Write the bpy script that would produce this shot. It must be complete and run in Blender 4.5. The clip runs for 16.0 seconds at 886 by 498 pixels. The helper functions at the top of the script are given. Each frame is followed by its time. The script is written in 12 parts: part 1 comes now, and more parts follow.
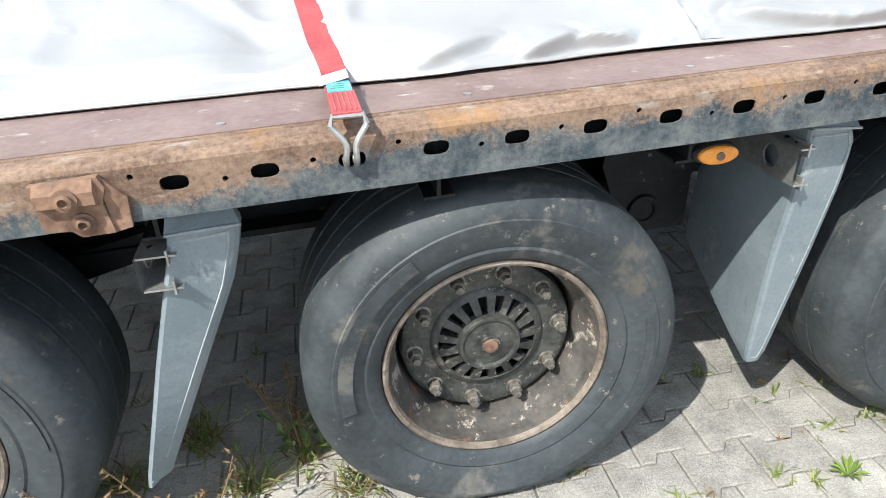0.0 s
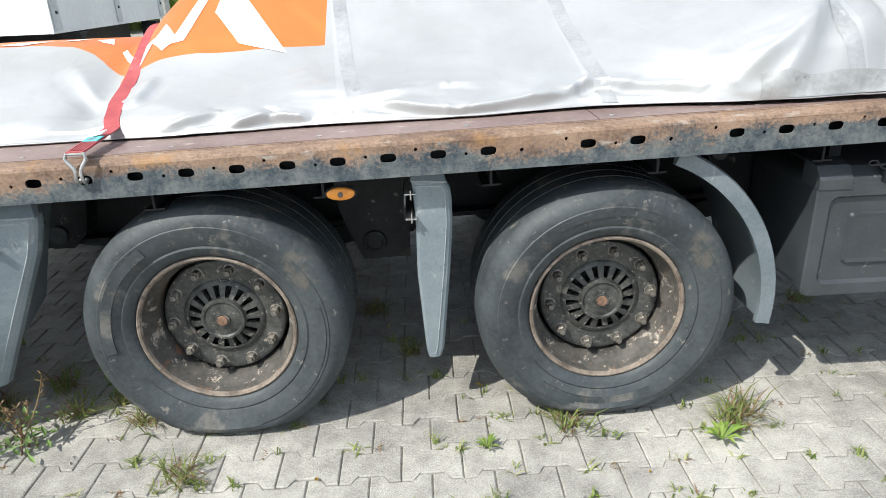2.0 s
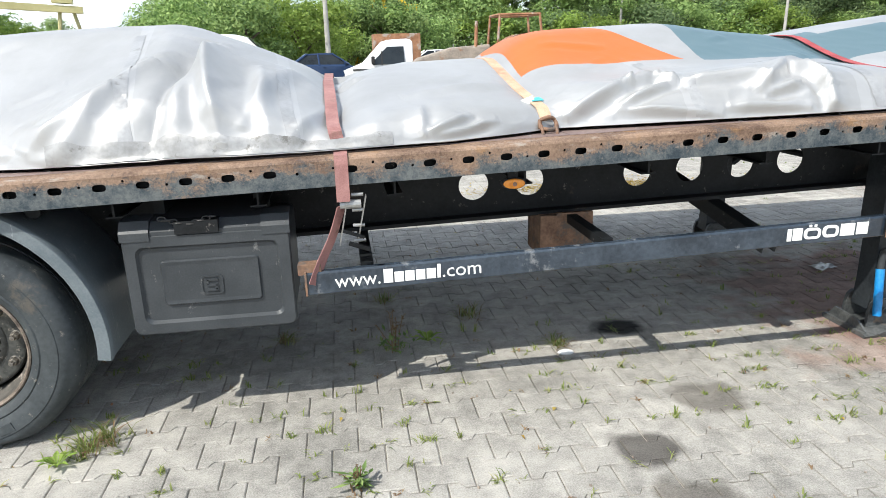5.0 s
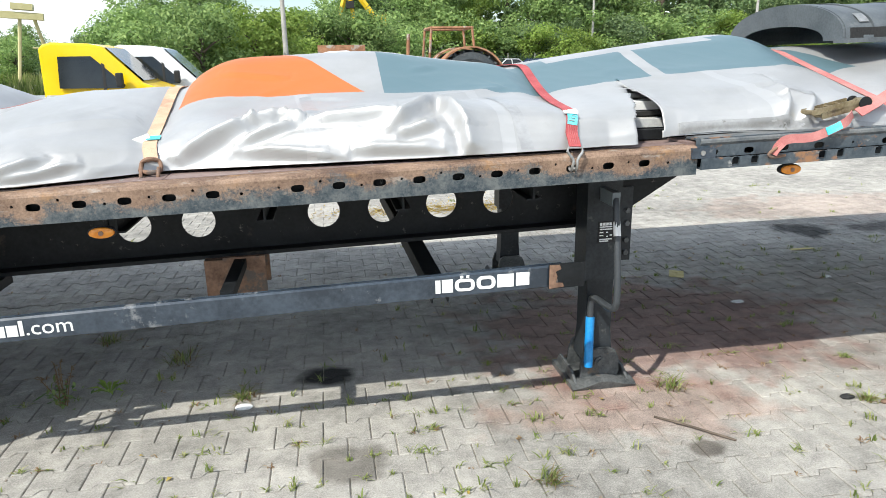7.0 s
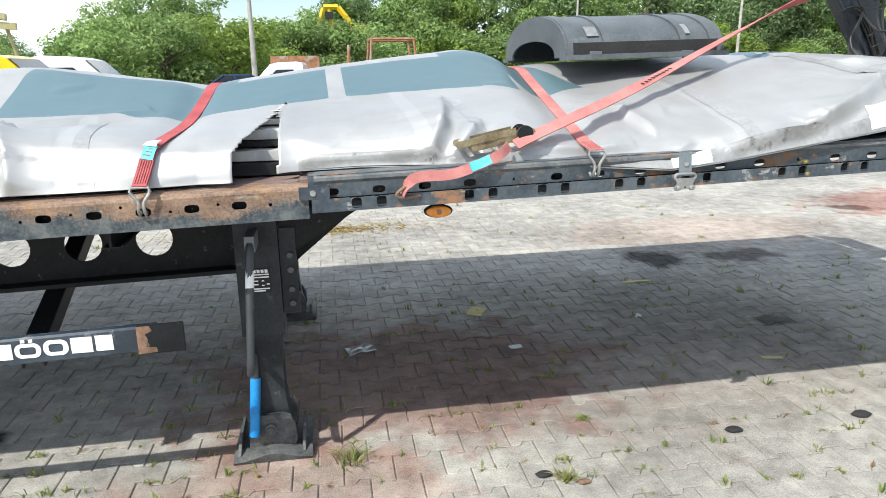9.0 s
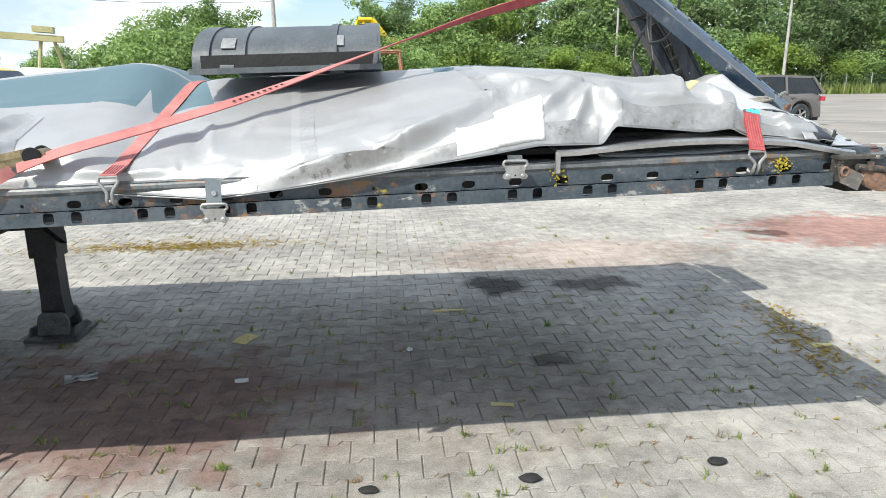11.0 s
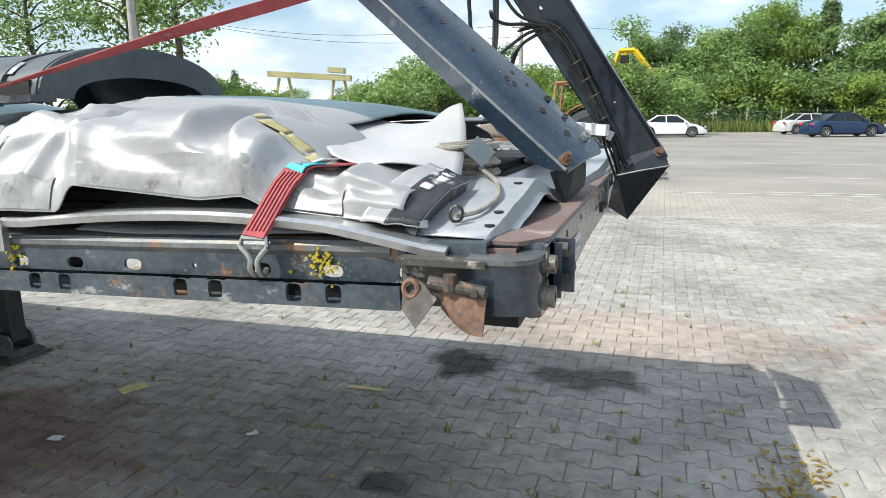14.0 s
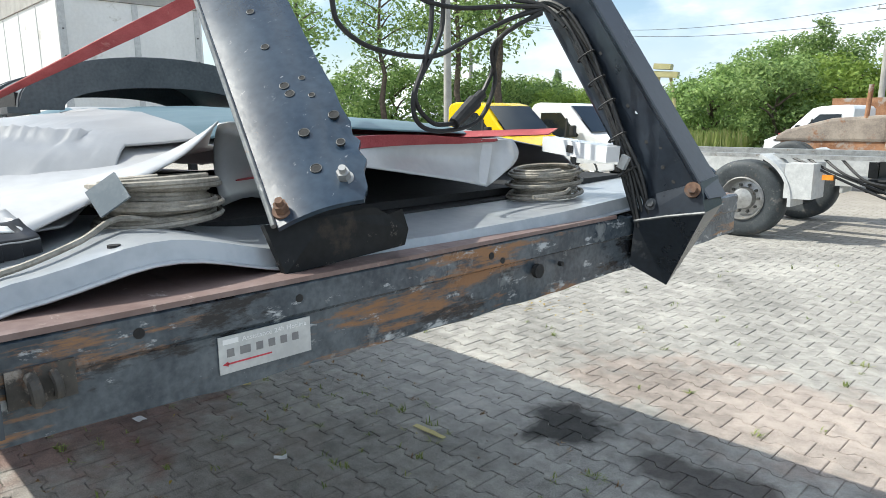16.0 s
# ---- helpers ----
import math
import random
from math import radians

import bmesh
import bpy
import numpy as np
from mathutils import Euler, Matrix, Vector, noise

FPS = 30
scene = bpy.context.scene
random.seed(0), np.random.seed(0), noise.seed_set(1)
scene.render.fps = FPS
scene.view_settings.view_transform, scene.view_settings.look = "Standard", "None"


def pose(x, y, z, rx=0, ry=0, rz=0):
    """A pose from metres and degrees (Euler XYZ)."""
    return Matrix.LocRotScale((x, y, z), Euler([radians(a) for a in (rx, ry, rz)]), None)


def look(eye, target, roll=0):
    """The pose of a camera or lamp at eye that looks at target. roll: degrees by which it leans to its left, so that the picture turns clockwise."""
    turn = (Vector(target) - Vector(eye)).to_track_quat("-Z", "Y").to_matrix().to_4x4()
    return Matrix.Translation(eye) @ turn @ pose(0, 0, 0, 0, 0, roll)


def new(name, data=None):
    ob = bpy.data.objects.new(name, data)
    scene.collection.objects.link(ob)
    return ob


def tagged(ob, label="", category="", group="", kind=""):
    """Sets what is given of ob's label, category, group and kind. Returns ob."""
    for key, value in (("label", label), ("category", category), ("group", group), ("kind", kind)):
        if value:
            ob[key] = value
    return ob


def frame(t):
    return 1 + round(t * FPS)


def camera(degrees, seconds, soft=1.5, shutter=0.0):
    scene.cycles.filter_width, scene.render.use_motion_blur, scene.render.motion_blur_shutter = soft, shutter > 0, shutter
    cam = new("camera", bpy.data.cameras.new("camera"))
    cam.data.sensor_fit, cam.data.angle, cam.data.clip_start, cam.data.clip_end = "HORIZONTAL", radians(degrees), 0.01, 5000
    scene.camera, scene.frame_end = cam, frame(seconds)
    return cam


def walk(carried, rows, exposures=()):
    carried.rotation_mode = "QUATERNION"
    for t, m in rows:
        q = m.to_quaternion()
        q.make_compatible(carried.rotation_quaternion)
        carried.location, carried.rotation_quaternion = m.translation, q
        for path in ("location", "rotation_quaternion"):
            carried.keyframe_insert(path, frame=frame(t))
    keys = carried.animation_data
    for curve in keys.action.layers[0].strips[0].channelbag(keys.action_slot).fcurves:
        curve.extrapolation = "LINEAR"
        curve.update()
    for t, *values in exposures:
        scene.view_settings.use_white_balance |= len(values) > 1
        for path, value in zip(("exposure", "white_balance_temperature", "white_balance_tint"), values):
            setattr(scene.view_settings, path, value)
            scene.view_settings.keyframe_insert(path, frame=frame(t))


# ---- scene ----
cam = camera(67.0, 16.0, 0.5)
PATH = [
    (0, (-0.328, -1.099, 1.382), (-0.015, 0.623, 0.415), -2.5),
    (0.5, (-0.106, -1.339, 1.426), (0.015, 0.416, 0.474), -2.5),
    (1, (0.152, -1.573, 1.473), (0.183, 0.23, 0.606), -2.4),
    (1.5, (0.432, -1.813, 1.481), (0.459, 0.031, 0.707), -2.4),
    (2, (0.71, -1.935, 1.47), (0.759, -0.08, 0.724), -2.3),
    (2.5, (1.015, -2.059, 1.476), (1.124, -0.192, 0.767), -2.2),
    (3, (1.329, -2.249, 1.494), (1.478, -0.376, 0.809), -2.2),
    (3.5, (1.724, -2.339, 1.465), (1.907, -0.454, 0.821), -2.0),
    (4, (2.055, -2.388, 1.479), (2.286, -0.505, 0.845), -2.0),
    (4.2, (2.239, -2.456, 1.449), (2.483, -0.568, 0.838), -2.0),
    (6.3, (3.712, -2.508, 1.501), (4.016, -0.61, 0.947), -1.0),
    (6.5, (3.914, -2.475, 1.497), (4.222, -0.577, 0.947), -1.0),
    (7, (4.295, -2.445, 1.528), (4.61, -0.547, 0.98), -1.0),
    (7.5, (4.669, -2.44, 1.538), (4.998, -0.543, 0.996), -1.0),
    (8, (5.011, -2.338, 1.514), (5.35, -0.442, 0.975), -0.8),
    (8.5, (5.401, -2.237, 1.536), (5.733, -0.338, 1.004), -0.8),
    (9, (5.801, -2.225, 1.541), (6.124, -0.321, 1.021), -0.8),
    (9.5, (6.224, -2.186, 1.535), (6.529, -0.279, 1.017), -0.6),
    (10, (6.607, -2.179, 1.54), (6.89, -0.263, 1.038), -0.6),
    (10.2, (6.794, -2.204, 1.531), (7.065, -0.285, 1.038), -0.6),
    (12.3, (8.547, -1.912, 1.545), (8.498, 0.028, 1.061), -1.1),
    (12.5, (8.646, -1.847, 1.546), (8.564, 0.092, 1.064), -1.2),
    (13, (8.966, -1.597, 1.532), (8.736, 0.341, 1.097), -1.0),
    (13.5, (9.288, -1.37, 1.53), (8.871, 0.543, 1.125), -1.1),
    (14, (9.536, -1.094, 1.516), (8.924, 0.771, 1.129), -0.8),
    (14.5, (9.751, -0.84, 1.529), (8.978, 0.964, 1.146), -0.9),
    (15, (10.045, -0.57, 1.551), (9.054, 1.126, 1.173), -0.8),
    (15.5, (10.182, -0.267, 1.537), (8.951, 1.265, 1.163), -0.4),
    (16, (10.285, 0.04, 1.553), (8.878, 1.409, 1.171), -0.5),
]
EXPOSURES = [(0.0, 0.96, 6350, 7.0), (1.0, 0.81, 6350, 6.5), (2.5, 0.70, 6350, 7.0), (3.5, 0.64, 6420, 8.5), (7.0, 0.66, 6400, 7.0), (9.5, 0.66, 6420, 7.0), (13.0, 0.44, 6450, 6.4), (16.0, 0.58, 6400, 5.5)]
walk(cam, [(t, look(eye, target, roll)) for t, eye, target, roll in PATH], EXPOSURES)
import collections
import functools

# ---- world, sun, exposure ----
SUN_VEC = Vector((0.65, 0.55, -1.0)).normalized()
sun_el = math.asin(-SUN_VEC.z)
sun_az = math.atan2(-SUN_VEC.x, -SUN_VEC.y)
world = bpy.data.worlds.new("world")
scene.world = world
world.use_nodes = True
wn, wl = world.node_tree.nodes, world.node_tree.links
wn.clear()
w_out = wn.new("ShaderNodeOutputWorld")
w_bg = wn.new("ShaderNodeBackground")
w_sky = wn.new("ShaderNodeTexSky")
w_sky.sky_type = "NISHITA"
w_sky.sun_disc = False
w_sky.sun_elevation, w_sky.sun_rotation = sun_el, sun_az
w_sky.air_density, w_sky.dust_density, w_sky.ozone_density = 1.0, 1.2, 1.0
w_tc = wn.new("ShaderNodeTexCoord")
w_map = wn.new("ShaderNodeMapping")
w_map.inputs["Scale"].default_value = (1.0, 1.0, 2.6)
w_noise = wn.new("ShaderNodeTexNoise")
w_noise.inputs["Scale"].default_value, w_noise.inputs["Detail"].default_value = 2.6, 9.0
w_noise.inputs["Roughness"].default_value = 0.58
w_ramp = wn.new("ShaderNodeValToRGB")
w_ramp.color_ramp.elements[0].position, w_ramp.color_ramp.elements[1].position = 0.40, 0.60
w_mix = wn.new("ShaderNodeMixRGB")
w_noise2 = wn.new("ShaderNodeTexNoise")
w_noise2.inputs["Scale"].default_value, w_noise2.inputs["Detail"].default_value = 5.0, 6.0
w_ramp2 = wn.new("ShaderNodeValToRGB")
w_ramp2.color_ramp.elements[0].color = (4.2, 5.0, 6.2, 1)
w_ramp2.color_ramp.elements[1].color = (8.6, 8.8, 9.0, 1)
w_ramp2.color_ramp.elements[0].position, w_ramp2.color_ramp.elements[1].position = 0.38, 0.60
wl.new(w_tc.outputs["Generated"], w_map.inputs["Vector"])
wl.new(w_map.outputs["Vector"], w_noise.inputs["Vector"])
wl.new(w_map.outputs["Vector"], w_noise2.inputs["Vector"])
wl.new(w_noise.outputs["Fac"], w_ramp.inputs["Fac"])
wl.new(w_noise2.outputs["Fac"], w_ramp2.inputs["Fac"])
wl.new(w_ramp.outputs["Color"], w_mix.inputs["Fac"])
wl.new(w_sky.outputs["Color"], w_mix.inputs["Color1"])
wl.new(w_ramp2.outputs["Color"], w_mix.inputs["Color2"])
wl.new(w_mix.outputs["Color"], w_bg.inputs["Color"])
w_bg.inputs["Strength"].default_value = 0.125
wl.new(w_bg.outputs["Background"], w_out.inputs["Surface"])
sun_data = bpy.data.lights.new("sun", "SUN")
sun_data.energy, sun_data.angle, sun_data.color = 3.9, radians(0.53), (1.0, 0.95, 0.87)
sun = new("sun", sun_data)
sun.matrix_world = look((0, 0, 30), Vector((0, 0, 30)) + SUN_VEC)

# ---- materials ----


def nodes_of(name):
    m = bpy.data.materials.new(name)
    m.use_nodes = True
    nt = m.node_tree
    return m, nt, nt.nodes["Principled BSDF"]


def rough_mat(name, c1, c2, rough=0.6, metal=0.0, scale=8.0, bump=0.15, fine=90.0, spots=None, spot_amount=0.5, spot_scale=5.0,
              spec=0.5, rough2=None, island=0.0, obj_random=0.0, dist=0.02):
    """Two colours mixed by coarse and fine noise, an optional third colour in stains, and fine relief."""
    m, nt, p = nodes_of(name)
    n, l = nt.nodes, nt.links
    tc = n.new("ShaderNodeTexCoord")
    a = n.new("ShaderNodeTexNoise")
    a.inputs["Scale"].default_value, a.inputs["Detail"].default_value, a.inputs["Roughness"].default_value = scale, 8, 0.62
    b = n.new("ShaderNodeTexNoise")
    b.inputs["Scale"].default_value, b.inputs["Detail"].default_value = fine, 5
    l.new(tc.outputs["Object"], a.inputs["Vector"])
    l.new(tc.outputs["Object"], b.inputs["Vector"])
    add = n.new("ShaderNodeMath")
    add.operation = "MULTIPLY_ADD"
    add.inputs[1].default_value, add.inputs[2].default_value = 0.45, -0.22
    l.new(b.outputs["Fac"], add.inputs[0])
    mixf = n.new("ShaderNodeMath")
    mixf.operation = "ADD"
    l.new(a.outputs["Fac"], mixf.inputs[0])
    l.new(add.outputs[0], mixf.inputs[1])
    r = n.new("ShaderNodeValToRGB")
    r.color_ramp.elements[0].position, r.color_ramp.elements[1].position = 0.34, 0.66
    r.color_ramp.elements[0].color, r.color_ramp.elements[1].color = (*c1, 1), (*c2, 1)
    l.new(mixf.outputs[0], r.inputs["Fac"])
    col = r.outputs["Color"]
    rgh = None
    if spots:
        s = n.new("ShaderNodeTexNoise")
        s.inputs["Scale"].default_value, s.inputs["Detail"].default_value, s.inputs["Roughness"].default_value = spot_scale, 9, 0.68
        mp = n.new("ShaderNodeMapping")
        mp.inputs["Location"].default_value = (3.7, 1.9, 5.3)
        l.new(tc.outputs["Object"], mp.inputs["Vector"])
        l.new(mp.outputs["Vector"], s.inputs["Vector"])
        sr = n.new("ShaderNodeValToRGB")
        sr.color_ramp.elements[0].position = 0.72 - 0.4 * spot_amount
        sr.color_ramp.elements[1].position = 0.80 - 0.4 * spot_amount
        l.new(s.outputs["Fac"], sr.inputs["Fac"])
        mx = n.new("ShaderNodeMixRGB")
        l.new(sr.outputs["Color"], mx.inputs["Fac"])
        l.new(col, mx.inputs["Color1"])
        mx.inputs["Color2"].default_value = (*spots, 1)
        col = mx.outputs["Color"]
        if rough2 is not None:
            mr = n.new("ShaderNodeMapRange")
            mr.inputs["To Min"].default_value, mr.inputs["To Max"].default_value = rough, rough2
            l.new(sr.outputs["Color"], mr.inputs["Value"])
            rgh = mr.outputs["Result"]
            if metal:
                mm = n.new("ShaderNodeMapRange")
                mm.inputs["To Min"].default_value, mm.inputs["To Max"].default_value = metal, 0.0
                l.new(sr.outputs["Color"], mm.inputs["Value"])
                l.new(mm.outputs["Result"], p.inputs["Metallic"])
    if island or obj_random:
        hs = n.new("ShaderNodeHueSaturation")
        if obj_random:
            src = n.new("ShaderNodeObjectInfo").outputs["Random"]
        else:
            src = n.new("ShaderNodeNewGeometry").outputs["Random Per Island"]
        k = max(island, obj_random)
        vr = n.new("ShaderNodeMapRange")
        vr.inputs["To Min"].default_value, vr.inputs["To Max"].default_value = 1 - k, 1 + k
        l.new(src, vr.inputs["Value"])
        l.new(vr.outputs["Result"], hs.inputs["Value"])
        l.new(col, hs.inputs["Color"])
        col = hs.outputs["Color"]
    l.new(col, p.inputs["Base Color"])
    if rgh is not None:
        l.new(rgh, p.inputs["Roughness"])
    else:
        v = n.new("ShaderNodeMapRange")
        v.inputs["To Min"].default_value, v.inputs["To Max"].default_value = max(0.03, rough - 0.12), min(1, rough + 0.12)
        l.new(a.outputs["Fac"], v.inputs["Value"])
        l.new(v.outputs["Result"], p.inputs["Roughness"])
    if not (spots and rough2 is not None and metal):
        p.inputs["Metallic"].default_value = metal
    p.inputs["Specular IOR Level"].default_value = spec
    if bump:
        bp = n.new("ShaderNodeBump")
        bp.inputs["Strength"].default_value, bp.inputs["Distance"].default_value = bump, dist
        l.new(mixf.outputs[0], bp.inputs["Height"])
        l.new(bp.outputs["Normal"], p.inputs["Normal"])
    return m


M_RAILBLUE = rough_mat("worn_blue_grey_paint", (0.028, 0.042, 0.056), (0.085, 0.103, 0.118), 0.36, 0.0, 6, 0.3, 70, (0.20, 0.115, 0.065), 0.34, 7.0, rough2=0.85, dist=0.005)
M_DECK = rough_mat("brown_plywood", (0.150, 0.100, 0.090), (0.225, 0.165, 0.150), 0.55, 0.0, 5, 0.25, 60, (0.34, 0.28, 0.25), 0.26, 11.0, dist=0.004)
M_BLACK = rough_mat("black_chassis_paint", (0.005, 0.006, 0.007), (0.014, 0.016, 0.018), 0.55, 0.0, 6, 0.15, 60, (0.05, 0.040, 0.032), 0.26, 4.0, spec=0.25, dist=0.004)
M_NAVY = rough_mat("scuffed_dark_blue_paint", (0.016, 0.029, 0.048), (0.034, 0.055, 0.082), 0.20, 0.0, 4, 0.12, 60, (0.10, 0.12, 0.14), 0.24, 6.0, spec=0.7, dist=0.003)
M_TYRE = rough_mat("worn_tyre_rubber", (0.020, 0.026, 0.030), (0.050, 0.059, 0.064), 0.62, 0.0, 5, 0.3, 55, (0.115, 0.110, 0.102), 0.34, 4.5, dist=0.003)
M_RIM = rough_mat("rusty_wheel_rim", (0.034, 0.032, 0.029), (0.088, 0.080, 0.070), 0.7, 0.0, 11, 0.45, 60, (0.34, 0.30, 0.26), 0.33, 14.0, dist=0.005)
M_HUB = rough_mat("dirty_hub_steel", (0.022, 0.024, 0.023), (0.082, 0.083, 0.077), 0.5, 0.25, 14, 0.5, 80, (0.17, 0.155, 0.13), 0.36, 16.0, dist=0.005)
M_FLAP = rough_mat("grey_plastic_mudguard", (0.105, 0.130, 0.147), (0.158, 0.185, 0.200), 0.40, 0.0, 6, 0.12, 120, (0.24, 0.25, 0.26), 0.27, 9.0, dist=0.002)
M_BOX = rough_mat("dark_grey_moulded_plastic", (0.028, 0.033, 0.038), (0.048, 0.054, 0.060), 0.45, 0.0, 5, 0.12, 150, (0.10, 0.10, 0.10), 0.20, 8.0, dist=0.002)
M_RUST = rough_mat("rust", (0.105, 0.058, 0.038), (0.25, 0.150, 0.098), 0.85, 0.0, 14, 0.6, 70, (0.10, 0.085, 0.075), 0.44, 11.0, dist=0.008)
M_STEEL = rough_mat("galvanised_steel", (0.30, 0.30, 0.29), (0.48, 0.48, 0.47), 0.42, 0.75, 12, 0.2, 80, (0.20, 0.15, 0.11), 0.28, 9.0, rough2=0.8, dist=0.003)
M_ALU = rough_mat("bent_aluminium", (0.42, 0.43, 0.44), (0.60, 0.61, 0.62), 0.36, 0.85, 5, 0.12, 60, (0.30, 0.28, 0.25), 0.26, 6.0, rough2=0.7, dist=0.003)
M_DARKCABLE = rough_mat("black_cable", (0.008, 0.008, 0.008), (0.025, 0.025, 0.025), 0.5, 0, 8, 0.1)
M_ROPE = rough_mat("grey_steel_rope", (0.20, 0.185, 0.155), (0.38, 0.35, 0.30), 0.6, 0.3, 30, 0.5, 160, dist=0.003)
M_STRAP_RED = rough_mat("red_webbing", (0.27, 0.040, 0.046), (0.40, 0.085, 0.088), 0.8, 0, 10, 0.5, 240, (0.50, 0.22, 0.20), 0.30, 6.0, dist=0.002)
M_STRAP_PINK = rough_mat("faded_pink_webbing", (0.36, 0.118, 0.112), (0.48, 0.205, 0.188), 0.85, 0, 10, 0.5, 240, (0.34, 0.08, 0.075), 0.32, 5.0, dist=0.002)
M_STRAP_TAN = rough_mat("faded_orange_webbing", (0.46, 0.26, 0.17), (0.60, 0.40, 0.28), 0.85, 0, 10, 0.5, 240, (0.36, 0.22, 0.15), 0.30, 5.0, dist=0.002)
M_STRAP_DIRTY = rough_mat("dirty_maroon_webbing", (0.23, 0.105, 0.10), (0.36, 0.19, 0.175), 0.85, 0, 10, 0.5, 240, (0.18, 0.11, 0.09), 0.34, 5.0, dist=0.002)
M_LABELWHITE = rough_mat("white_label_cloth", (0.66, 0.67, 0.67), (0.80, 0.80, 0.79), 0.7, 0, 12, 0.1)
M_LABELCYAN = rough_mat("cyan_label_cloth", (0.05, 0.48, 0.56), (0.16, 0.62, 0.68), 0.7, 0, 14, 0.1)
M_WHITE = rough_mat("white_lettering", (0.72, 0.73, 0.73), (0.84, 0.84, 0.83), 0.5, 0, 10, 0.05)
M_SILVERBAR = rough_mat("grey_sticker", (0.42, 0.43, 0.43), (0.56, 0.57, 0.56), 0.5, 0, 14, 0.05)
M_REDPRINT = rough_mat("red_print", (0.45, 0.03, 0.05), (0.55, 0.06, 0.08), 0.5, 0, 14, 0.05)
M_GREYPRINT = rough_mat("grey_print", (0.16, 0.16, 0.17), (0.22, 0.22, 0.22), 0.5, 0, 14, 0.05)
M_BLUE = rough_mat("blue_grip_plastic", (0.0, 0.17, 0.46), (0.02, 0.25, 0.58), 0.4, 0, 12, 0.08)
M_GLASS_DARK = rough_mat("dark_vehicle_glass", (0.010, 0.013, 0.015), (0.020, 0.025, 0.028), 0.05, 0, 2, 0.0, spec=0.5, dist=0.001)
M_YELLOW = rough_mat("yellow_vehicle_paint", (0.74, 0.50, 0.005), (0.80, 0.56, 0.01), 0.2, 0, 1.5, 0.0, dist=0.001)
M_CRANE = rough_mat("yellow_crane_paint", (0.62, 0.40, 0.01), (0.75, 0.50, 0.02), 0.45, 0, 2, 0.05)
M_GANTRY = rough_mat("pale_yellow_crane_paint", (0.42, 0.38, 0.18), (0.55, 0.50, 0.26), 0.5, 0, 1, 0.05)
M_VANWHITE = rough_mat("white_vehicle_paint", (0.70, 0.71, 0.72), (0.76, 0.77, 0.78), 0.2, 0, 1.5, 0.0, dist=0.001)
M_CARGREY = rough_mat("brown_grey_vehicle_paint", (0.185, 0.172, 0.165), (0.20, 0.187, 0.18), 0.18, 0.45, 1.2, 0.0, dist=0.001)
M_CARBLUE = rough_mat("dark_blue_vehicle_paint", (0.020, 0.042, 0.100), (0.024, 0.050, 0.115), 0.16, 0.25, 1.2, 0.0, dist=0.001)
M_CARDARK = rough_mat("dark_grey_vehicle_paint", (0.050, 0.060, 0.068), (0.056, 0.068, 0.076), 0.16, 0.35, 1.2, 0.0, dist=0.001)
M_BURNT = rough_mat("burnt_rusty_sheet", (0.19, 0.085, 0.04), (0.38, 0.20, 0.11), 0.85, 0, 4, 0.4, 40, (0.33, 0.29, 0.25), 0.45, 3.0, dist=0.01)
M_BURNTGREY = rough_mat("burnt_grey_sheet", (0.20, 0.17, 0.145), (0.34, 0.29, 0.24), 0.8, 0, 4, 0.3, 40, (0.25, 0.12, 0.06), 0.38, 3.0, dist=0.01)
M_CONCRETE = rough_mat("grey_concrete_pole", (0.30, 0.29, 0.27), (0.42, 0.41, 0.38), 0.9, 0, 3, 0.2)
M_WALLGREY = rough_mat("pale_grey_cladding", (0.66, 0.66, 0.64), (0.76, 0.76, 0.74), 0.55, 0, 1.2, 0.08, 20, (0.50, 0.48, 0.44), 0.24, 2.5)
M_ORANGE_LENS = rough_mat("orange_lamp_lens", (0.62, 0.20, 0.02), (0.78, 0.30, 0.04), 0.18, 0, 20, 0.1)
M_BARK = rough_mat("tree_bark", (0.055, 0.042, 0.032), (0.14, 0.11, 0.085), 0.95, 0, 6, 0.5, 30, dist=0.02)
M_FIN = rough_mat("plastic_fender", (0.052, 0.062, 0.070), (0.105, 0.118, 0.128), 0.48, 0, 4, 0.08, 90, (0.14, 0.15, 0.155), 0.25, 5.0, dist=0.002)
# near-black for rubber, trim and stones, and for gaps and holes painted dark
M_DARK = rough_mat("dark_rubber_and_shade", (0.010, 0.010, 0.011), (0.024, 0.024, 0.024), 0.8, 0, 8, 0.2)
M_YELLOWTAPE = rough_mat("worn_yellow_tape", (0.36, 0.31, 0.13), (0.50, 0.45, 0.24), 0.7, 0, 18, 0.2, 90, (0.40, 0.40, 0.38), 0.5, 14.0, dist=0.002)



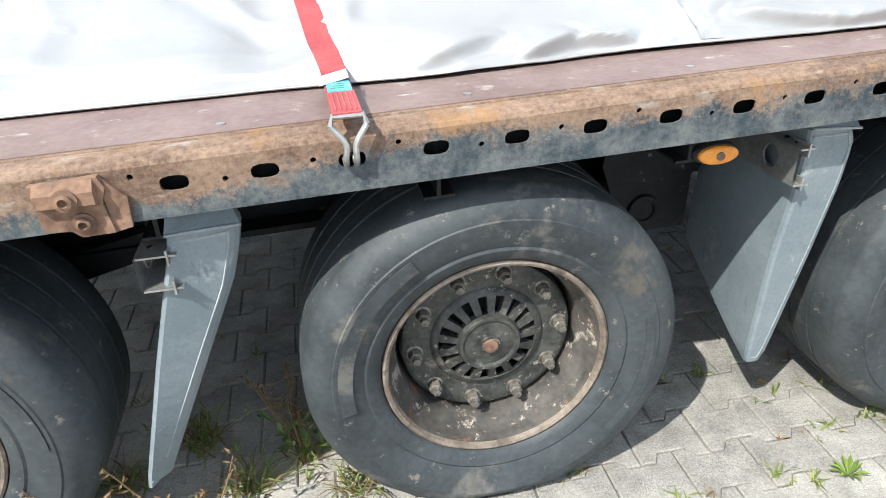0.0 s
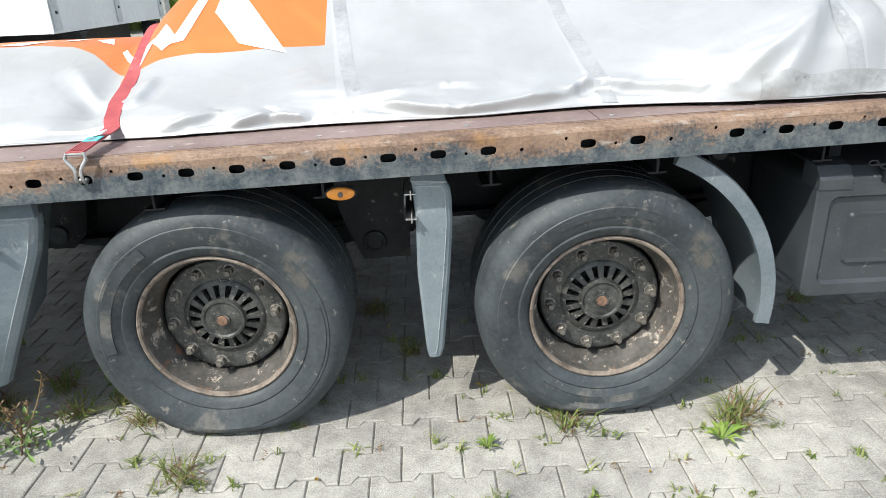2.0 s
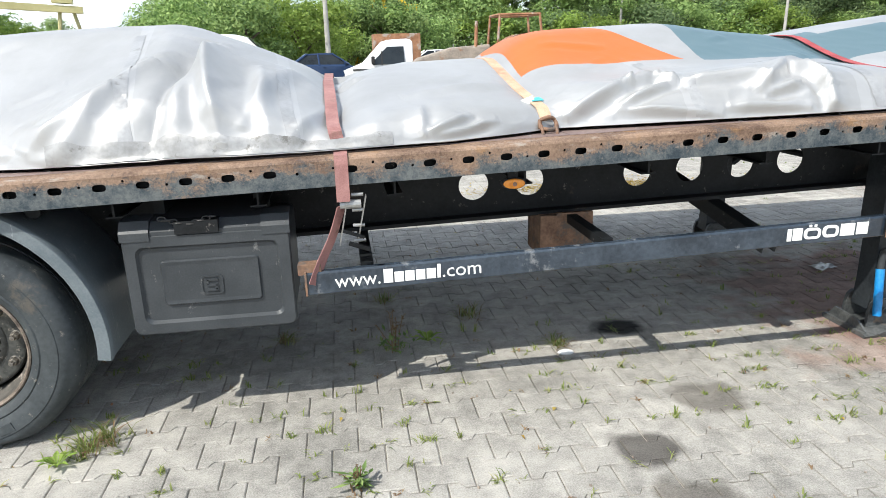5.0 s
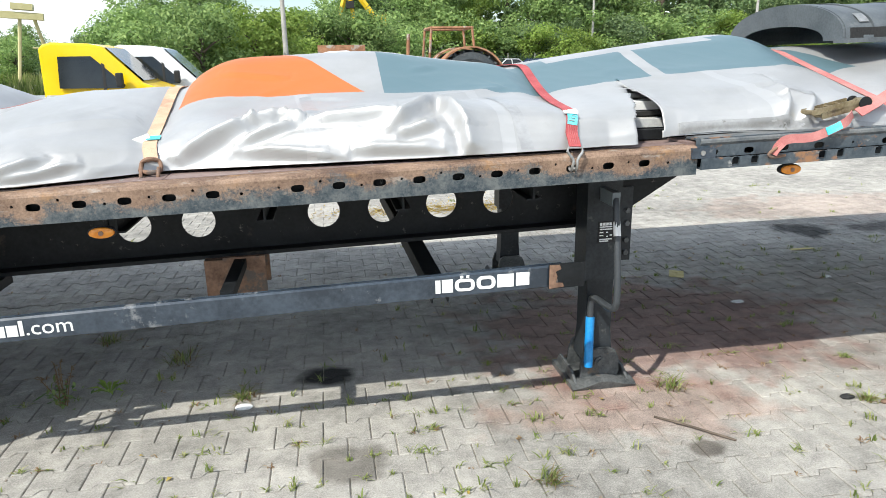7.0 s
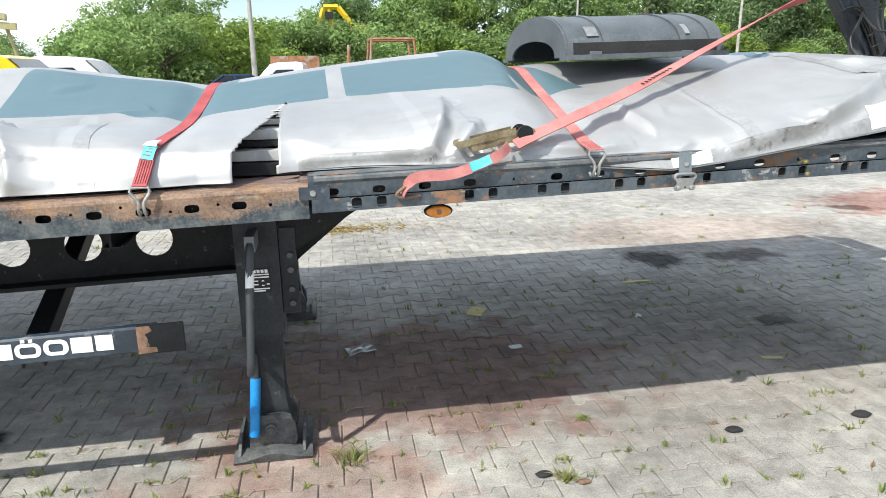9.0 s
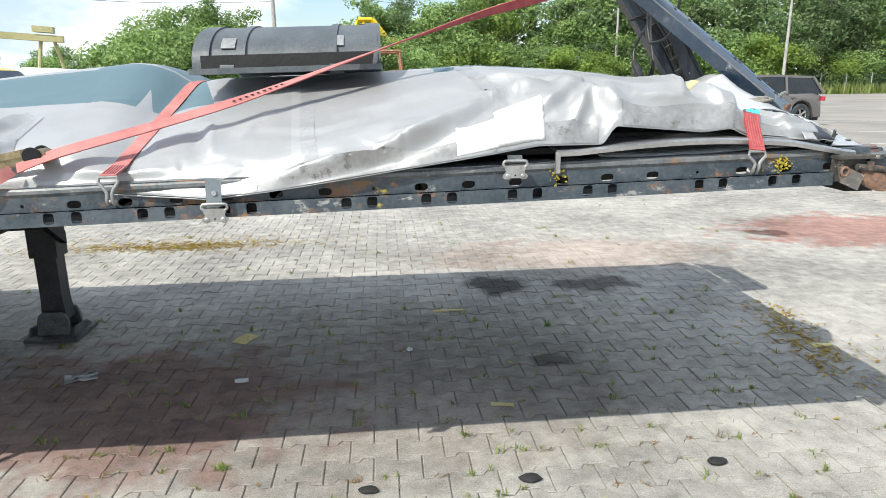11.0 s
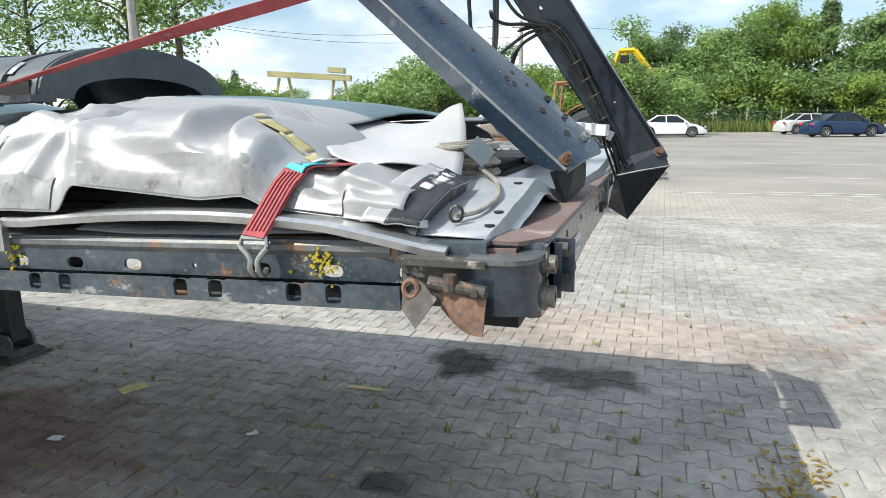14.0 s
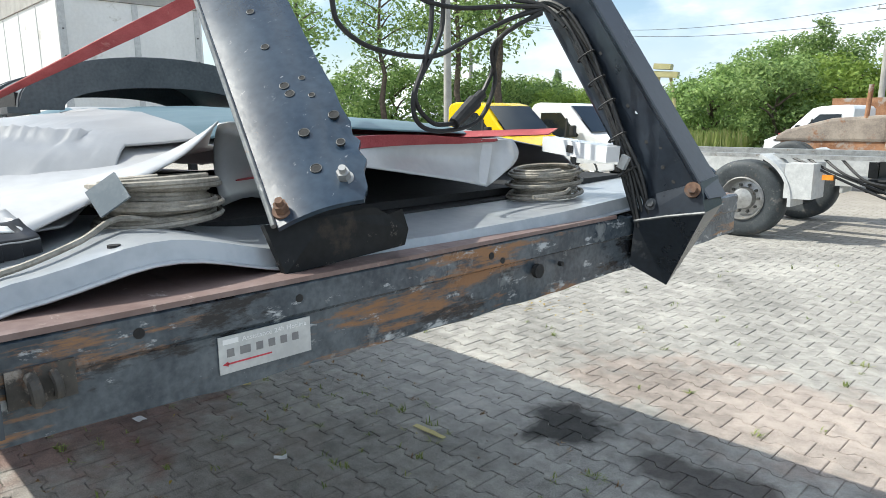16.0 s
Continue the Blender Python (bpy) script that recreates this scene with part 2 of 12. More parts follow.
def wear(m, rgb, amount, scale, stretch=(1, 1, 1), rough=None, seed=0.0):
    """Lays worn streaks of another colour over a material."""
    nt = m.node_tree
    n, l = nt.nodes, nt.links
    p = nt.nodes["Principled BSDF"]
    src = p.inputs["Base Color"].links[0].from_socket
    tc = n.new("ShaderNodeTexCoord")
    mp = n.new("ShaderNodeMapping")
    mp.inputs["Scale"].default_value = stretch
    mp.inputs["Location"].default_value = (seed, seed * 1.7, seed * 0.6)
    t = n.new("ShaderNodeTexNoise")
    t.inputs["Scale"].default_value, t.inputs["Detail"].default_value, t.inputs["Roughness"].default_value = scale, 10, 0.72
    r = n.new("ShaderNodeValToRGB")
    r.color_ramp.elements[0].position, r.color_ramp.elements[1].position = 0.70 - 0.35 * amount, 0.76 - 0.35 * amount
    mx = n.new("ShaderNodeMixRGB")
    l.new(tc.outputs["Object"], mp.inputs["Vector"])
    l.new(mp.outputs["Vector"], t.inputs["Vector"])
    l.new(t.outputs["Fac"], r.inputs["Fac"])
    l.new(r.outputs["Color"], mx.inputs["Fac"])
    l.new(src, mx.inputs["Color1"])
    mx.inputs["Color2"].default_value = (*rgb, 1)
    l.new(mx.outputs["Color"], p.inputs["Base Color"])
    return m


M_RIMLIP = rough_mat("worn_rim_flange", (0.10, 0.078, 0.062), (0.25, 0.205, 0.165), 0.6, 0.1, 16, 0.5, 90, (0.08, 0.06, 0.05), 0.36, 14.0, dist=0.004)
M_NUT = rough_mat("greasy_wheel_nut", (0.075, 0.070, 0.064), (0.23, 0.21, 0.18), 0.45, 0.4, 40, 0.4, 120, (0.10, 0.06, 0.04), 0.32, 40.0, dist=0.003)
M_LEG = rough_mat("dusty_black_leg_paint", (0.010, 0.013, 0.016), (0.030, 0.035, 0.040), 0.5, 0.0, 7, 0.2, 70, (0.085, 0.085, 0.080), 0.28, 9.0, spec=0.35, dist=0.004)
M_CAST = rough_mat("scuffed_cast_steel", (0.040, 0.045, 0.048), (0.12, 0.125, 0.125), 0.5, 0.2, 12, 0.35, 80, (0.15, 0.11, 0.08), 0.30, 12.0, dist=0.005)
M_GUARD = rough_mat("dark_blue_grey_paint", (0.018, 0.027, 0.040), (0.045, 0.062, 0.084), 0.22, 0.0, 5, 0.2, 60, (0.17, 0.18, 0.19), 0.29, 9.0, spec=0.7, dist=0.003)
M_BEAM = rough_mat("worn_front_beam_paint", (0.030, 0.044, 0.060), (0.105, 0.126, 0.145), 0.26, 0.0, 7, 0.35, 80, (0.20, 0.22, 0.23), 0.30, 10.0, rough2=0.7, dist=0.006)
wear(M_BEAM, (0.24, 0.125, 0.06), 0.42, 3.2, (1, 0.5, 3.5), seed=2.0)
wear(M_BEAM, (0.40, 0.43, 0.45), 0.34, 10.0, (1, 1, 2.5), seed=5.0)
wear(M_BEAM, (0.014, 0.016, 0.020), 0.38, 6.0, (1, 0.6, 2.0), seed=7.7)
wear(M_NAVY, (0.30, 0.33, 0.36), 0.20, 7.0, (1, 1, 1), seed=1.0)
wear(M_NAVY, (0.40, 0.42, 0.44), 0.16, 26.0, (3, 1, 1), seed=3.0)
wear(M_NAVY, (0.10, 0.06, 0.04), 0.16, 14.0, (1, 1, 1), seed=9.0)
M_NAVYDARK = rough_mat("dark_navy_paint", (0.010, 0.014, 0.020), (0.024, 0.032, 0.044), 0.30, 0.0, 5, 0.12, 60, (0.09, 0.095, 0.10), 0.22, 8.0, dist=0.003)
M_RAILEDGE = rough_mat("worn_grey_rail_lip", (0.075, 0.085, 0.092), (0.17, 0.175, 0.175), 0.42, 0.1, 9, 0.3, 80, (0.24, 0.14, 0.075), 0.32, 8.0, dist=0.005)
wear(M_RAILEDGE, (0.34, 0.34, 0.33), 0.28, 16.0, (0.5, 1, 1), seed=6.5)
wear(M_RAILEDGE, (0.42, 0.33, 0.03), 0.10, 5.0, (1, 1, 1), seed=2.2)
wear(M_RAILBLUE, (0.30, 0.30, 0.29), 0.30, 20.0, (0.6, 1, 1), seed=3.5)
wear(M_RAILBLUE, (0.27, 0.14, 0.07), 0.34, 6.0, (0.8, 1, 1), seed=8.5)
wear(M_RAILBLUE, (0.46, 0.36, 0.03), 0.10, 5.0, (1, 1, 1), seed=2.2)
wear(M_DECK, (0.42, 0.37, 0.34), 0.24, 26.0, (0.4, 1, 1), seed=1.5)
wear(M_DECK, (0.10, 0.075, 0.07), 0.30, 5.0, (0.4, 1.5, 1), seed=4.5)
wear(M_TYRE, (0.085, 0.078, 0.068), 0.36, 3.0, (1, 1, 1), seed=4.2)
wear(M_TYRE, (0.17, 0.16, 0.14), 0.28, 24.0, (1, 1, 1), seed=1.2)
wear(M_HUB, (0.30, 0.27, 0.23), 0.32, 40.0, (1, 1, 1), seed=2.2)
wear(M_RIM, (0.42, 0.36, 0.29), 0.30, 26.0, (1, 1, 1), seed=3.2)
wear(M_RIM, (0.16, 0.085, 0.05), 0.34, 12.0, (1, 1, 1), seed=5.2)
wear(M_BLACK, (0.13, 0.12, 0.11), 0.24, 18.0, (1, 1, 1), seed=6.2)
wear(M_FLAP, (0.30, 0.31, 0.31), 0.26, 14.0, (2, 2, 0.5), seed=2.8)
wear(M_BOX, (0.17, 0.17, 0.165), 0.22, 20.0, (1, 1, 0.6), seed=3.8)



def rail_material():
    """Blue-grey paint that survives low on the face, rust and tan scale over the bend and round the lip."""
    m, nt, p = nodes_of("rusted_rail_paint")
    n, l = nt.nodes, nt.links
    tc = n.new("ShaderNodeTexCoord")
    sep = n.new("ShaderNodeSeparateXYZ")
    l.new(tc.outputs["Object"], sep.inputs[0])

    def tex(scale, seed, stretch=(1, 1, 1), rough=0.7):
        mp = n.new("ShaderNodeMapping")
        mp.inputs["Location"].default_value, mp.inputs["Scale"].default_value = (seed, seed * 0.7, seed * 1.3), stretch
        t = n.new("ShaderNodeTexNoise")
        t.inputs["Scale"].default_value, t.inputs["Detail"].default_value, t.inputs["Roughness"].default_value = scale, 10, rough
        l.new(tc.outputs["Object"], mp.inputs["Vector"])
        l.new(mp.outputs["Vector"], t.inputs["Vector"])
        return t.outputs["Fac"]

    def calc(op, a, b):
        q = n.new("ShaderNodeMath")
        q.operation = op
        for i, v in enumerate((a, b)):
            if isinstance(v, (int, float)):
                q.inputs[i].default_value = v
            else:
                l.new(v, q.inputs[i])
        return q.outputs[0]

    def ramp(fac, lo, hi, c0=(0, 0, 0), c1=(1, 1, 1)):
        r = n.new("ShaderNodeValToRGB")
        r.color_ramp.elements[0].position, r.color_ramp.elements[1].position = lo, hi
        r.color_ramp.elements[0].color, r.color_ramp.elements[1].color = (*c0, 1), (*c1, 1)
        l.new(fac, r.inputs["Fac"])
        return r.outputs["Color"]

    def blend(fac, a, b):
        mx = n.new("ShaderNodeMixRGB")
        l.new(fac, mx.inputs["Fac"])
        l.new(a, mx.inputs["Color1"])
        if isinstance(b, tuple):
            mx.inputs["Color2"].default_value = (*b, 1)
        else:
            l.new(b, mx.inputs["Color2"])
        return mx.outputs["Color"]
    grit = tex(95, 2.0, (1, 1, 1), 0.8)
    height = calc("SUBTRACT", calc("SUBTRACT", sep.outputs["Z"], 0.972), calc("MULTIPLY", sep.outputs["X"], 0.0267))
    paint = ramp(calc("ADD", calc("MULTIPLY", tex(16, 1.0), 0.6), calc("MULTIPLY", grit, 0.4)), 0.42, 0.58, (0.026, 0.040, 0.052), (0.125, 0.136, 0.136))
    rust = ramp(calc("ADD", calc("MULTIPLY", tex(9, 5.0, (0.5, 1, 1)), 0.5), calc("MULTIPLY", grit, 0.5)), 0.41, 0.59, (0.095, 0.056, 0.038), (0.295, 0.200, 0.140))
    rust = blend(calc("MULTIPLY", ramp(tex(6, 9.0), 0.56, 0.66), 0.55), rust, (0.31, 0.165, 0.060))
    rust = blend(calc("MULTIPLY", ramp(tex(24, 13.0, (0.4, 1, 1)), 0.58, 0.68), 0.75), rust, (0.33, 0.30, 0.265))
    rust = blend(calc("MULTIPLY", ramp(tex(45, 17.0), 0.62, 0.70), 0.8), rust, (0.045, 0.035, 0.030))
    amount = calc("ADD", calc("MULTIPLY", height, 9.0), calc("ADD", calc("MULTIPLY", calc("SUBTRACT", tex(5, 21.0, (0.8, 1, 1.4)), 0.5), 3.0), calc("MULTIPLY", calc("SUBTRACT", grit, 0.5), 1.3)))
    col = blend(ramp(calc("ADD", amount, 0.50), 0.34, 0.66), paint, rust)
    l.new(col, p.inputs["Base Color"])
    p.inputs["Roughness"].default_value = 0.68
    p.inputs["Specular IOR Level"].default_value = 0.4
    bp = n.new("ShaderNodeBump")
    bp.inputs["Strength"].default_value, bp.inputs["Distance"].default_value = 0.5, 0.005
    l.new(calc("ADD", grit, tex(18, 4.0)), bp.inputs["Height"])
    l.new(bp.outputs["Normal"], p.inputs["Normal"])
    return m


M_SIDERAIL = rail_material()

# ---- building helpers ----


def part(name, bm, material, parent=None, label="", smooth=False, bevel=0.0):
    """Links a bmesh, built in world metres, as one mesh object under a thing or a part."""
    me = bpy.data.meshes.new(name)
    if bevel:
        bmesh.ops.bevel(bm, geom=[e for e in bm.edges if e.is_manifold and e.calc_face_angle(0) > 0.6], offset=bevel, segments=2, affect="EDGES", profile=0.6)
    bmesh.ops.recalc_face_normals(bm, faces=bm.faces)
    bm.to_mesh(me)
    bm.free()
    for mm in (material if isinstance(material, (list, tuple)) else [material]):
        me.materials.append(mm)
    if smooth:
        me.shade_smooth()
        me.set_sharp_from_angle(angle=radians(38))
    ob = new(name, me)
    if parent is not None:
        ob.parent = parent
        bpy.context.view_layer.update()
        ob.matrix_parent_inverse = parent.matrix_world.inverted()
    if label:
        ob["label"] = label
    return ob


def local(name, data, parent, m=Matrix(), label=""):
    """Links existing mesh data (or an Empty) under a parent at a pose local to it."""
    ob = new(name, data)
    ob.parent = parent
    ob.matrix_basis = m
    if label:
        ob["label"] = label
    return ob


def mesh_of(name, bm, material, smooth=False, bevel=0.0):
    me = bpy.data.meshes.new(name)
    if bevel:
        bmesh.ops.bevel(bm, geom=[e for e in bm.edges if e.is_manifold and e.calc_face_angle(0) > 0.6], offset=bevel, segments=2, affect="EDGES", profile=0.6)
    bmesh.ops.recalc_face_normals(bm, faces=bm.faces)
    bm.to_mesh(me)
    bm.free()
    for mm in (material if isinstance(material, (list, tuple)) else [material]):
        me.materials.append(mm)
    if smooth:
        me.shade_smooth()
        me.set_sharp_from_angle(angle=radians(38))
    return me


def empty(name, at=(0, 0, 0), label="", category="", group="", kind=""):
    e = new(name)
    e.empty_display_size = 0.1
    e.location = at
    bpy.context.view_layer.update()
    return tagged(e, label, category, group, kind)


def box(bm, x0, x1, y0, y1, z0, z1, f=None):
    vs = [bm.verts.new((x, y, z)) for x in (x0, x1) for y in (y0, y1) for z in (z0, z1)]
    for q in ((0, 1, 3, 2), (4, 6, 7, 5), (0, 4, 5, 1), (2, 3, 7, 6), (0, 2, 6, 4), (1, 5, 7, 3)):
        bm.faces.new([vs[i] for i in q])
    if f:
        for v in vs:
            v.co = f(v.co)
    return vs


def obox(bm, m, sx, sy, sz):
    """A box of the given full size, centred on the pose m."""
    vs = box(bm, -sx / 2, sx / 2, -sy / 2, sy / 2, -sz / 2, sz / 2)
    for v in vs:
        v.co = m @ v.co
    return vs


def frame_at(p0, p1):
    d = (Vector(p1) - Vector(p0)).normalized()
    a = Vector((0, 0, 1)) if abs(d.z) < 0.95 else Vector((1, 0, 0))
    u = d.cross(a).normalized()
    return d, u, u.cross(d).normalized()


def rod(bm, p0, p1, r, seg=10, r1=None, cap=True):
    d, u, w = frame_at(p0, p1)
    r1 = r if r1 is None else r1
    rings = []
    for p, rr in ((Vector(p0), r), (Vector(p1), r1)):
        rings.append([bm.verts.new(p + (u * math.cos(a) + w * math.sin(a)) * rr) for a in [2 * math.pi * i / seg for i in range(seg)]])
    for i in range(seg):
        bm.faces.new((rings[0][i], rings[0][(i + 1) % seg], rings[1][(i + 1) % seg], rings[1][i]))
    if cap:
        bm.faces.new(rings[0][::-1])
        bm.faces.new(rings[1])


def tube(bm, pts, r, seg=8, flat=1.0, closed=False):
    """A tube along points, with parallel-carried rings."""
    pts = [Vector(p) for p in pts]
    n = len(pts)
    rings, up = [], None
    for i, p in enumerate(pts):
        if closed:
            d = (pts[(i + 1) % n] - pts[i - 1]).normalized()
        else:
            d = (pts[min(i + 1, n - 1)] - pts[max(i - 1, 0)]).normalized()
        if up is None:
            up = frame_at(p, p + d)[1]
        up = (up - d * up.dot(d)).normalized()
        w = d.cross(up)
        rr = r(i / (n - 1)) if callable(r) else r
        rings.append([bm.verts.new(p + (up * math.cos(a) * flat + w * math.sin(a)) * rr) for a in [2 * math.pi * k / seg for k in range(seg)]])
    for i in range(n if closed else n - 1):
        a, b = rings[i], rings[(i + 1) % n]
        for k in range(seg):
            bm.faces.new((a[k], a[(k + 1) % seg], b[(k + 1) % seg], b[k]))
    if not closed:
        bm.faces.new(rings[0][::-1])
        bm.faces.new(rings[-1])


def smooth_path(pts, n=8):
    """Catmull-Rom through the points."""
    pts = [Vector(p) for p in pts]
    out = []
    for i in range(len(pts) - 1):
        p0, p1, p2, p3 = pts[max(i - 1, 0)], pts[i], pts[i + 1], pts[min(i + 2, len(pts) - 1)]
        for k in range(n):
            t = k / n
            out.append(0.5 * ((2 * p1) + (p2 - p0) * t + (2 * p0 - 5 * p1 + 4 * p2 - p3) * t * t + (3 * p1 - p0 - 3 * p2 + p3) * t ** 3))
    out.append(pts[-1])
    return out


def lathe(bm, profile, seg=48, axis="y", f=None, mats=None):
    """Turns (radius, along) pairs round an axis through the origin."""
    rings = []
    for r, a in profile:
        ring = []
        for i in range(seg):
            t = 2 * math.pi * i / seg
            c, s = r * math.cos(t), r * math.sin(t)
            co = Vector((c, a, s)) if axis == "y" else (Vector((c, s, a)) if axis == "z" else Vector((a, c, s)))
            ring.append(bm.verts.new(f(co) if f else co))
        rings.append(ring)
    for k in range(len(rings) - 1):
        for i in range(seg):
            fc = bm.faces.new((rings[k][i], rings[k][(i + 1) % seg], rings[k + 1][(i + 1) % seg], rings[k + 1][i]))
            if mats:
                fc.material_index = mats[k]
    return rings


def prism(bm, poly, axis, a0, a1, f=None):
    """Extrudes a 2D polygon between a0 and a1 along an axis (x: poly is y,z; y: x,z; z: x,y)."""
    def mk(p, a):
        co = Vector({"x": (a, p[0], p[1]), "y": (p[0], a, p[1]), "z": (p[0], p[1], a)}[axis])
        return bm.verts.new(f(co) if f else co)
    A = [mk(p, a0) for p in poly]
    B = [mk(p, a1) for p in poly]
    n = len(poly)
    for i in range(n):
        bm.faces.new((A[i], A[(i + 1) % n], B[(i + 1) % n], B[i]))
    bm.faces.new(A[::-1])
    bm.faces.new(B)
    return A, B


def plate_hole(bm, x0, x1, z0, z1, cx, cz, hw, hh, y, thick, n=16, fz=None, power=4.0):
    """A plate cell in the xz plane with one rounded slot cut through it."""
    outer, inner = [], []
    side = n // 4
    corners = [(x1, z0), (x1, z1), (x0, z1), (x0, z0)]
    for s in range(4):
        a, b = corners[s], corners[(s + 1) % 4]
        for k in range(side):
            t = k / side
            outer.append((a[0] + (b[0] - a[0]) * t, a[1] + (b[1] - a[1]) * t))
    for i in range(n):
        t = 2 * math.pi * i / n - math.pi / 4
        c, s = math.cos(t), math.sin(t)
        k = (abs(c) ** power + abs(s) ** power) ** (-1 / power)
        inner.append((cx + hw * c * k, cz + hh * s * k))
    fz = fz or (lambda x: 0.0)
    O = [bm.verts.new((p[0], y, p[1] + fz(p[0]))) for p in outer]
    I = [bm.verts.new((p[0], y, p[1] + fz(p[0]))) for p in inner]
    B = [bm.verts.new((p[0], y + thick, p[1] + fz(p[0]))) for p in inner]
    for i in range(n):
        j = (i + 1) % n
        bm.faces.new((O[i], O[j], I[j], I[i]))
        bm.faces.new((I[i], I[j], B[j], B[i]))


def letters(name, text, size, m, material, parent=None, depth=0.0015, spacing=1.0, label="", shear=0.0, width=None):
    """Raised lettering in the built-in font, as a mesh; m maps its xy plane to the world."""
    cu = bpy.data.curves.new(name, "FONT")
    cu.body, cu.size, cu.extrude, cu.space_character, cu.shear, cu.resolution_u = text, size, depth, spacing, shear, 3
    tmp = bpy.data.objects.new(name, cu)
    scene.collection.objects.link(tmp)
    bpy.context.view_layer.update()
    me = bpy.data.meshes.new_from_object(tmp.evaluated_get(bpy.context.evaluated_depsgraph_get()))
    bpy.data.objects.remove(tmp)
    bpy.data.curves.remove(cu)
    if width:
        xs = [v.co.x for v in me.vertices]
        k = width / (max(xs) - min(xs))
        for v in me.vertices:
            v.co.x = (v.co.x - min(xs)) * k
    me.materials.clear()
    me.materials.append(material)
    me.name = name
    for v in me.vertices:
        v.co = m @ v.co
    ob = new(name, me)
    if parent is not None:
        ob.parent = parent
        bpy.context.view_layer.update()
        ob.matrix_parent_inverse = parent.matrix_world.inverted()
    if label:
        ob["label"] = label
    return ob


def soft(x, xs, ys, w=0.07):
    """Piecewise-linear curve, softened over a width w."""
    return float(np.mean(np.interp([x - w, x - w / 2, x, x + w / 2, x + w], xs, ys)))


def rail_z(x):
    """Height of the row of holes in the trailer's side rail, which rises towards the front."""
    return 0.972 + 0.0267 * x


def deck_z(x):
    return rail_z(x) + 0.058


# ---- ground ----
PAVE_ROT = 0.0


def ground_material():
    m, nt, p = nodes_of("weathered_paving_far")
    n, l = nt.nodes, nt.links
    tc = n.new("ShaderNodeTexCoord")
    br = n.new("ShaderNodeTexBrick")
    mp = n.new("ShaderNodeMapping")
    mp.inputs["Rotation"].default_value = (0, 0, -PAVE_ROT)
    br.inputs["Scale"].default_value = 1.0
    br.inputs["Brick Width"].default_value, br.inputs["Row Height"].default_value = 0.2, 0.145
    br.inputs["Mortar Size"].default_value = 0.006
    br.inputs["Color1"].default_value, br.inputs["Color2"].default_value = (0.33, 0.31, 0.283, 1), (0.385, 0.365, 0.336, 1)
    br.inputs["Mortar"].default_value = (0.16, 0.15, 0.12, 1)
    l.new(tc.outputs["Object"], mp.inputs["Vector"])
    l.new(mp.outputs["Vector"], br.inputs["Vector"])
    a = n.new("ShaderNodeTexNoise")
    a.inputs["Scale"].default_value, a.inputs["Detail"].default_value = 0.35, 9
    l.new(tc.outputs["Object"], a.inputs["Vector"])
    r = n.new("ShaderNodeValToRGB")
    r.color_ramp.elements[0].position, r.color_ramp.elements[1].position = 0.35, 0.65
    r.color_ramp.elements[0].color, r.color_ramp.elements[1].color = (0.78, 0.77, 0.75, 1), (1.08, 1.05, 1.0, 1)
    l.new(a.outputs["Fac"], r.inputs["Fac"])
    sep = n.new("ShaderNodeSeparateXYZ")
    l.new(tc.outputs["Object"], sep.inputs[0])
    def band(out, lo, hi):
        q = n.new("ShaderNodeMapRange")
        q.inputs["From Min"].default_value, q.inputs["From Max"].default_value = lo, hi
        l.new(out, q.inputs["Value"])
        return q.outputs["Result"]
    far = n.new("ShaderNodeMath")
    far.operation = "MAXIMUM"
    l.new(band(sep.outputs["Y"], 12.0, 17.0), far.inputs[0])
    l.new(band(sep.outputs["X"], 15.0, 18.0), far.inputs[1])
    asphalt = n.new("ShaderNodeMixRGB")
    l.new(far.outputs[0], asphalt.inputs["Fac"])
    l.new(br.outputs["Color"], asphalt.inputs["Color1"])
    asphalt.inputs["Color2"].default_value = (0.275, 0.262, 0.245, 1)
    verge = n.new("ShaderNodeMixRGB")
    l.new(band(sep.outputs["Y"], 57.5, 58.5), verge.inputs["Fac"])
    l.new(asphalt.outputs["Color"], verge.inputs["Color1"])
    verge.inputs["Color2"].default_value = (0.07, 0.085, 0.03, 1)
    mx = n.new("ShaderNodeMixRGB")
    mx.blend_type = "MULTIPLY"
    mx.inputs["Fac"].default_value = 1
    l.new(verge.outputs["Color"], mx.inputs["Color1"])
    l.new(r.outputs["Color"], mx.inputs["Color2"])
    l.new(mx.outputs["Color"], p.inputs["Base Color"])
    p.inputs["Roughness"].default_value = 0.9
    return m


def build_ground():
    bm = bmesh.new()
    s = 3000
    vs = [bm.verts.new(c) for c in ((-s, -s, -0.0075), (s, -s, -0.0075), (s, s, -0.0075), (-s, s, -0.0075))]
    bm.faces.new(vs)
    tagged(part("ground", bm, ground_material()), "pale grey concrete paving of a large yard", "paving", kind="structure")


build_ground()

# ---- the flatbed trailer ----
TRAILER_LABEL = "long dark flatbed semi-trailer with rusty side rails and missing superstructure"
trailer = empty("semi_trailer", (0, 1.24, 0), TRAILER_LABEL, "trailer")
HOLE_PITCH, HOLE_X0 = 0.1484, 0.0165
REAR, STEP, FRONT = -2.4, 5.73, 9.25
WIDTH = 2.46


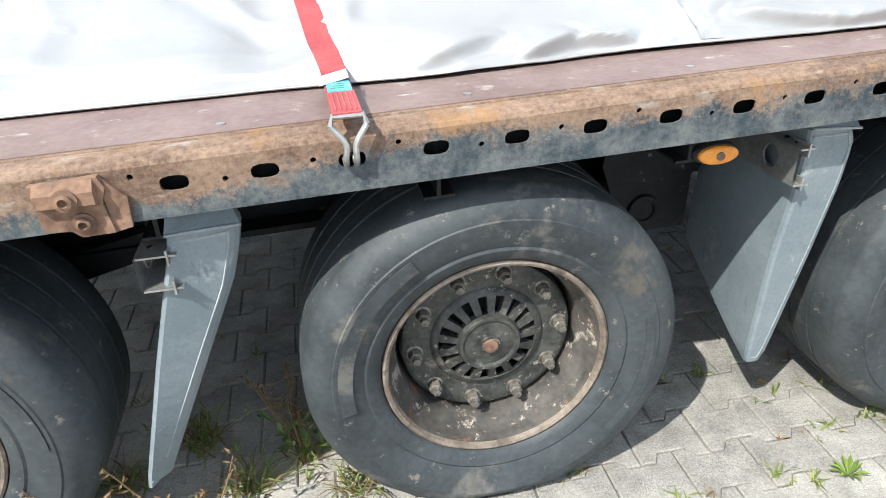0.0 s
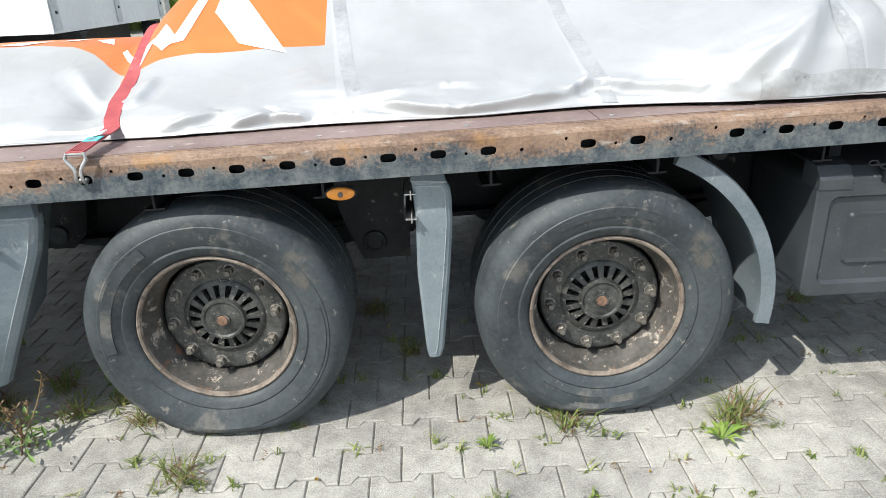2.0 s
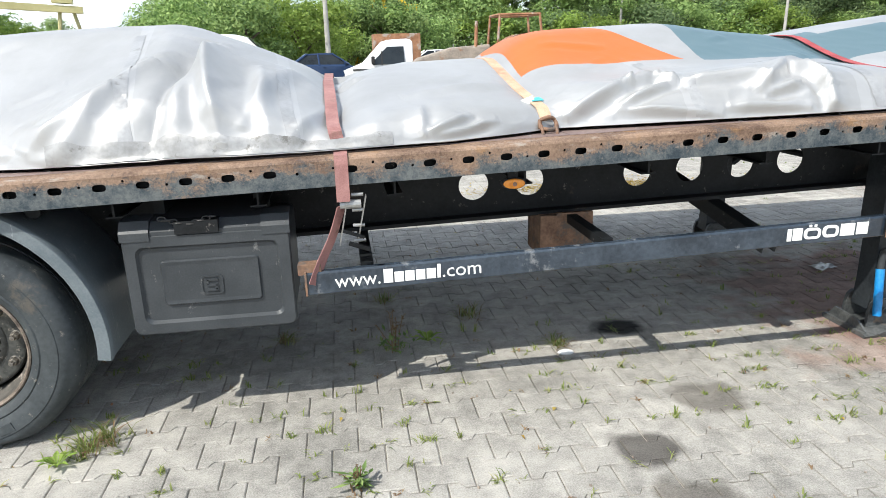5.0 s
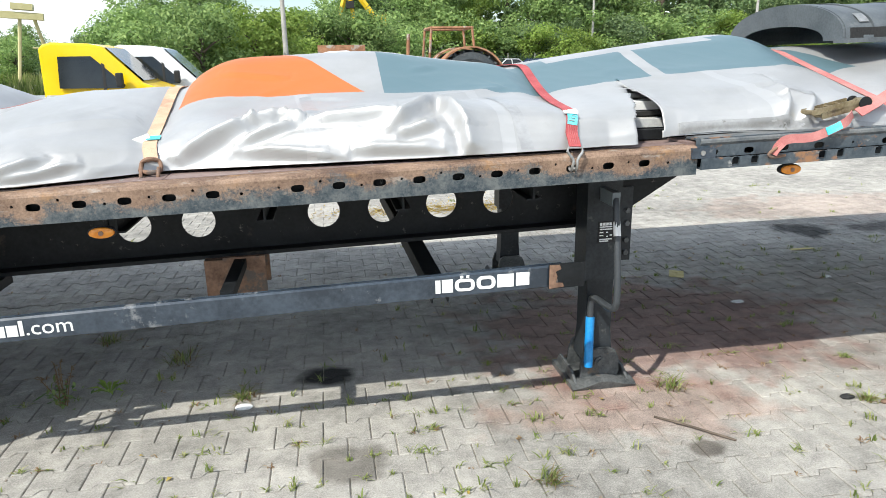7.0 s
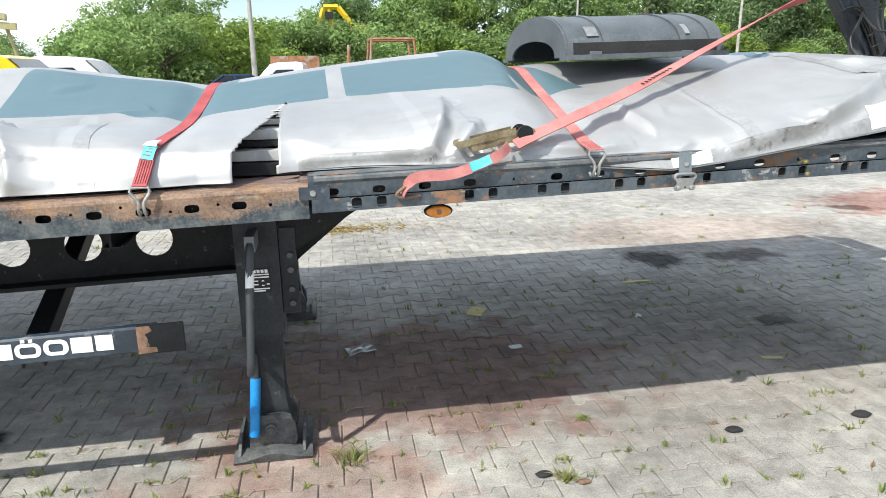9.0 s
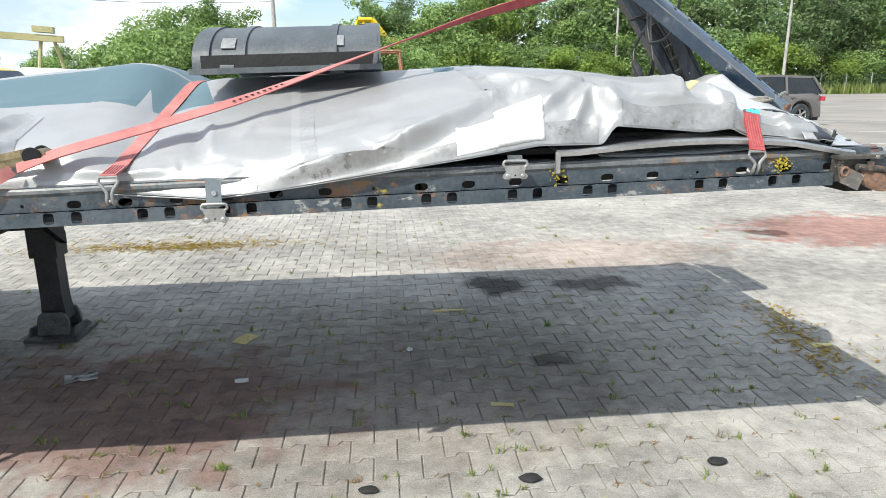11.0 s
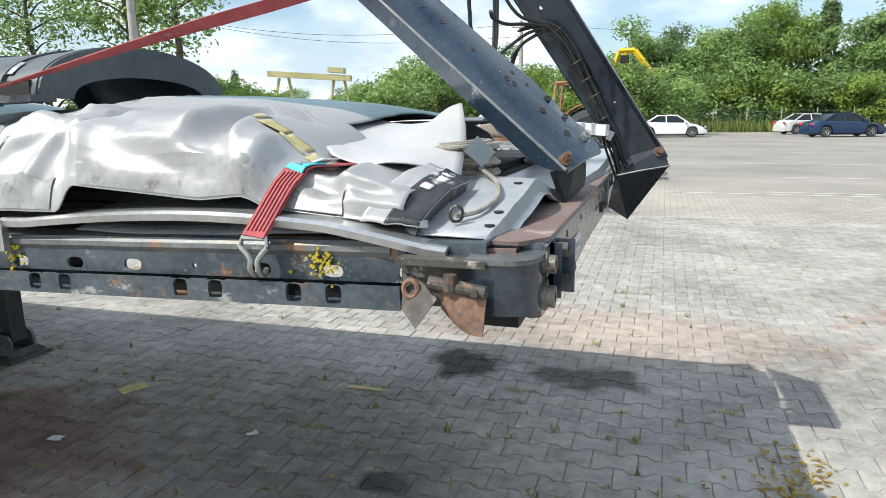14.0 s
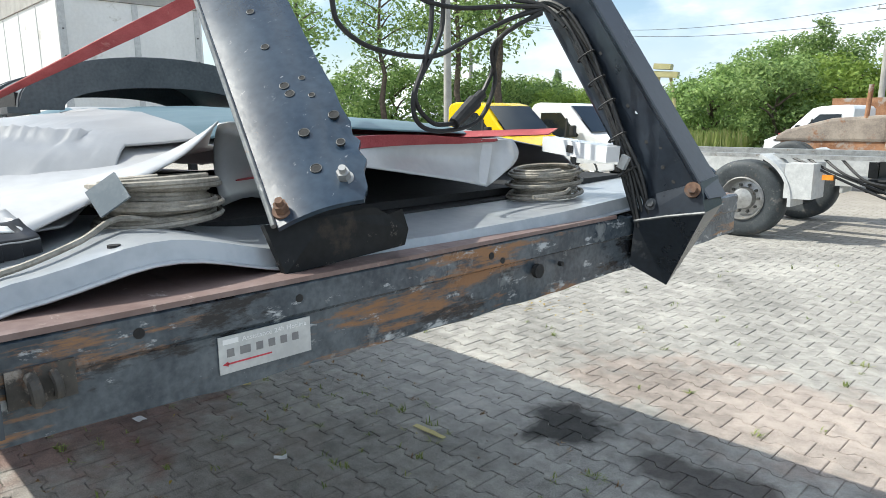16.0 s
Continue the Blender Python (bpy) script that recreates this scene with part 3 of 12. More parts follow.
def side_rail(flip):
    """The punched outer rail of the rear part: face, rounded lip, top strip and bottom flange."""
    def put(bm, name, mat_, label=""):
        if flip:
            for v in bm.verts:
                v.co.y = WIDTH - v.co.y
        return part(name, bm, mat_, trailer, label, smooth=False)
    bm = bmesh.new()
    k0 = int((REAR - HOLE_X0) / HOLE_PITCH)
    k1 = int((STEP - HOLE_X0) / HOLE_PITCH)
    for k in range(k0, k1 + 1):
        cx = HOLE_X0 + HOLE_PITCH * k
        x0, x1 = cx - HOLE_PITCH / 2, cx + HOLE_PITCH / 2
        if k == k1:
            x1 = STEP
        top, bot = 0.036, -0.060
        if k in (7, 10, 18) or (k % 11 == 5 and k > 20):
            plate_hole(bm, x0, x0 + 0.05, bot, top, x0 + 0.025, -0.004, 0.006, 0.006, 0, 0.005, 8, rail_z, 2)
            vs = [bm.verts.new((x, 0, z + rail_z(x))) for x, z in ((x0 + 0.05, bot), (x1, bot), (x1, top), (x0 + 0.05, top))]
            bm.faces.new(vs)
        else:
            plate_hole(bm, x0 + 0.022, x1 - 0.022, bot, top, cx, 0.0, 0.0235, 0.0135, 0, 0.006, 16, rail_z, 3.2)
            plate_hole(bm, x0, x0 + 0.022, bot, top, x0 + 0.008, 0.008 + 0.012 * ((k * 7) % 3 - 1), 0.0052, 0.0052, 0, 0.006, 8, rail_z, 2)
            vs = [bm.verts.new((x, 0, z + rail_z(x))) for x, z in ((x1 - 0.022, bot), (x1, bot), (x1, top), (x1 - 0.022, top))]
            bm.faces.new(vs)
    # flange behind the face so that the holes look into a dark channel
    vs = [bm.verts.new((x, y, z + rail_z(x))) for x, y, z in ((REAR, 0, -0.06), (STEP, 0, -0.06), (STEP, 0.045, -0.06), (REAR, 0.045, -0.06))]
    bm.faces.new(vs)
    rail = put(bm, "side_rail", M_SIDERAIL, "rusty punched steel side rail with worn blue-grey paint")
    bm = bmesh.new()
    # rounded lip and top strip
    prof = [(0.0, 0.036), (0.004, 0.044), (0.013, 0.050), (0.030, 0.0535), (0.044, 0.055), (0.046, 0.050), (0.049, 0.050), (0.051, 0.056), (0.060, 0.056), (0.060, 0.045)]
    nx = 60
    rows = []
    for i in range(nx + 1):
        x = REAR + (STEP - REAR) * i / nx
        w = 0.002 * noise.noise((x * 3, 0, 4))
        rows.append([bm.verts.new((x, y + (w if j < 5 else 0), z + rail_z(x) + (w if 1 < j < 6 else 0))) for j, (y, z) in enumerate(prof)])
    for i in range(nx):
        for j in range(len(prof) - 1):
            bm.faces.new((rows[i][j], rows[i + 1][j], rows[i + 1][j + 1], rows[i][j + 1]))
    put(bm, "rail_lip", M_SIDERAIL, "rounded rusty lip of the side rail")
    # inner channel wall, black so that the holes look shaded inside
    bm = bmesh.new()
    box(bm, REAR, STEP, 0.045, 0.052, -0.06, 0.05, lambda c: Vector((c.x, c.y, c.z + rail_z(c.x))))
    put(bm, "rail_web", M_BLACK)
    return rail


side_rail(False)
side_rail(True)


def front_rail(flip):
    """Over the gooseneck: a set-back upper face with oval holes and a notched lower bar."""
    def fin(bm, name, mat_, label="", bevel=0):
        if flip:
            for v in bm.verts:
                v.co.y = WIDTH - v.co.y
        return part(name, bm, mat_, trailer, label, bevel=bevel)
    f = lambda c: Vector((c.x, c.y, c.z + rail_z(c.x)))
    bm = bmesh.new()
    x = STEP
    i = 0
    while x < FRONT - 0.05:
        x1 = min(x + 0.157, FRONT)
        if i % 7 == 4:
            plate_hole(bm, x, x1, 0.002, 0.072, (x + x1) / 2, 0.022, 0.006, 0.006, 0.02, 0.006, 8, rail_z, 2)
        else:
            plate_hole(bm, x, x1, 0.002, 0.072, (x + x1) / 2, 0.020, 0.022, 0.0125, 0.02, 0.006, 16, rail_z, 3)
        x, i = x1, i + 1
    bmesh.ops.remove_doubles(bm, verts=bm.verts, dist=0.0004)
    fin(bm, "upper_rail", M_RAILBLUE, "dark blue-grey upper rail with rust patches and oval holes")
    bm = bmesh.new()
    box(bm, STEP, FRONT, 0.02, 0.10, 0.072, 0.080, f)
    box(bm, STEP, FRONT, 0.10, 0.106, 0.045, 0.072, f)
    fin(bm, "rail_web", M_RAILBLUE)
    bm = bmesh.new()
    prof = [(0.020, 0.050), (0.014, 0.060), (0.015, 0.070), (0.022, 0.078), (0.040, 0.0815), (0.085, 0.083), (0.085, 0.0805), (0.026, 0.070), (0.021, 0.050)]
    rows = []
    for k in range(49):
        xx = STEP + 0.02 + (FRONT - STEP - 0.20) * k / 48
        w = 0.0015 * noise.noise((xx * 5, 2.0, 1.0))
        rows.append([bm.verts.new((xx, y + w, z + rail_z(xx) + w)) for y, z in prof])
    for p, q in zip(rows[:-1], rows[1:]):
        for j in range(len(prof)):
            jj = (j + 1) % len(prof)
            bm.faces.new((p[j], p[jj], q[jj], q[j]))
    bm.faces.new(rows[0])
    bm.faces.new(rows[-1][::-1])
    fin(bm, "rail_lip", M_RAILEDGE, "rounded grey lip worn to bare steel")
    bm = bmesh.new()
    x, i = STEP + 0.02, 0
    gaps = [0.17, 0.083, 0.30, 0.083, 0.175, 0.084, 0.20, 0.083]
    cur = STEP + 0.01
    end = FRONT - 0.15
    while cur < end:
        step = gaps[i % len(gaps)]
        nx = min(cur + step, end)
        box(bm, cur, nx - 0.046 if nx < end else nx, -0.018, -0.010, -0.040, 0.004, f)
        if nx < end:
            plate_hole(bm, nx - 0.046, nx, -0.040, 0.004, nx - 0.023, -0.0155, 0.0165, 0.0185, -0.018, 0.008, 16, rail_z, 4.5)
        cur, i = nx, i + 1
    box(bm, STEP + 0.01, end, -0.010, 0.03, -0.040, -0.034, f)
    fin(bm, "lower_bar", M_RAILBLUE, "notched dark lower bar of the rail")
    # black sheet added behind the notches so that they look shaded
    bm = bmesh.new()
    box(bm, STEP - 0.01, FRONT, 0.03, 0.038, -0.04, 0.001, f)
    fin(bm, "bar_backing", M_BLACK)


front_rail(False)
front_rail(True)


def deck():
    """Plywood boards across the bed with narrow gaps."""
    edges = [REAR, -1.2, 1.25, 3.7, 5.70, 7.4, 9.30]
    for a, b in zip(edges[:-1], edges[1:]):
        bm = bmesh.new()
        y0 = 0.0605 if b < 5.8 else 0.04
        top = 0.0 if b < 5.8 else 0.008
        box(bm, a + 0.002, b - 0.002, y0, WIDTH - y0, top - 0.025, top, lambda c: Vector((c.x, c.y, c.z + deck_z(c.x))))
        part("deck_board", bm, M_DECK, trailer, "brown plywood deck board")
    for x in np.arange(REAR + 0.1, 5.6, 0.45):
        for y in (0.105, 0.128):
            bm = bmesh.new()
            rod(bm, (x + 7 * (y - 0.105), y, deck_z(x)), (x + 7 * (y - 0.105), y, deck_z(x) + 0.0015), 0.009, 8)
            part("deck_screw", bm, M_STEEL, trailer)


deck()


def chassis():
    """Two deep I-beams with round lightening holes, cross members and outriggers."""
    for side in (0, 1):
        yb = 0.62 if side == 0 else WIDTH - 0.62
        bm = bmesh.new()
        holes = [3.42, 3.695, 4.25, 4.527, 4.80, 5.075]
        x = REAR
        cells = []
        for h in holes:
            cells.append((x, h - 0.13, None))
            cells.append((h - 0.13, h + 0.13, h))
            x = h + 0.13
        cells.append((x, 5.62, None))
        def zt(xx):
            return rail_z(xx) - 0.075
        def zb(xx):
            return rail_z(xx) - (0.37 if xx > 2.4 else 0.37)
        for a, b, h in cells:
            if b <= a + 0.001:
                continue
            if h is None:
                vs = [bm.verts.new(c) for c in ((a, yb, zb(a)), (b, yb, zb(b)), (b, yb, zt(b)), (a, yb, zt(a)))]
                bm.faces.new(vs)
            else:
                plate_hole(bm, a, b, -0.37, -0.075, h, -0.228, 0.073, 0.073, yb, 0.008, 24, rail_z, 2)
        web = part("beam_web", bm, M_BLACK, trailer, "black steel chassis beam with round openings")
        for nm, z0, z1, w in (("beam_flange", -0.385, -0.368, 0.075), ("beam_flange", -0.078, -0.062, 0.075)):
            bm = bmesh.new()
            box(bm, REAR, 5.62, yb - w, yb + w, z0, z1, lambda c: Vector((c.x, c.y, c.z + rail_z(c.x))))
            part(nm, bm, M_BLACK, trailer)
        # gooseneck taper
        bm = bmesh.new()
        poly = [(5.62, rail_z(5.62) - 0.385), (5.98, rail_z(5.98) - 0.10), (9.2, rail_z(9.2) - 0.075), (9.2, rail_z(9.2) + 0.03), (5.62, rail_z(5.62) + 0.03)]
        prism(bm, poly, "y", yb - 0.02, yb + 0.02)
        part("gooseneck_beam", bm, M_BLACK, trailer)
        bm = bmesh.new()
        prism(bm, [(5.50, rail_z(5.5) - 0.06), (6.02, rail_z(6.0) - 0.055), (5.60, rail_z(5.6) - 0.30), (5.50, rail_z(5.5) - 0.30)], "y", 0.40 if side == 0 else WIDTH - 0.41, 0.41 if side == 0 else WIDTH - 0.40)
        part("gusset_plate", bm, M_BLACK, trailer)
    for x in np.arange(REAR + 0.2, 9.2, 0.52):
        bm = bmesh.new()
        f = lambda c: Vector((c.x, c.y, c.z + rail_z(c.x)))
        low = -0.12 if x < 5.6 else -0.02
        box(bm, x - 0.004, x + 0.004, 0.06, WIDTH - 0.06, low, 0.03, f)
        box(bm, x - 0.03, x + 0.03, 0.06, WIDTH - 0.06, low - 0.006, low, f)
        part("cross_member", bm, M_BLACK, trailer)
    bm = bmesh.new()
    box(bm, 5.9, 9.25, 0.66, WIDTH - 0.66, 0.0, 0.012, lambda c: Vector((c.x, c.y, c.z + rail_z(c.x))))
    part("coupling_plate", bm, M_BLACK, trailer)
    # rusty bracket and slanted spare carrier under the beam
    bm = bmesh.new()
    box(bm, 3.72, 3.80, 0.50, 0.72, 0.49, 0.69)
    box(bm, 3.80, 3.98, 0.50, 0.52, 0.52, 0.70)
    box(bm, 3.80, 3.98, 0.70, 0.72, 0.52, 0.70)
    part("hanger_bracket", bm, M_RUST, trailer, "rusty steel hanger bracket under the beam")
    bm = bmesh.new()
    f = look((4.72, 0.20, 0.56), (4.60, 1.2, 0.78))
    for dx in (-0.035, 0.035):
        obox(bm, f @ pose(dx, 0, -0.55), 0.006, 0.07, 1.1)
    obox(bm, f @ pose(0, 0.035, -0.55), 0.07, 0.006, 1.1)
    part("guard_arm", bm, M_BLACK, trailer, "dirty open steel channel carrying the side guard")
    for x in (2.85, 3.85):
        bm = bmesh.new()
        box(bm, x, x + 0.05, 0.06, 0.60, 0.62 + (x - 2.8) * 0.03, 0.66 + (x - 2.8) * 0.03)
        part("guard_support", bm, M_BLACK, trailer)


chassis()


# ---- wheels ----
def wheel_meshes():
    R, HW = 0.441, 0.205
    def squash(c):
        c = c.copy()
        if c.z < -0.36:
            c.z = -0.36 + (c.z + 0.36) * 0.68
            c.y *= 1.04
        return c
    prof = []
    side = [(0.262, -0.150), (0.268, -0.168), (0.280, -0.180), (0.300, -0.187), (0.306, -0.184), (0.318, -0.190), (0.345, -0.199), (0.374, -0.203), (0.377, -0.200), (0.389, -0.200),
            (0.401, -0.195), (0.412, -0.188), (0.423, -0.178), (0.432, -0.166), (0.4365, -0.154)]
    prof += side
    for y in (-0.075, 0.0, 0.075):
        prof += [(R, y - 0.026), (R, y - 0.0052), (R - 0.007, y - 0.004), (R - 0.007, y + 0.004), (R, y + 0.0052)]
    prof += [(R, 0.145)] + [(r, -y) for r, y in side[::-1]]
    bm = bmesh.new()
    lathe(bm, prof, 96, "y", squash)
    tyre = mesh_of("tyre", bm, M_TYRE, smooth=True)
    bm = bmesh.new()
    lathe(bm, [(0.256, -0.145), (0.262, -0.156), (0.263, -0.163), (0.258, -0.166), (0.252, -0.160), (0.247, -0.140), (0.240, -0.110), (0.226, -0.095), (0.222, -0.06), (0.220, 0.02), (0.218, 0.10), (0.10, 0.12)], 72)
    rim = mesh_of("rim", bm, M_RIM, smooth=True)
    # disc with vent slots: hub face
    bm = bmesh.new()
    lathe(bm, [(0.212, -0.020), (0.210, -0.055), (0.206, -0.064), (0.198, -0.068), (0.192, -0.067), (0.160, -0.068), (0.150, -0.066), (0.140, -0.066), (0.134, -0.073), (0.122, -0.077), (0.119, -0.070)], 60)
    disc = mesh_of("hub_disc", bm, M_HUB, smooth=True)
    # slotted ring between disc and cap
    bm = bmesh.new()
    ns = 17
    for i in range(ns):
        a0, a1 = 2 * math.pi * (i + 0.10) / ns, 2 * math.pi * (i + 0.60) / ns
        for (r0, r1, yy0, yy1) in ((0.064, 0.126, -0.088, -0.072),):
            q = []
            for r, a, y in ((r0, a0 - 0.01, yy0), (r0, a1 + 0.02, yy0), (r1, a1, yy1), (r1, a0, yy1)):
                q.append((r, a, y))
            top = [bm.verts.new((r * math.cos(a), y, r * math.sin(a))) for r, a, y in q]
            low = [bm.verts.new((r * math.cos(a), y + 0.020, r * math.sin(a))) for r, a, y in q]
            bm.faces.new(top)
            for k in range(4):
                bm.faces.new((top[k], top[(k + 1) % 4], low[(k + 1) % 4], low[k]))
    fins = mesh_of("vent_fin", bm, M_HUB)
    bm = bmesh.new()
    lathe(bm, [(0.13, -0.045), (0.13, -0.040), (0.001, -0.040)], 40)
    back = mesh_of("hub_back", bm, M_DARK)
    bm = bmesh.new()
    lathe(bm, [(0.078, -0.070), (0.077, -0.092), (0.073, -0.099), (0.066, -0.099), (0.060, -0.094), (0.040, -0.096), (0.026, -0.097), (0.024, -0.103), (0.001, -0.104)], 40)
    cap = mesh_of("hub_cap", bm, M_HUB, smooth=True)
    bm = bmesh.new()
    lathe(bm, [(0.019, -0.103), (0.017, -0.109), (0.001, -0.110)], 20)
    plug = mesh_of("hub_plug", bm, M_RUST, smooth=True)
    bm = bmesh.new()
    lathe(bm, [(0.021, -0.062), (0.021, -0.068), (0.0165, -0.070)], 16)
    lathe(bm, [(0.0165, -0.069), (0.0165, -0.090), (0.013, -0.094), (0.011, -0.094), (0.010, -0.106), (0.001, -0.108)], 6)
    nut = mesh_of("wheel_nut", bm, M_NUT)
    # raised plain bands on the sidewall
    bands = []
    for a0, a1, r0, r1 in ((100, 168, 0.332, 0.364), (-62, -8, 0.344, 0.364)):
        bm = bmesh.new()
        rows = []
        for i in range(25):
            a = radians(a0 + (a1 - a0) * i / 24)
            rows.append([bm.verts.new((r * math.cos(a), -y, r * math.sin(a))) for r, y in ((r0, 0.190), (r0, 0.2005), (r1, 0.2045), (r1, 0.194))])
        for i in range(24):
            for j in range(4):
                bm.faces.new((rows[i][j], rows[i][(j + 1) % 4], rows[i + 1][(j + 1) % 4], rows[i + 1][j]))
        bm.faces.new(rows[0])
        bm.faces.new(rows[-1][::-1])
        bands.append(mesh_of("sidewall_band", bm, M_TYRE, smooth=False))
    bm = bmesh.new()
    lathe(bm, [(0.249, -0.158), (0.253, -0.168), (0.259, -0.171), (0.2645, -0.168), (0.2655, -0.160), (0.262, -0.154)], 72)
    lip = mesh_of("rim_flange", bm, M_RIMLIP, smooth=True)
    return tyre, rim, disc, fins, back, cap, plug, nut, bands, lip


W_TYRE, W_RIM, W_DISC, W_FINS, W_BACK, W_CAP, W_PLUG, W_NUT, W_BANDS, W_LIP = wheel_meshes()


def add_wheel(x, side, turn):
    m = pose(x, 0.235, 0.415) if side == 0 else pose(x, WIDTH - 0.235, 0.415, 0, 0, 180)
    w = new("wheel")
    w.empty_display_size = 0.1
    w.parent = trailer
    bpy.context.view_layer.update()
    w.matrix_parent_inverse = trailer.matrix_world.inverted()
    w.matrix_basis = m
    spin = pose(0, 0, 0, 0, turn, 0)
    local("tyre", W_TYRE, w, label="worn black truck tyre with dusty sidewall")
    local("rim", W_RIM, w, spin, "rusty steel wheel rim")
    local("hub_disc", W_DISC, w, spin)
    local("vent_fin", W_FINS, w, spin)
    local("hub_back", W_BACK, w, spin)
    local("hub_cap", W_CAP, w, spin)
    local("hub_plug", W_PLUG, w, spin, "rusty plug")
    local("rim_flange", W_LIP, w, spin, "pale worn rim flange")
    for band in W_BANDS:
        local("sidewall_band", band, w, pose(0, 0, 0, 0, -turn * 3, 0))
    for i in range(10):
        a = 36 * i + 12
        local("wheel_nut", W_NUT, w, spin @ pose(0.178 * math.cos(radians(a)), 0, 0.178 * math.sin(radians(a))))
    return w


for s in (0, 1):
    for wx, turn in ((-1.31, 20), (0.0, 7), (1.31, 43)):
        add_wheel(wx, s, turn)
for wx in (-1.31, 0.0, 1.31):
    bm = bmesh.new()
    rod(bm, (wx, 0.35, 0.415), (wx, WIDTH - 0.35, 0.415), 0.065, 16)
    part("axle", bm, M_BLACK, trailer)
    for y in (0.62, WIDTH - 0.62):
        bm = bmesh.new()
        rod(bm, (wx + 0.12, y, 0.42), (wx + 0.12, y, 0.68), 0.13, 18)
        part("air_spring", bm, M_DARK, trailer)


# ---- trailing arms, hangers and dampers ----
for wx in (-1.31, 0.0, 1.31):
    for y, d in ((0.56, 1), (WIDTH - 0.56, -1)):
        bm = bmesh.new()
        prism(bm, [(wx + 0.48, 0.90), (wx + 0.78, 0.90), (wx + 0.72, 0.62), (wx + 0.66, 0.56), (wx + 0.58, 0.56), (wx + 0.52, 0.64)], "y", y - d * 0.03, y + d * 0.09)
        hanger = part("axle_hanger", bm, M_BLACK, trailer, "black steel axle hanger", bevel=0.012)
        bm = bmesh.new()
        rod(bm, (wx + 0.62, y - d * 0.05, 0.62), (wx + 0.62, y + d * 0.11, 0.62), 0.035, 14)
        part("pivot_bolt", bm, M_LEG, hanger)
        bm = bmesh.new()
        prism(bm, [(wx + 0.66, 0.65), (wx + 0.66, 0.58), (wx + 0.10, 0.44), (wx - 0.12, 0.44), (wx - 0.30, 0.40), (wx - 0.30, 0.45), (wx - 0.10, 0.52), (wx + 0.12, 0.53)], "y", y, y + d * 0.08)
        part("trailing_arm", bm, M_BLACK, trailer, "black forged trailing arm", bevel=0.008)
        bm = bmesh.new()
        rod(bm, (wx + 0.10, y + d * 0.13, 0.50), (wx + 0.40, y + d * 0.13, 0.86), 0.034, 12)
        rod(bm, (wx + 0.22, y + d * 0.13, 0.64), (wx + 0.40, y + d * 0.13, 0.86), 0.044, 12)
        part("damper", bm, M_LEG, trailer, "dusty black damper")


# ---- mudguards between the wheels ----
M_FLAPEDGE = rough_mat("scuffed_mudguard_edge", (0.20, 0.23, 0.25), (0.33, 0.36, 0.38), 0.45, 0.0, 14, 0.2, 120, (0.12, 0.14, 0.15), 0.30, 12.0, dist=0.002)


M_MUDGUARD = rough_mat("pale_grey_mudguard_plastic", (0.145, 0.178, 0.200), (0.205, 0.242, 0.262), 0.42, 0.0, 6, 0.12, 120, (0.33, 0.35, 0.36), 0.27, 9.0, dist=0.002)
wear(M_MUDGUARD, (0.13, 0.16, 0.18), 0.30, 10.0, (2, 2, 0.4), seed=2.8)


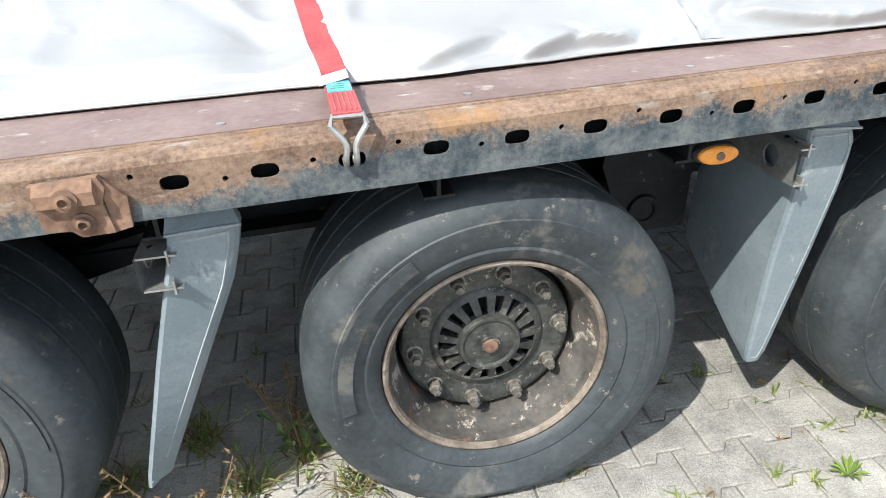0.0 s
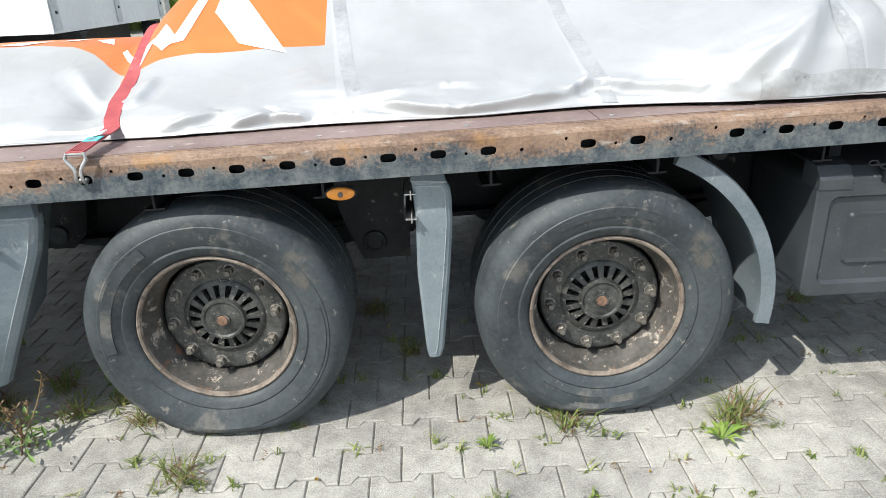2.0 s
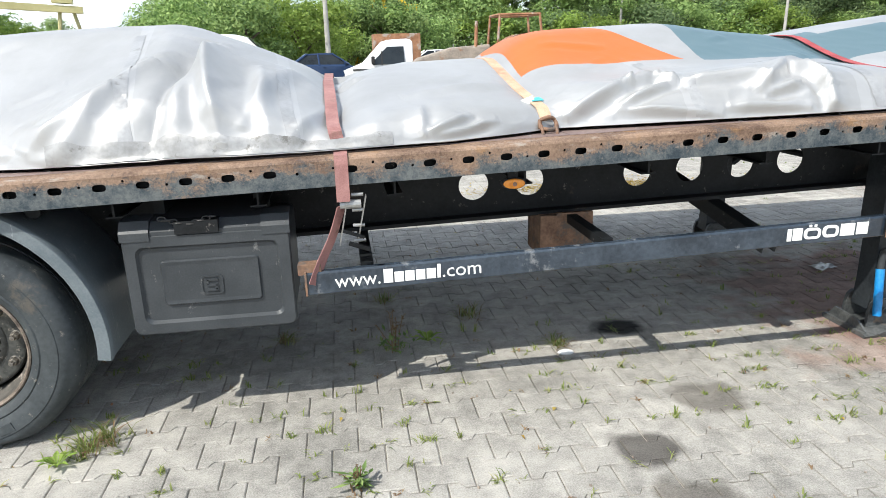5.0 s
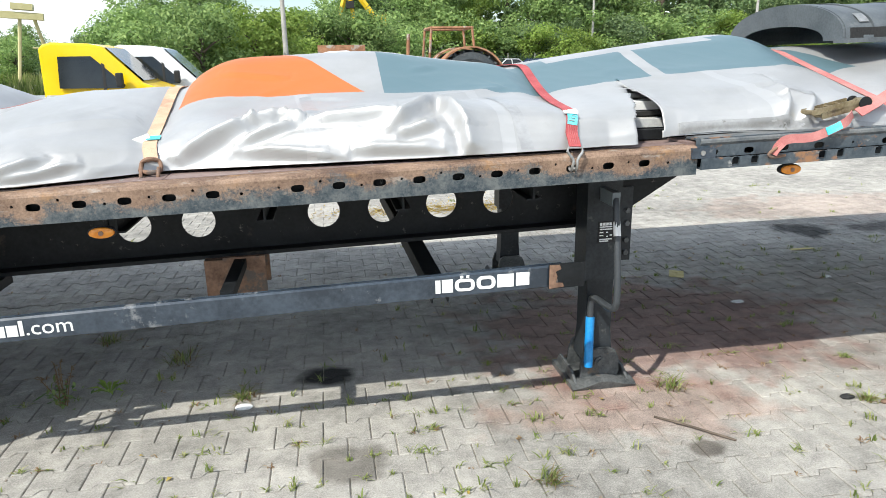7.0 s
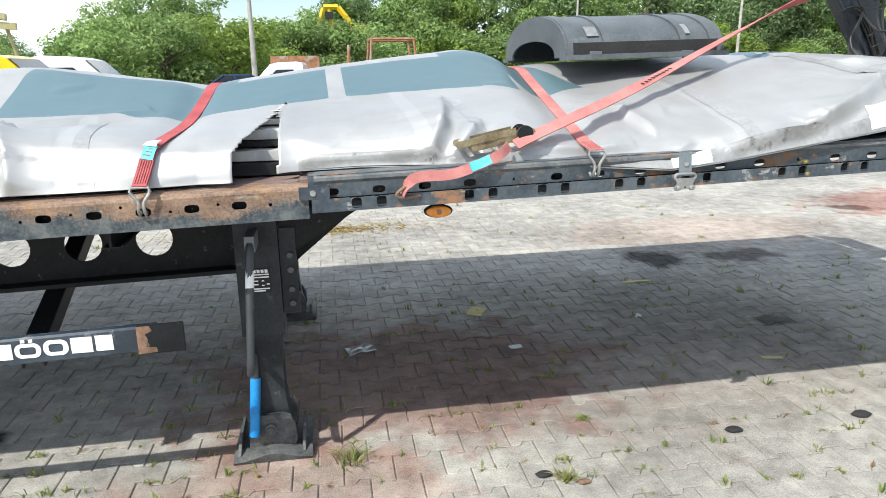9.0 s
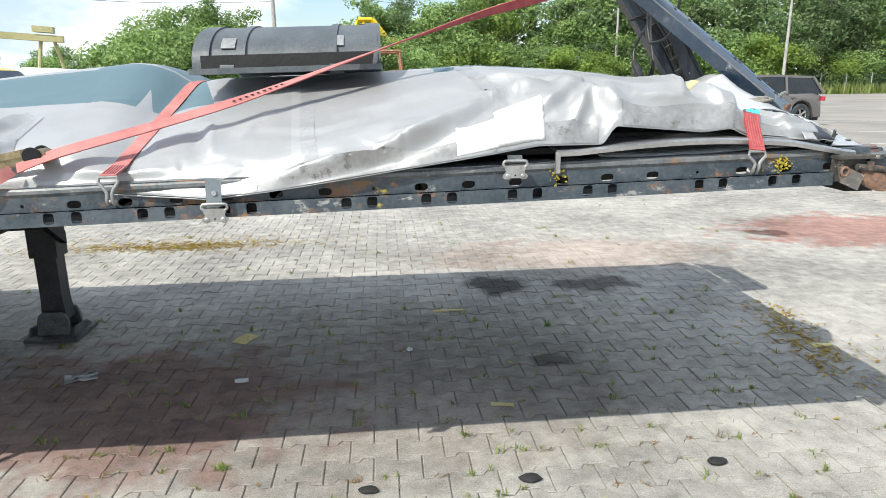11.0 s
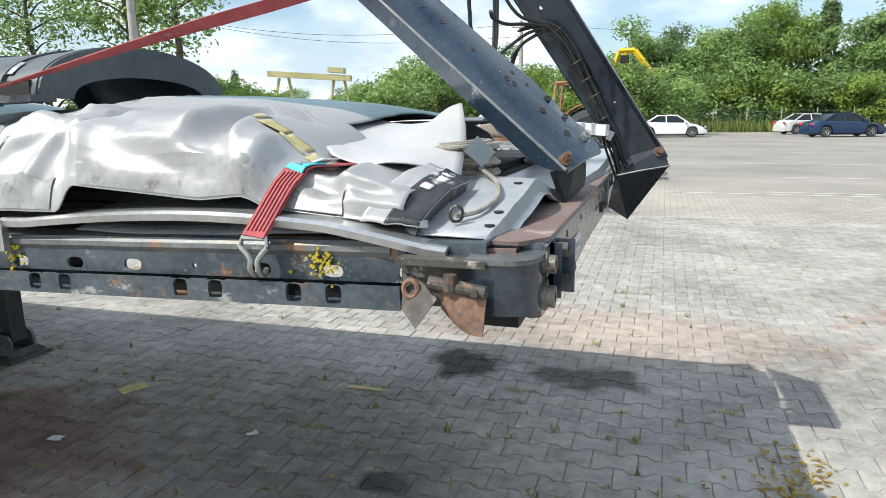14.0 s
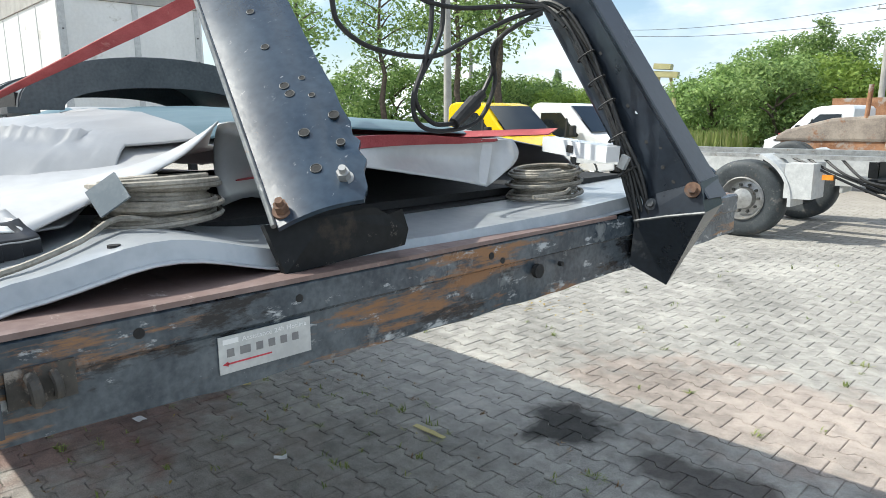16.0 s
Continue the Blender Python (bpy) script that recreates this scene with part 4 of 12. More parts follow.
def mud_flap(zs, left, right, lean, bracket, label, twist=0.0):
    """Tapering moulded guard between two wheels, with raised edges, its collar and its clamp channel."""
    n = 20
    z_top, z_bot = zs[-1], zs[0]

    def edge(z):
        return soft(z, zs, left, 0.012), soft(z, zs, right, 0.012), lean[1] + (lean[0] - lean[1]) * (z - z_bot) / (z_top - z_bot)
    bm = bmesh.new()
    out = []
    for i in range(n + 1):
        t = i / n
        z = z_top - (z_top - z_bot) * t
        l, r, y = edge(z)
        d = 0.030 + 0.34 * min(1.0, (1 - t) / 0.30)
        out.append([(l + 0.004, y + d, z), (l, y + 0.012, z), (l + 0.003, y + 0.004, z), (l + 0.010, y, z), (r - 0.022, y + twist * 0.8, z), (r - 0.010, y + twist + 0.003, z), (r - 0.001, y + twist + 0.014, z), (r, y + twist + 0.045, z), (r - 0.006, y + twist + 0.045, z), (r - 0.010, y + twist + 0.018, z), (l + 0.012, y + 0.018, z), (l + 0.010, y + d, z)])
    rows = [[bm.verts.new(c) for c in r] for r in out]
    k = len(rows[0])
    for i in range(n):
        for j in range(k):
            bm.faces.new((rows[i][j], rows[i][(j + 1) % k], rows[i + 1][(j + 1) % k], rows[i + 1][j]))
    bm.faces.new(rows[0])
    bm.faces.new(rows[-1][::-1])
    f = part("mudguard", bm, M_MUDGUARD, trailer, label)
    # pale scuffed ridge down the outer edge and across the top and bottom
    bm = bmesh.new()
    pts = []
    for i in range(n + 1):
        z = z_top - 0.012 - (z_top - z_bot - 0.028) * i / n
        l, r, y = edge(z)
        pts.append((r - 0.020 - 0.006 * i / n, y + twist * 0.8 - 0.0006, z))
    l, r, y = edge(z_bot + 0.016)
    pts.append((l + 0.012, y - 0.0006, z_bot + 0.018))
    tube(bm, pts, 0.0021, 5)
    l, r, y = edge(z_top - 0.012)
    tube(bm, [(l + 0.006, y - 0.0006, z_top - 0.014), (r - 0.020, y + twist * 0.8 - 0.0006, z_top - 0.016)], 0.0028, 5)
    part("edge_ridge", bm, M_FLAPEDGE, f, "pale scuffed moulded ridge")
    # collar that narrows towards the chassis, with a lip that springs at its outer corner
    bm = bmesh.new()
    l, r, y = edge(z_top)
    w = r - l
    top = [(l - 0.002, y - 0.004, z_top + 0.004), (r + 0.004, y + twist - 0.008, z_top - 0.002), (r - 0.26 * w, y + twist + 0.05, z_top + 0.085), (l + 0.10 * w, y + 0.05, z_top + 0.085)]
    A = [bm.verts.new(c) for c in top]
    B = [bm.verts.new((c[0], c[1] + 0.03, c[2])) for c in top]
    for i in range(4):
        bm.faces.new((A[i], A[(i + 1) % 4], B[(i + 1) % 4], B[i]))
    bm.faces.new(A)
    bm.faces.new(B[::-1])
    part("mudguard_collar", bm, M_MUDGUARD, f, bevel=0.003)
    bm = bmesh.new()
    tube(bm, [(l - 0.001, y - 0.005, z_top + 0.005), (l + 0.5 * w, y + twist * 0.5 - 0.009, z_top + 0.003), (r + 0.004, y + twist - 0.010, z_top - 0.001)], 0.0032, 6)
    part("collar_lip", bm, M_FLAPEDGE, f)
    # open channel that carries the guard, pierced by a round hole and small bolt holes
    bx, b0, b1 = bracket
    bm = bmesh.new()
    y0 = lean[0] - 0.010
    plate_hole(bm, y0, y0 + 0.30, b0, b1, y0 + 0.085, 0.5 * (b0 + b1), 0.026, 0.026, 0, 0.004, 16, None, 2.0)
    for v in bm.verts:
        v.co = Vector((bx + v.co.y, v.co.x, v.co.z))
    for z in (b0, b1):
        box(bm, bx + 0.004, l + 0.012, y0, y0 + 0.30, z - 0.002, z + 0.002)
        box(bm, l - 0.006, l - 0.002, y0 - 0.002, y0 + 0.05, z - 0.012 if z == b0 else z - 0.018, z + 0.018 if z == b0 else z + 0.012)
    part("clamp_channel", bm, M_STEEL, f, "open grey steel clamp channel with a round hole")
    for q in (0.04, 0.075, 0.16):
        bm = bmesh.new()
        rod(bm, (bx + 0.024, y0 + q, b1 - 0.004), (bx + 0.024, y0 + q, b1 + 0.0045), 0.006, 10)
        part("bolt", bm, M_BLACK, f)
    return f


mud_flap((0.232, 0.26, 0.55, 0.71, 0.80, 0.835), (-0.803, -0.797, -0.712, -0.662, -0.634, -0.626), (-0.757, -0.742, -0.606, -0.530, -0.503, -0.500), (0.050, 0.052), (-0.690, 0.733, 0.802), "grey plastic mudguard tapering down between two wheels", 0.032)
mud_flap((0.228, 0.26, 0.57, 0.75, 0.86, 0.895), (0.700, 0.693, 0.676, 0.680, 0.676, 0.672), (0.744, 0.757, 0.786, 0.799, 0.797, 0.775), (0.060, 0.130), (0.645, 0.776, 0.858), "grey plastic mudguard between the middle and front wheels")
# flat shield with a round boss behind the middle wheel
bm = bmesh.new()
prism(bm, [(0.39, 0.70), (0.42, 0.90), (0.655, 0.90), (0.648, 0.495), (0.47, 0.49), (0.44, 0.56)], "y", 0.44, 0.448)
shield = part("wheel_shield", bm, M_BLACK, trailer, "flat black shield plate behind the wheel", bevel=0.002)
bm = bmesh.new()
lathe(bm, [(0.046, 0.440), (0.043, 0.430), (0.030, 0.427), (0.028, 0.432), (0.001, 0.432)], 24, "y", lambda c: Vector((c.x + 0.517, c.y, c.z + 0.560)))
part("boss", bm, M_BLACK, shield, smooth=True)


def front_guard():
    """Curved fender behind the toolbox, over the front wheel."""
    bm = bmesh.new()
    rows = []
    n = 18
    for i in range(n + 1):
        t = i / n
        a = radians(68 - 76 * t)
        r = 0.56
        x, z = 1.29 + r * math.cos(a), 0.42 + r * math.sin(a)
        ex, ez = math.cos(a), math.sin(a)
        w = 0.016
        y0, y1 = 0.045, 0.50
        rows.append([bm.verts.new(c) for c in ((x - ex * 0.028, y0, z - ez * 0.028), (x + ex * 0.02, y0, z + ez * 0.02), (x + ex * 0.026, y0 + 0.012, z + ez * 0.026), (x + ex * 0.02, y0 + 0.05, z + ez * 0.02), (x + ex * 0.02, y1, z + ez * 0.02),
                                               (x, y1, z), (x, y0 + 0.04, z), (x - ex * 0.028, y0 + 0.02, z - ez * 0.028))])
    k = len(rows[0])
    for i in range(n):
        for j in range(k):
            bm.faces.new((rows[i][j], rows[i][(j + 1) % k], rows[i + 1][(j + 1) % k], rows[i + 1][j]))
    bm.faces.new(rows[0])
    bm.faces.new(rows[-1][::-1])
    g = part("wheel_fender", bm, M_FLAP, trailer, "curved grey plastic wheel fender", smooth=True)
    bm = bmesh.new()
    rod(bm, (1.66, 0.12, 0.93), (1.66, 0.5, 0.93), 0.028, 14)
    part("fender_bar", bm, M_BLACK, g)


front_guard()


# ---- toolbox ----
def rounded_rect(x0, x1, z0, z1, r, n=5):
    pts = []
    for cx, cz, a0 in ((x1 - r, z0 + r, -90), (x1 - r, z1 - r, 0), (x0 + r, z1 - r, 90), (x0 + r, z0 + r, 180)):
        for i in range(n + 1):
            a = radians(a0 + 90 * i / n)
            pts.append((cx + r * math.cos(a), cz + r * math.sin(a)))
    return pts


def stepped_panel(bm, steps):
    """Nested rounded rectangles at given depths, bridged into a moulded panel."""
    prev = None
    for (x0, x1, z0, z1, r, y) in steps:
        ring = [bm.verts.new((p[0], y, p[1])) for p in rounded_rect(x0, x1, z0, z1, r)]
        if prev:
            for i in range(len(ring)):
                j = (i + 1) % len(ring)
                bm.faces.new((prev[i], prev[j], ring[j], ring[i]))
        prev = ring
    bm.faces.new(prev)


def toolbox():
    X0, X1, Z0, Z1 = 1.965, 2.585, 0.425, 0.825
    Y = 0.06
    bm = bmesh.new()
    stepped_panel(bm, [(X0 + 0.01, X1 - 0.01, Z0 + 0.01, Z1, 0.03, Y + 0.45), (X0 + 0.008, X1 - 0.008, Z0 + 0.008, Z1, 0.03, Y + 0.05), (X0, X1, Z0, Z1, 0.03, Y + 0.045), (X0, X1, Z0, Z1, 0.03, Y + 0.008), (X0 + 0.006, X1 - 0.006, Z0 + 0.006, Z1 - 0.006, 0.028, Y),
                       (X0 + 0.045, X1 - 0.045, Z0 + 0.045, Z1 - 0.045, 0.03, Y), (X0 + 0.055, X1 - 0.055, Z0 + 0.055, Z1 - 0.055, 0.028, Y + 0.014),
                       (X0 + 0.125, X1 - 0.125, Z0 + 0.115, Z1 - 0.105, 0.015, Y + 0.014), (X0 + 0.130, X1 - 0.130, Z0 + 0.120, Z1 - 0.110, 0.012, Y + 0.004),
                       (X0 + 0.145, X1 - 0.145, Z0 + 0.134, Z1 - 0.124, 0.01, Y + 0.006)])
    b = part("toolbox", bm, M_BOX, trailer, "dark grey moulded plastic toolbox with a raised lid panel")
    for xa, xb in ((X0 - 0.002, X0 + 0.105), (X1 - 0.105, X1 + 0.002)):
        bm = bmesh.new()
        prism(bm, [(Y - 0.004, Z1 - 0.02), (Y - 0.004, Z1 + 0.012), (Y + 0.03, Z1 + 0.052), (Y + 0.10, Z1 + 0.062), (Y + 0.10, Z1 - 0.02)], "x", xa, xb)
        part("lid_hinge", bm, M_BOX, b, bevel=0.006)
    bm = bmesh.new()
    prism(bm, [(Y + 0.004, Z1 - 0.01), (Y + 0.004, Z1 + 0.012), (Y + 0.04, Z1 + 0.045), (Y + 0.40, Z1 + 0.055), (Y + 0.40, Z1 - 0.01)], "x", X0 + 0.106, X1 - 0.106)
    part("box_lid", bm, M_BOX, b, bevel=0.006)
    bm = bmesh.new()
    box(bm, X0 + 0.20, X0 + 0.36, Y - 0.008, Y + 0.05, Z1 + 0.0, Z1 + 0.05)
    part("latch_plate", bm, M_BLACK, b, bevel=0.006)
    bm = bmesh.new()
    pts = [(X0 + 0.15 + 0.02 * i, Y - 0.012 + 0.02 * (i % 2), Z1 + 0.035 + 0.03 * abs(i - 5) / 5) for i in range(11)]
    for i in range(10):
        c = (Vector(pts[i]) + Vector(pts[i + 1])) / 2
        ring = [c + Vector((0.015 * math.cos(a), 0.008 * math.sin(a) * (i % 2), 0.008 * math.sin(a) * (1 - i % 2))) for a in [k * math.pi / 5 for k in range(10)]]
        tube(bm, ring, 0.0028, 6, closed=True)
    part("latch_chain", bm, M_DARKCABLE, b, "short dark chain on the lid")
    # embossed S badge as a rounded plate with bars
    bm = bmesh.new()
    xc, zc = (X0 + X1) / 2 + 0.0, (Z0 + Z1) / 2 - 0.01
    pr = rounded_rect(xc - 0.042, xc + 0.042, zc - 0.038, zc + 0.038, 0.014)
    inner = rounded_rect(xc - 0.036, xc + 0.036, zc - 0.032, zc + 0.032, 0.012)
    O = [bm.verts.new((p[0], Y + 0.002, p[1])) for p in pr]
    I = [bm.verts.new((p[0], Y + 0.002, p[1])) for p in inner]
    O2 = [bm.verts.new((p[0], Y + 0.008, p[1])) for p in pr]
    for i in range(len(O)):
        j = (i + 1) % len(O)
        bm.faces.new((O[i], O[j], I[j], I[i]))
        bm.faces.new((O2[i], O2[j], O[j], O[i]))
    for z, xa, xb in ((0.02, -0.02, 0.022), (0.0, -0.02, 0.02), (-0.02, -0.022, 0.02)):
        box(bm, xc + xa, xc + xb, Y + 0.001, Y + 0.007, zc + z - 0.005, zc + z + 0.005)
    box(bm, xc - 0.022, xc - 0.012, Y + 0.001, Y + 0.007, zc + 0.0, zc + 0.02)
    box(bm, xc + 0.012, xc + 0.022, Y + 0.001, Y + 0.007, zc - 0.02, zc)
    part("embossed_badge", bm, M_BOX, b)
    for xa in (X0 + 0.1, X1 - 0.14):
        bm = bmesh.new()
        box(bm, xa, xa + 0.04, 0.2, 0.5, Z1 + 0.05, Z1 + 0.16)
        part("box_hanger", bm, M_BLACK, b)


toolbox()


# ---- side guard with lettering ----
def side_guard():
    g0, g1 = 2.635, 5.285
    def zc(x):
        return 0.600 + 0.0292 * (x - 2.635)
    bm = bmesh.new()
    f = lambda c: Vector((c.x, c.y, c.z + zc(c.x)))
    poly = [(0.028, -0.048), (0.025, -0.044), (0.025, 0.036), (0.030, 0.044), (0.05, 0.046), (0.05, 0.040), (0.034, 0.036), (0.034, -0.040), (0.05, -0.042), (0.05, -0.048)]
    prism(bm, poly, "x", g0, g1 - 0.09, f)
    g = part("side_guard", bm, M_GUARD, trailer, "dark blue-grey side guard rail with white lettering")
    bm = bmesh.new()
    box(bm, g1 - 0.15, g1 + 0.0, 0.012, 0.024, -0.052, 0.05, f)
    part("guard_end", bm, M_BLACK, g, "black end plate", bevel=0.003)
    bm = bmesh.new()
    prism(bm, [(g1 - 0.150, -0.050), (g1 - 0.088, -0.046), (g1 - 0.092, -0.030), (g1 - 0.122, -0.026), (g1 - 0.116, 0.0), (g1 - 0.124, 0.020), (g1 - 0.100, 0.030), (g1 - 0.108, 0.048), (g1 - 0.150, 0.049)], "y", 0.0105, 0.0125, f)
    part("rust_patch", bm, M_RUST, g, "rusty edge of the end plate")
    bm = bmesh.new()
    box(bm, g0 - 0.03, g0 + 0.06, 0.03, 0.09, 0.036, 0.075, f)
    box(bm, g0 - 0.006, g0 + 0.002, 0.02, 0.06, -0.05, 0.05, f)
    part("guard_bracket", bm, M_RUST, g, "rusty bracket at the guard's end")
    ang = math.atan(0.0292)
    # the maker's mark and web address, kept as plain white shapes
    def tile(name, x0, x1, z0, z1, ring=False, label=""):
        bm = bmesh.new()
        zz = zc((x0 + x1) / 2)
        if ring:
            o = rounded_rect(x0, x1, zz + z0, zz + z1, min(x1 - x0, z1 - z0) * 0.42)
            t = 0.30 * min(x1 - x0, z1 - z0)
            i = rounded_rect(x0 + t, x1 - t, zz + z0 + t * 0.8, zz + z1 - t * 0.8, (min(x1 - x0, z1 - z0) - 2 * t) * 0.42)
            for y in (0.0225, ):
                O = [bm.verts.new((p[0], y, p[1])) for p in o]
                I = [bm.verts.new((p[0], y, p[1])) for p in i]
                O2 = [bm.verts.new((p[0], 0.025, p[1])) for p in o]
                for k in range(len(O)):
                    j = (k + 1) % len(O)
                    bm.faces.new((O[k], O[j], I[j], I[k]))
                    bm.faces.new((O2[k], O2[j], O[j], O[k]))
        else:
            box(bm, x0, x1, 0.0225, 0.025, zz + z0, zz + z1)
        part(name, bm, M_WHITE, g, label)
    lo, hi = -0.027, 0.027
    tile("mark_shape", 4.672, 4.692, lo, hi, label="plain white shape of the maker's mark")
    tile("mark_shape", 4.698, 4.742, lo, hi)
    tile("mark_shape", 4.750, 4.830, lo, hi - 0.004, ring=True)
    tile("mark_shape", 4.772, 4.784, hi, hi + 0.010)
    tile("mark_shape", 4.796, 4.808, hi, hi + 0.010)
    tile("mark_shape", 4.838, 4.915, lo, hi, ring=True)
    tile("mark_shape", 4.923, 4.990, lo, hi)
    tile("mark_shape", 5.000, 5.055, lo, hi)
    # the maker's name in the address stays a row of plain shapes
    def address(text, x0, width):
        m = pose(x0, 0.0246, zc(x0) - 0.027, 90, 0, 0) @ Matrix.Rotation(ang, 4, "Z")
        letters("address_lettering", text, 0.080, m, M_WHITE, g, 0.0010, width=width)
    address("www.", 2.745, 0.178)
    x = 2.936
    for w, top in ((0.037, 0.030), (0.037, 0.015), (0.037, 0.015), (0.037, 0.015), (0.037, 0.015), (0.014, 0.030)):
        tile("print_shape", x, x + w, -0.027, top)
        x += w + 0.006
    address(".com", x + 0.002, 0.158)


side_guard()


# ---- marker lamps ----
def marker_lamp(x, y, z):
    bm = bmesh.new()
    seg = 24
    rings = []
    for s, dy in ((1.0, 0.02), (1.02, 0.006), (0.96, 0.0)):
        rings.append([bm.verts.new((x + 0.050 * s * math.cos(a), y + dy, z + 0.023 * s * math.sin(a))) for a in [2 * math.pi * i / seg for i in range(seg)]])
    for a, b in zip(rings[:-1], rings[1:]):
        for i in range(seg):
            bm.faces.new((a[i], a[(i + 1) % seg], b[(i + 1) % seg], b[i]))
    bm.faces.new(rings[-1])
    lamp = part("marker_lamp", bm, M_DARK, trailer, "oval orange side marker lamp")
    bm = bmesh.new()
    rings = []
    for s, dy in ((0.88, 0.0), (0.86, -0.007), (0.70, -0.011), (0.30, -0.012)):
        rings.append([bm.verts.new((x + 0.050 * s * math.cos(a), y + dy, z + 0.023 * s * math.sin(a))) for a in [2 * math.pi * i / seg for i in range(seg)]])
    for a, b in zip(rings[:-1], rings[1:]):
        for i in range(seg):
            bm.faces.new((a[i], a[(i + 1) % seg], b[(i + 1) % seg], b[i]))
    bm.faces.new(rings[-1])
    part("lens", bm, M_ORANGE_LENS, lamp, "orange lens", smooth=True)
    bm = bmesh.new()
    rod(bm, (x, y - 0.011, z), (x, y - 0.015, z), 0.009, 10)
    part("reflector_spot", bm, M_RUST, lamp)
    bm = bmesh.new()
    box(bm, x - 0.02, x + 0.02, y + 0.012, y + 0.03, z, z + 0.08)
    part("lamp_bracket", bm, M_BLACK, lamp)


for lx, ly, lz in ((0.455, 0.05, 0.872), (3.472, 0.05, 0.948), (6.17, 0.03, rail_z(6.17) - 0.075)):
    marker_lamp(lx, ly, lz)


# ---- landing legs ----
def landing_leg(side):
    Y = 0.36 if side == 0 else WIDTH - 0.36
    s = 1 if side == 0 else -1
    bm = bmesh.new()
    box(bm, 5.425, 5.590, Y, Y + s * 0.14, 0.52, rail_z(5.5) - 0.03)
    leg = part("landing_leg", bm, M_LEG, trailer, "dusty black steel landing leg standing on its foot plate", bevel=0.012)
    bm = bmesh.new()
    q = [(5.444, 5.572, 0.53), (5.444, 5.572, 0.26), (5.438, 5.580, 0.17), (5.432, 5.588, 0.12)]
    rows = []
    for xa, xb, z in q:
        rows.append([bm.verts.new(c) for c in ((xa, Y + s * 0.012, z), (xb, Y + s * 0.012, z), (xb, Y + s * 0.125, z), (xa, Y + s * 0.125, z))])
    for a, b in zip(rows[:-1], rows[1:]):
        for k in range(4):
            bm.faces.new((a[k], a[(k + 1) % 4], b[(k + 1) % 4], b[k]))
    bm.faces.new(rows[0])
    bm.faces.new(rows[-1][::-1])
    part("inner_leg", bm, M_LEG, leg, bevel=0.006)
    for dy in (-0.022, 0.142):
        bm = bmesh.new()
        prism(bm, [(5.415, 0.032), (5.600, 0.032), (5.610, 0.06), (5.606, 0.125), (5.588, 0.165), (5.560, 0.178), (5.455, 0.178), (5.432, 0.160), (5.418, 0.11)], "y", Y + s * dy, Y + s * (dy + 0.020))
        part("foot_bracket", bm, M_CAST, leg, "scuffed cast foot bracket", bevel=0.006)
    bm = bmesh.new()
    n = 12
    rows = []
    for k in range(n + 1):
        x = 5.355 + 0.315 * k / n
        up = 0.012 + 0.030 * math.exp(-((x - 5.512) / 0.085) ** 2)
        rows.append([bm.verts.new(c) for c in ((x, Y - s * 0.085, 0.002), (x, Y - s * 0.092, up), (x, Y - s * 0.070, up + 0.012), (x, Y + s * 0.21, 0.032), (x, Y + s * 0.225, 0.022), (x, Y + s * 0.22, 0.002))])
    for a, b in zip(rows[:-1], rows[1:]):
        for k in range(6):
            bm.faces.new((a[k], a[(k + 1) % 6], b[(k + 1) % 6], b[k]))
    bm.faces.new(rows[0])
    bm.faces.new(rows[-1][::-1])
    part("foot_plate", bm, M_CAST, leg, "worn steel foot plate with a curved front lip", smooth=True)
    for xa in (5.372, 5.630):
        bm = bmesh.new()
        prism(bm, [(Y - s * 0.07, 0.03), (Y + s * 0.20, 0.03), (Y + s * 0.16, 0.085), (Y, 0.075)], "x", xa, xa + 0.012)
        part("foot_rib", bm, M_CAST, leg)
    bm = bmesh.new()
    rod(bm, (5.507, Y - s * 0.034, 0.118), (5.507, Y + s * 0.17, 0.118), 0.024, 16)
    rod(bm, (5.507, Y - s * 0.044, 0.118), (5.507, Y - s * 0.030, 0.118), 0.014, 8)
    part("foot_pin", bm, M_CAST, leg, "round steel foot pin")
    if side == 0:
        bm = bmesh.new()
        box(bm, 5.480, 5.555, Y - 0.003, Y, 0.70, 0.80)
        sticker = part("rating_plate", bm, M_DARK, leg, "small black rating plate with white print")
        bm = bmesh.new()
        for x0 in (5.487, 5.502, 5.517, 5.532):
            box(bm, x0, x0 + 0.011, Y - 0.0045, Y - 0.003, 0.782, 0.795)
        part("plate_mark", bm, M_WHITE, leg)
        bm = bmesh.new()
        for z, x0, x1 in ((0.773, 5.557, 5.617), (0.762, 5.557, 5.617), (0.747, 5.557, 5.575), (0.747, 5.588, 5.598), (0.728, 5.588, 5.598), (0.733, 5.557, 5.575), (0.733, 5.606, 5.617), (0.715, 5.557, 5.617), (0.706, 5.557, 5.60)):
            box(bm, x0 - 0.07, x1 - 0.07, Y - 0.0045, Y - 0.003, z, z + 0.005)
        part("plate_print", bm, M_WHITE, leg)
        bm = bmesh.new()
        path = smooth_path([(5.50, 0.235, 0.93), (5.498, 0.215, 0.89), (5.490, 0.165, 0.72), (5.482, 0.125, 0.54), (5.478, 0.125, 0.48), (5.472, 0.160, 0.455), (5.466, 0.280, 0.45), (5.462, 0.345, 0.44), (5.461, 0.358, 0.40), (5.460, 0.357, 0.32)], 6)
        tube(bm, path, 0.0155, 10)
        crank = part("crank_handle", bm, M_BOX, leg, "bent black crank handle", smooth=True)
        bm = bmesh.new()
        rod(bm, (5.460, 0.357, 0.34), (5.442, 0.312, 0.105), 0.021, 16)
        part("crank_grip", bm, M_BLUE, leg, "bright blue plastic grip", smooth=True)
        bm = bmesh.new()
        box(bm, 5.482, 5.518, 0.225, Y + 0.02, 0.90, 0.96)
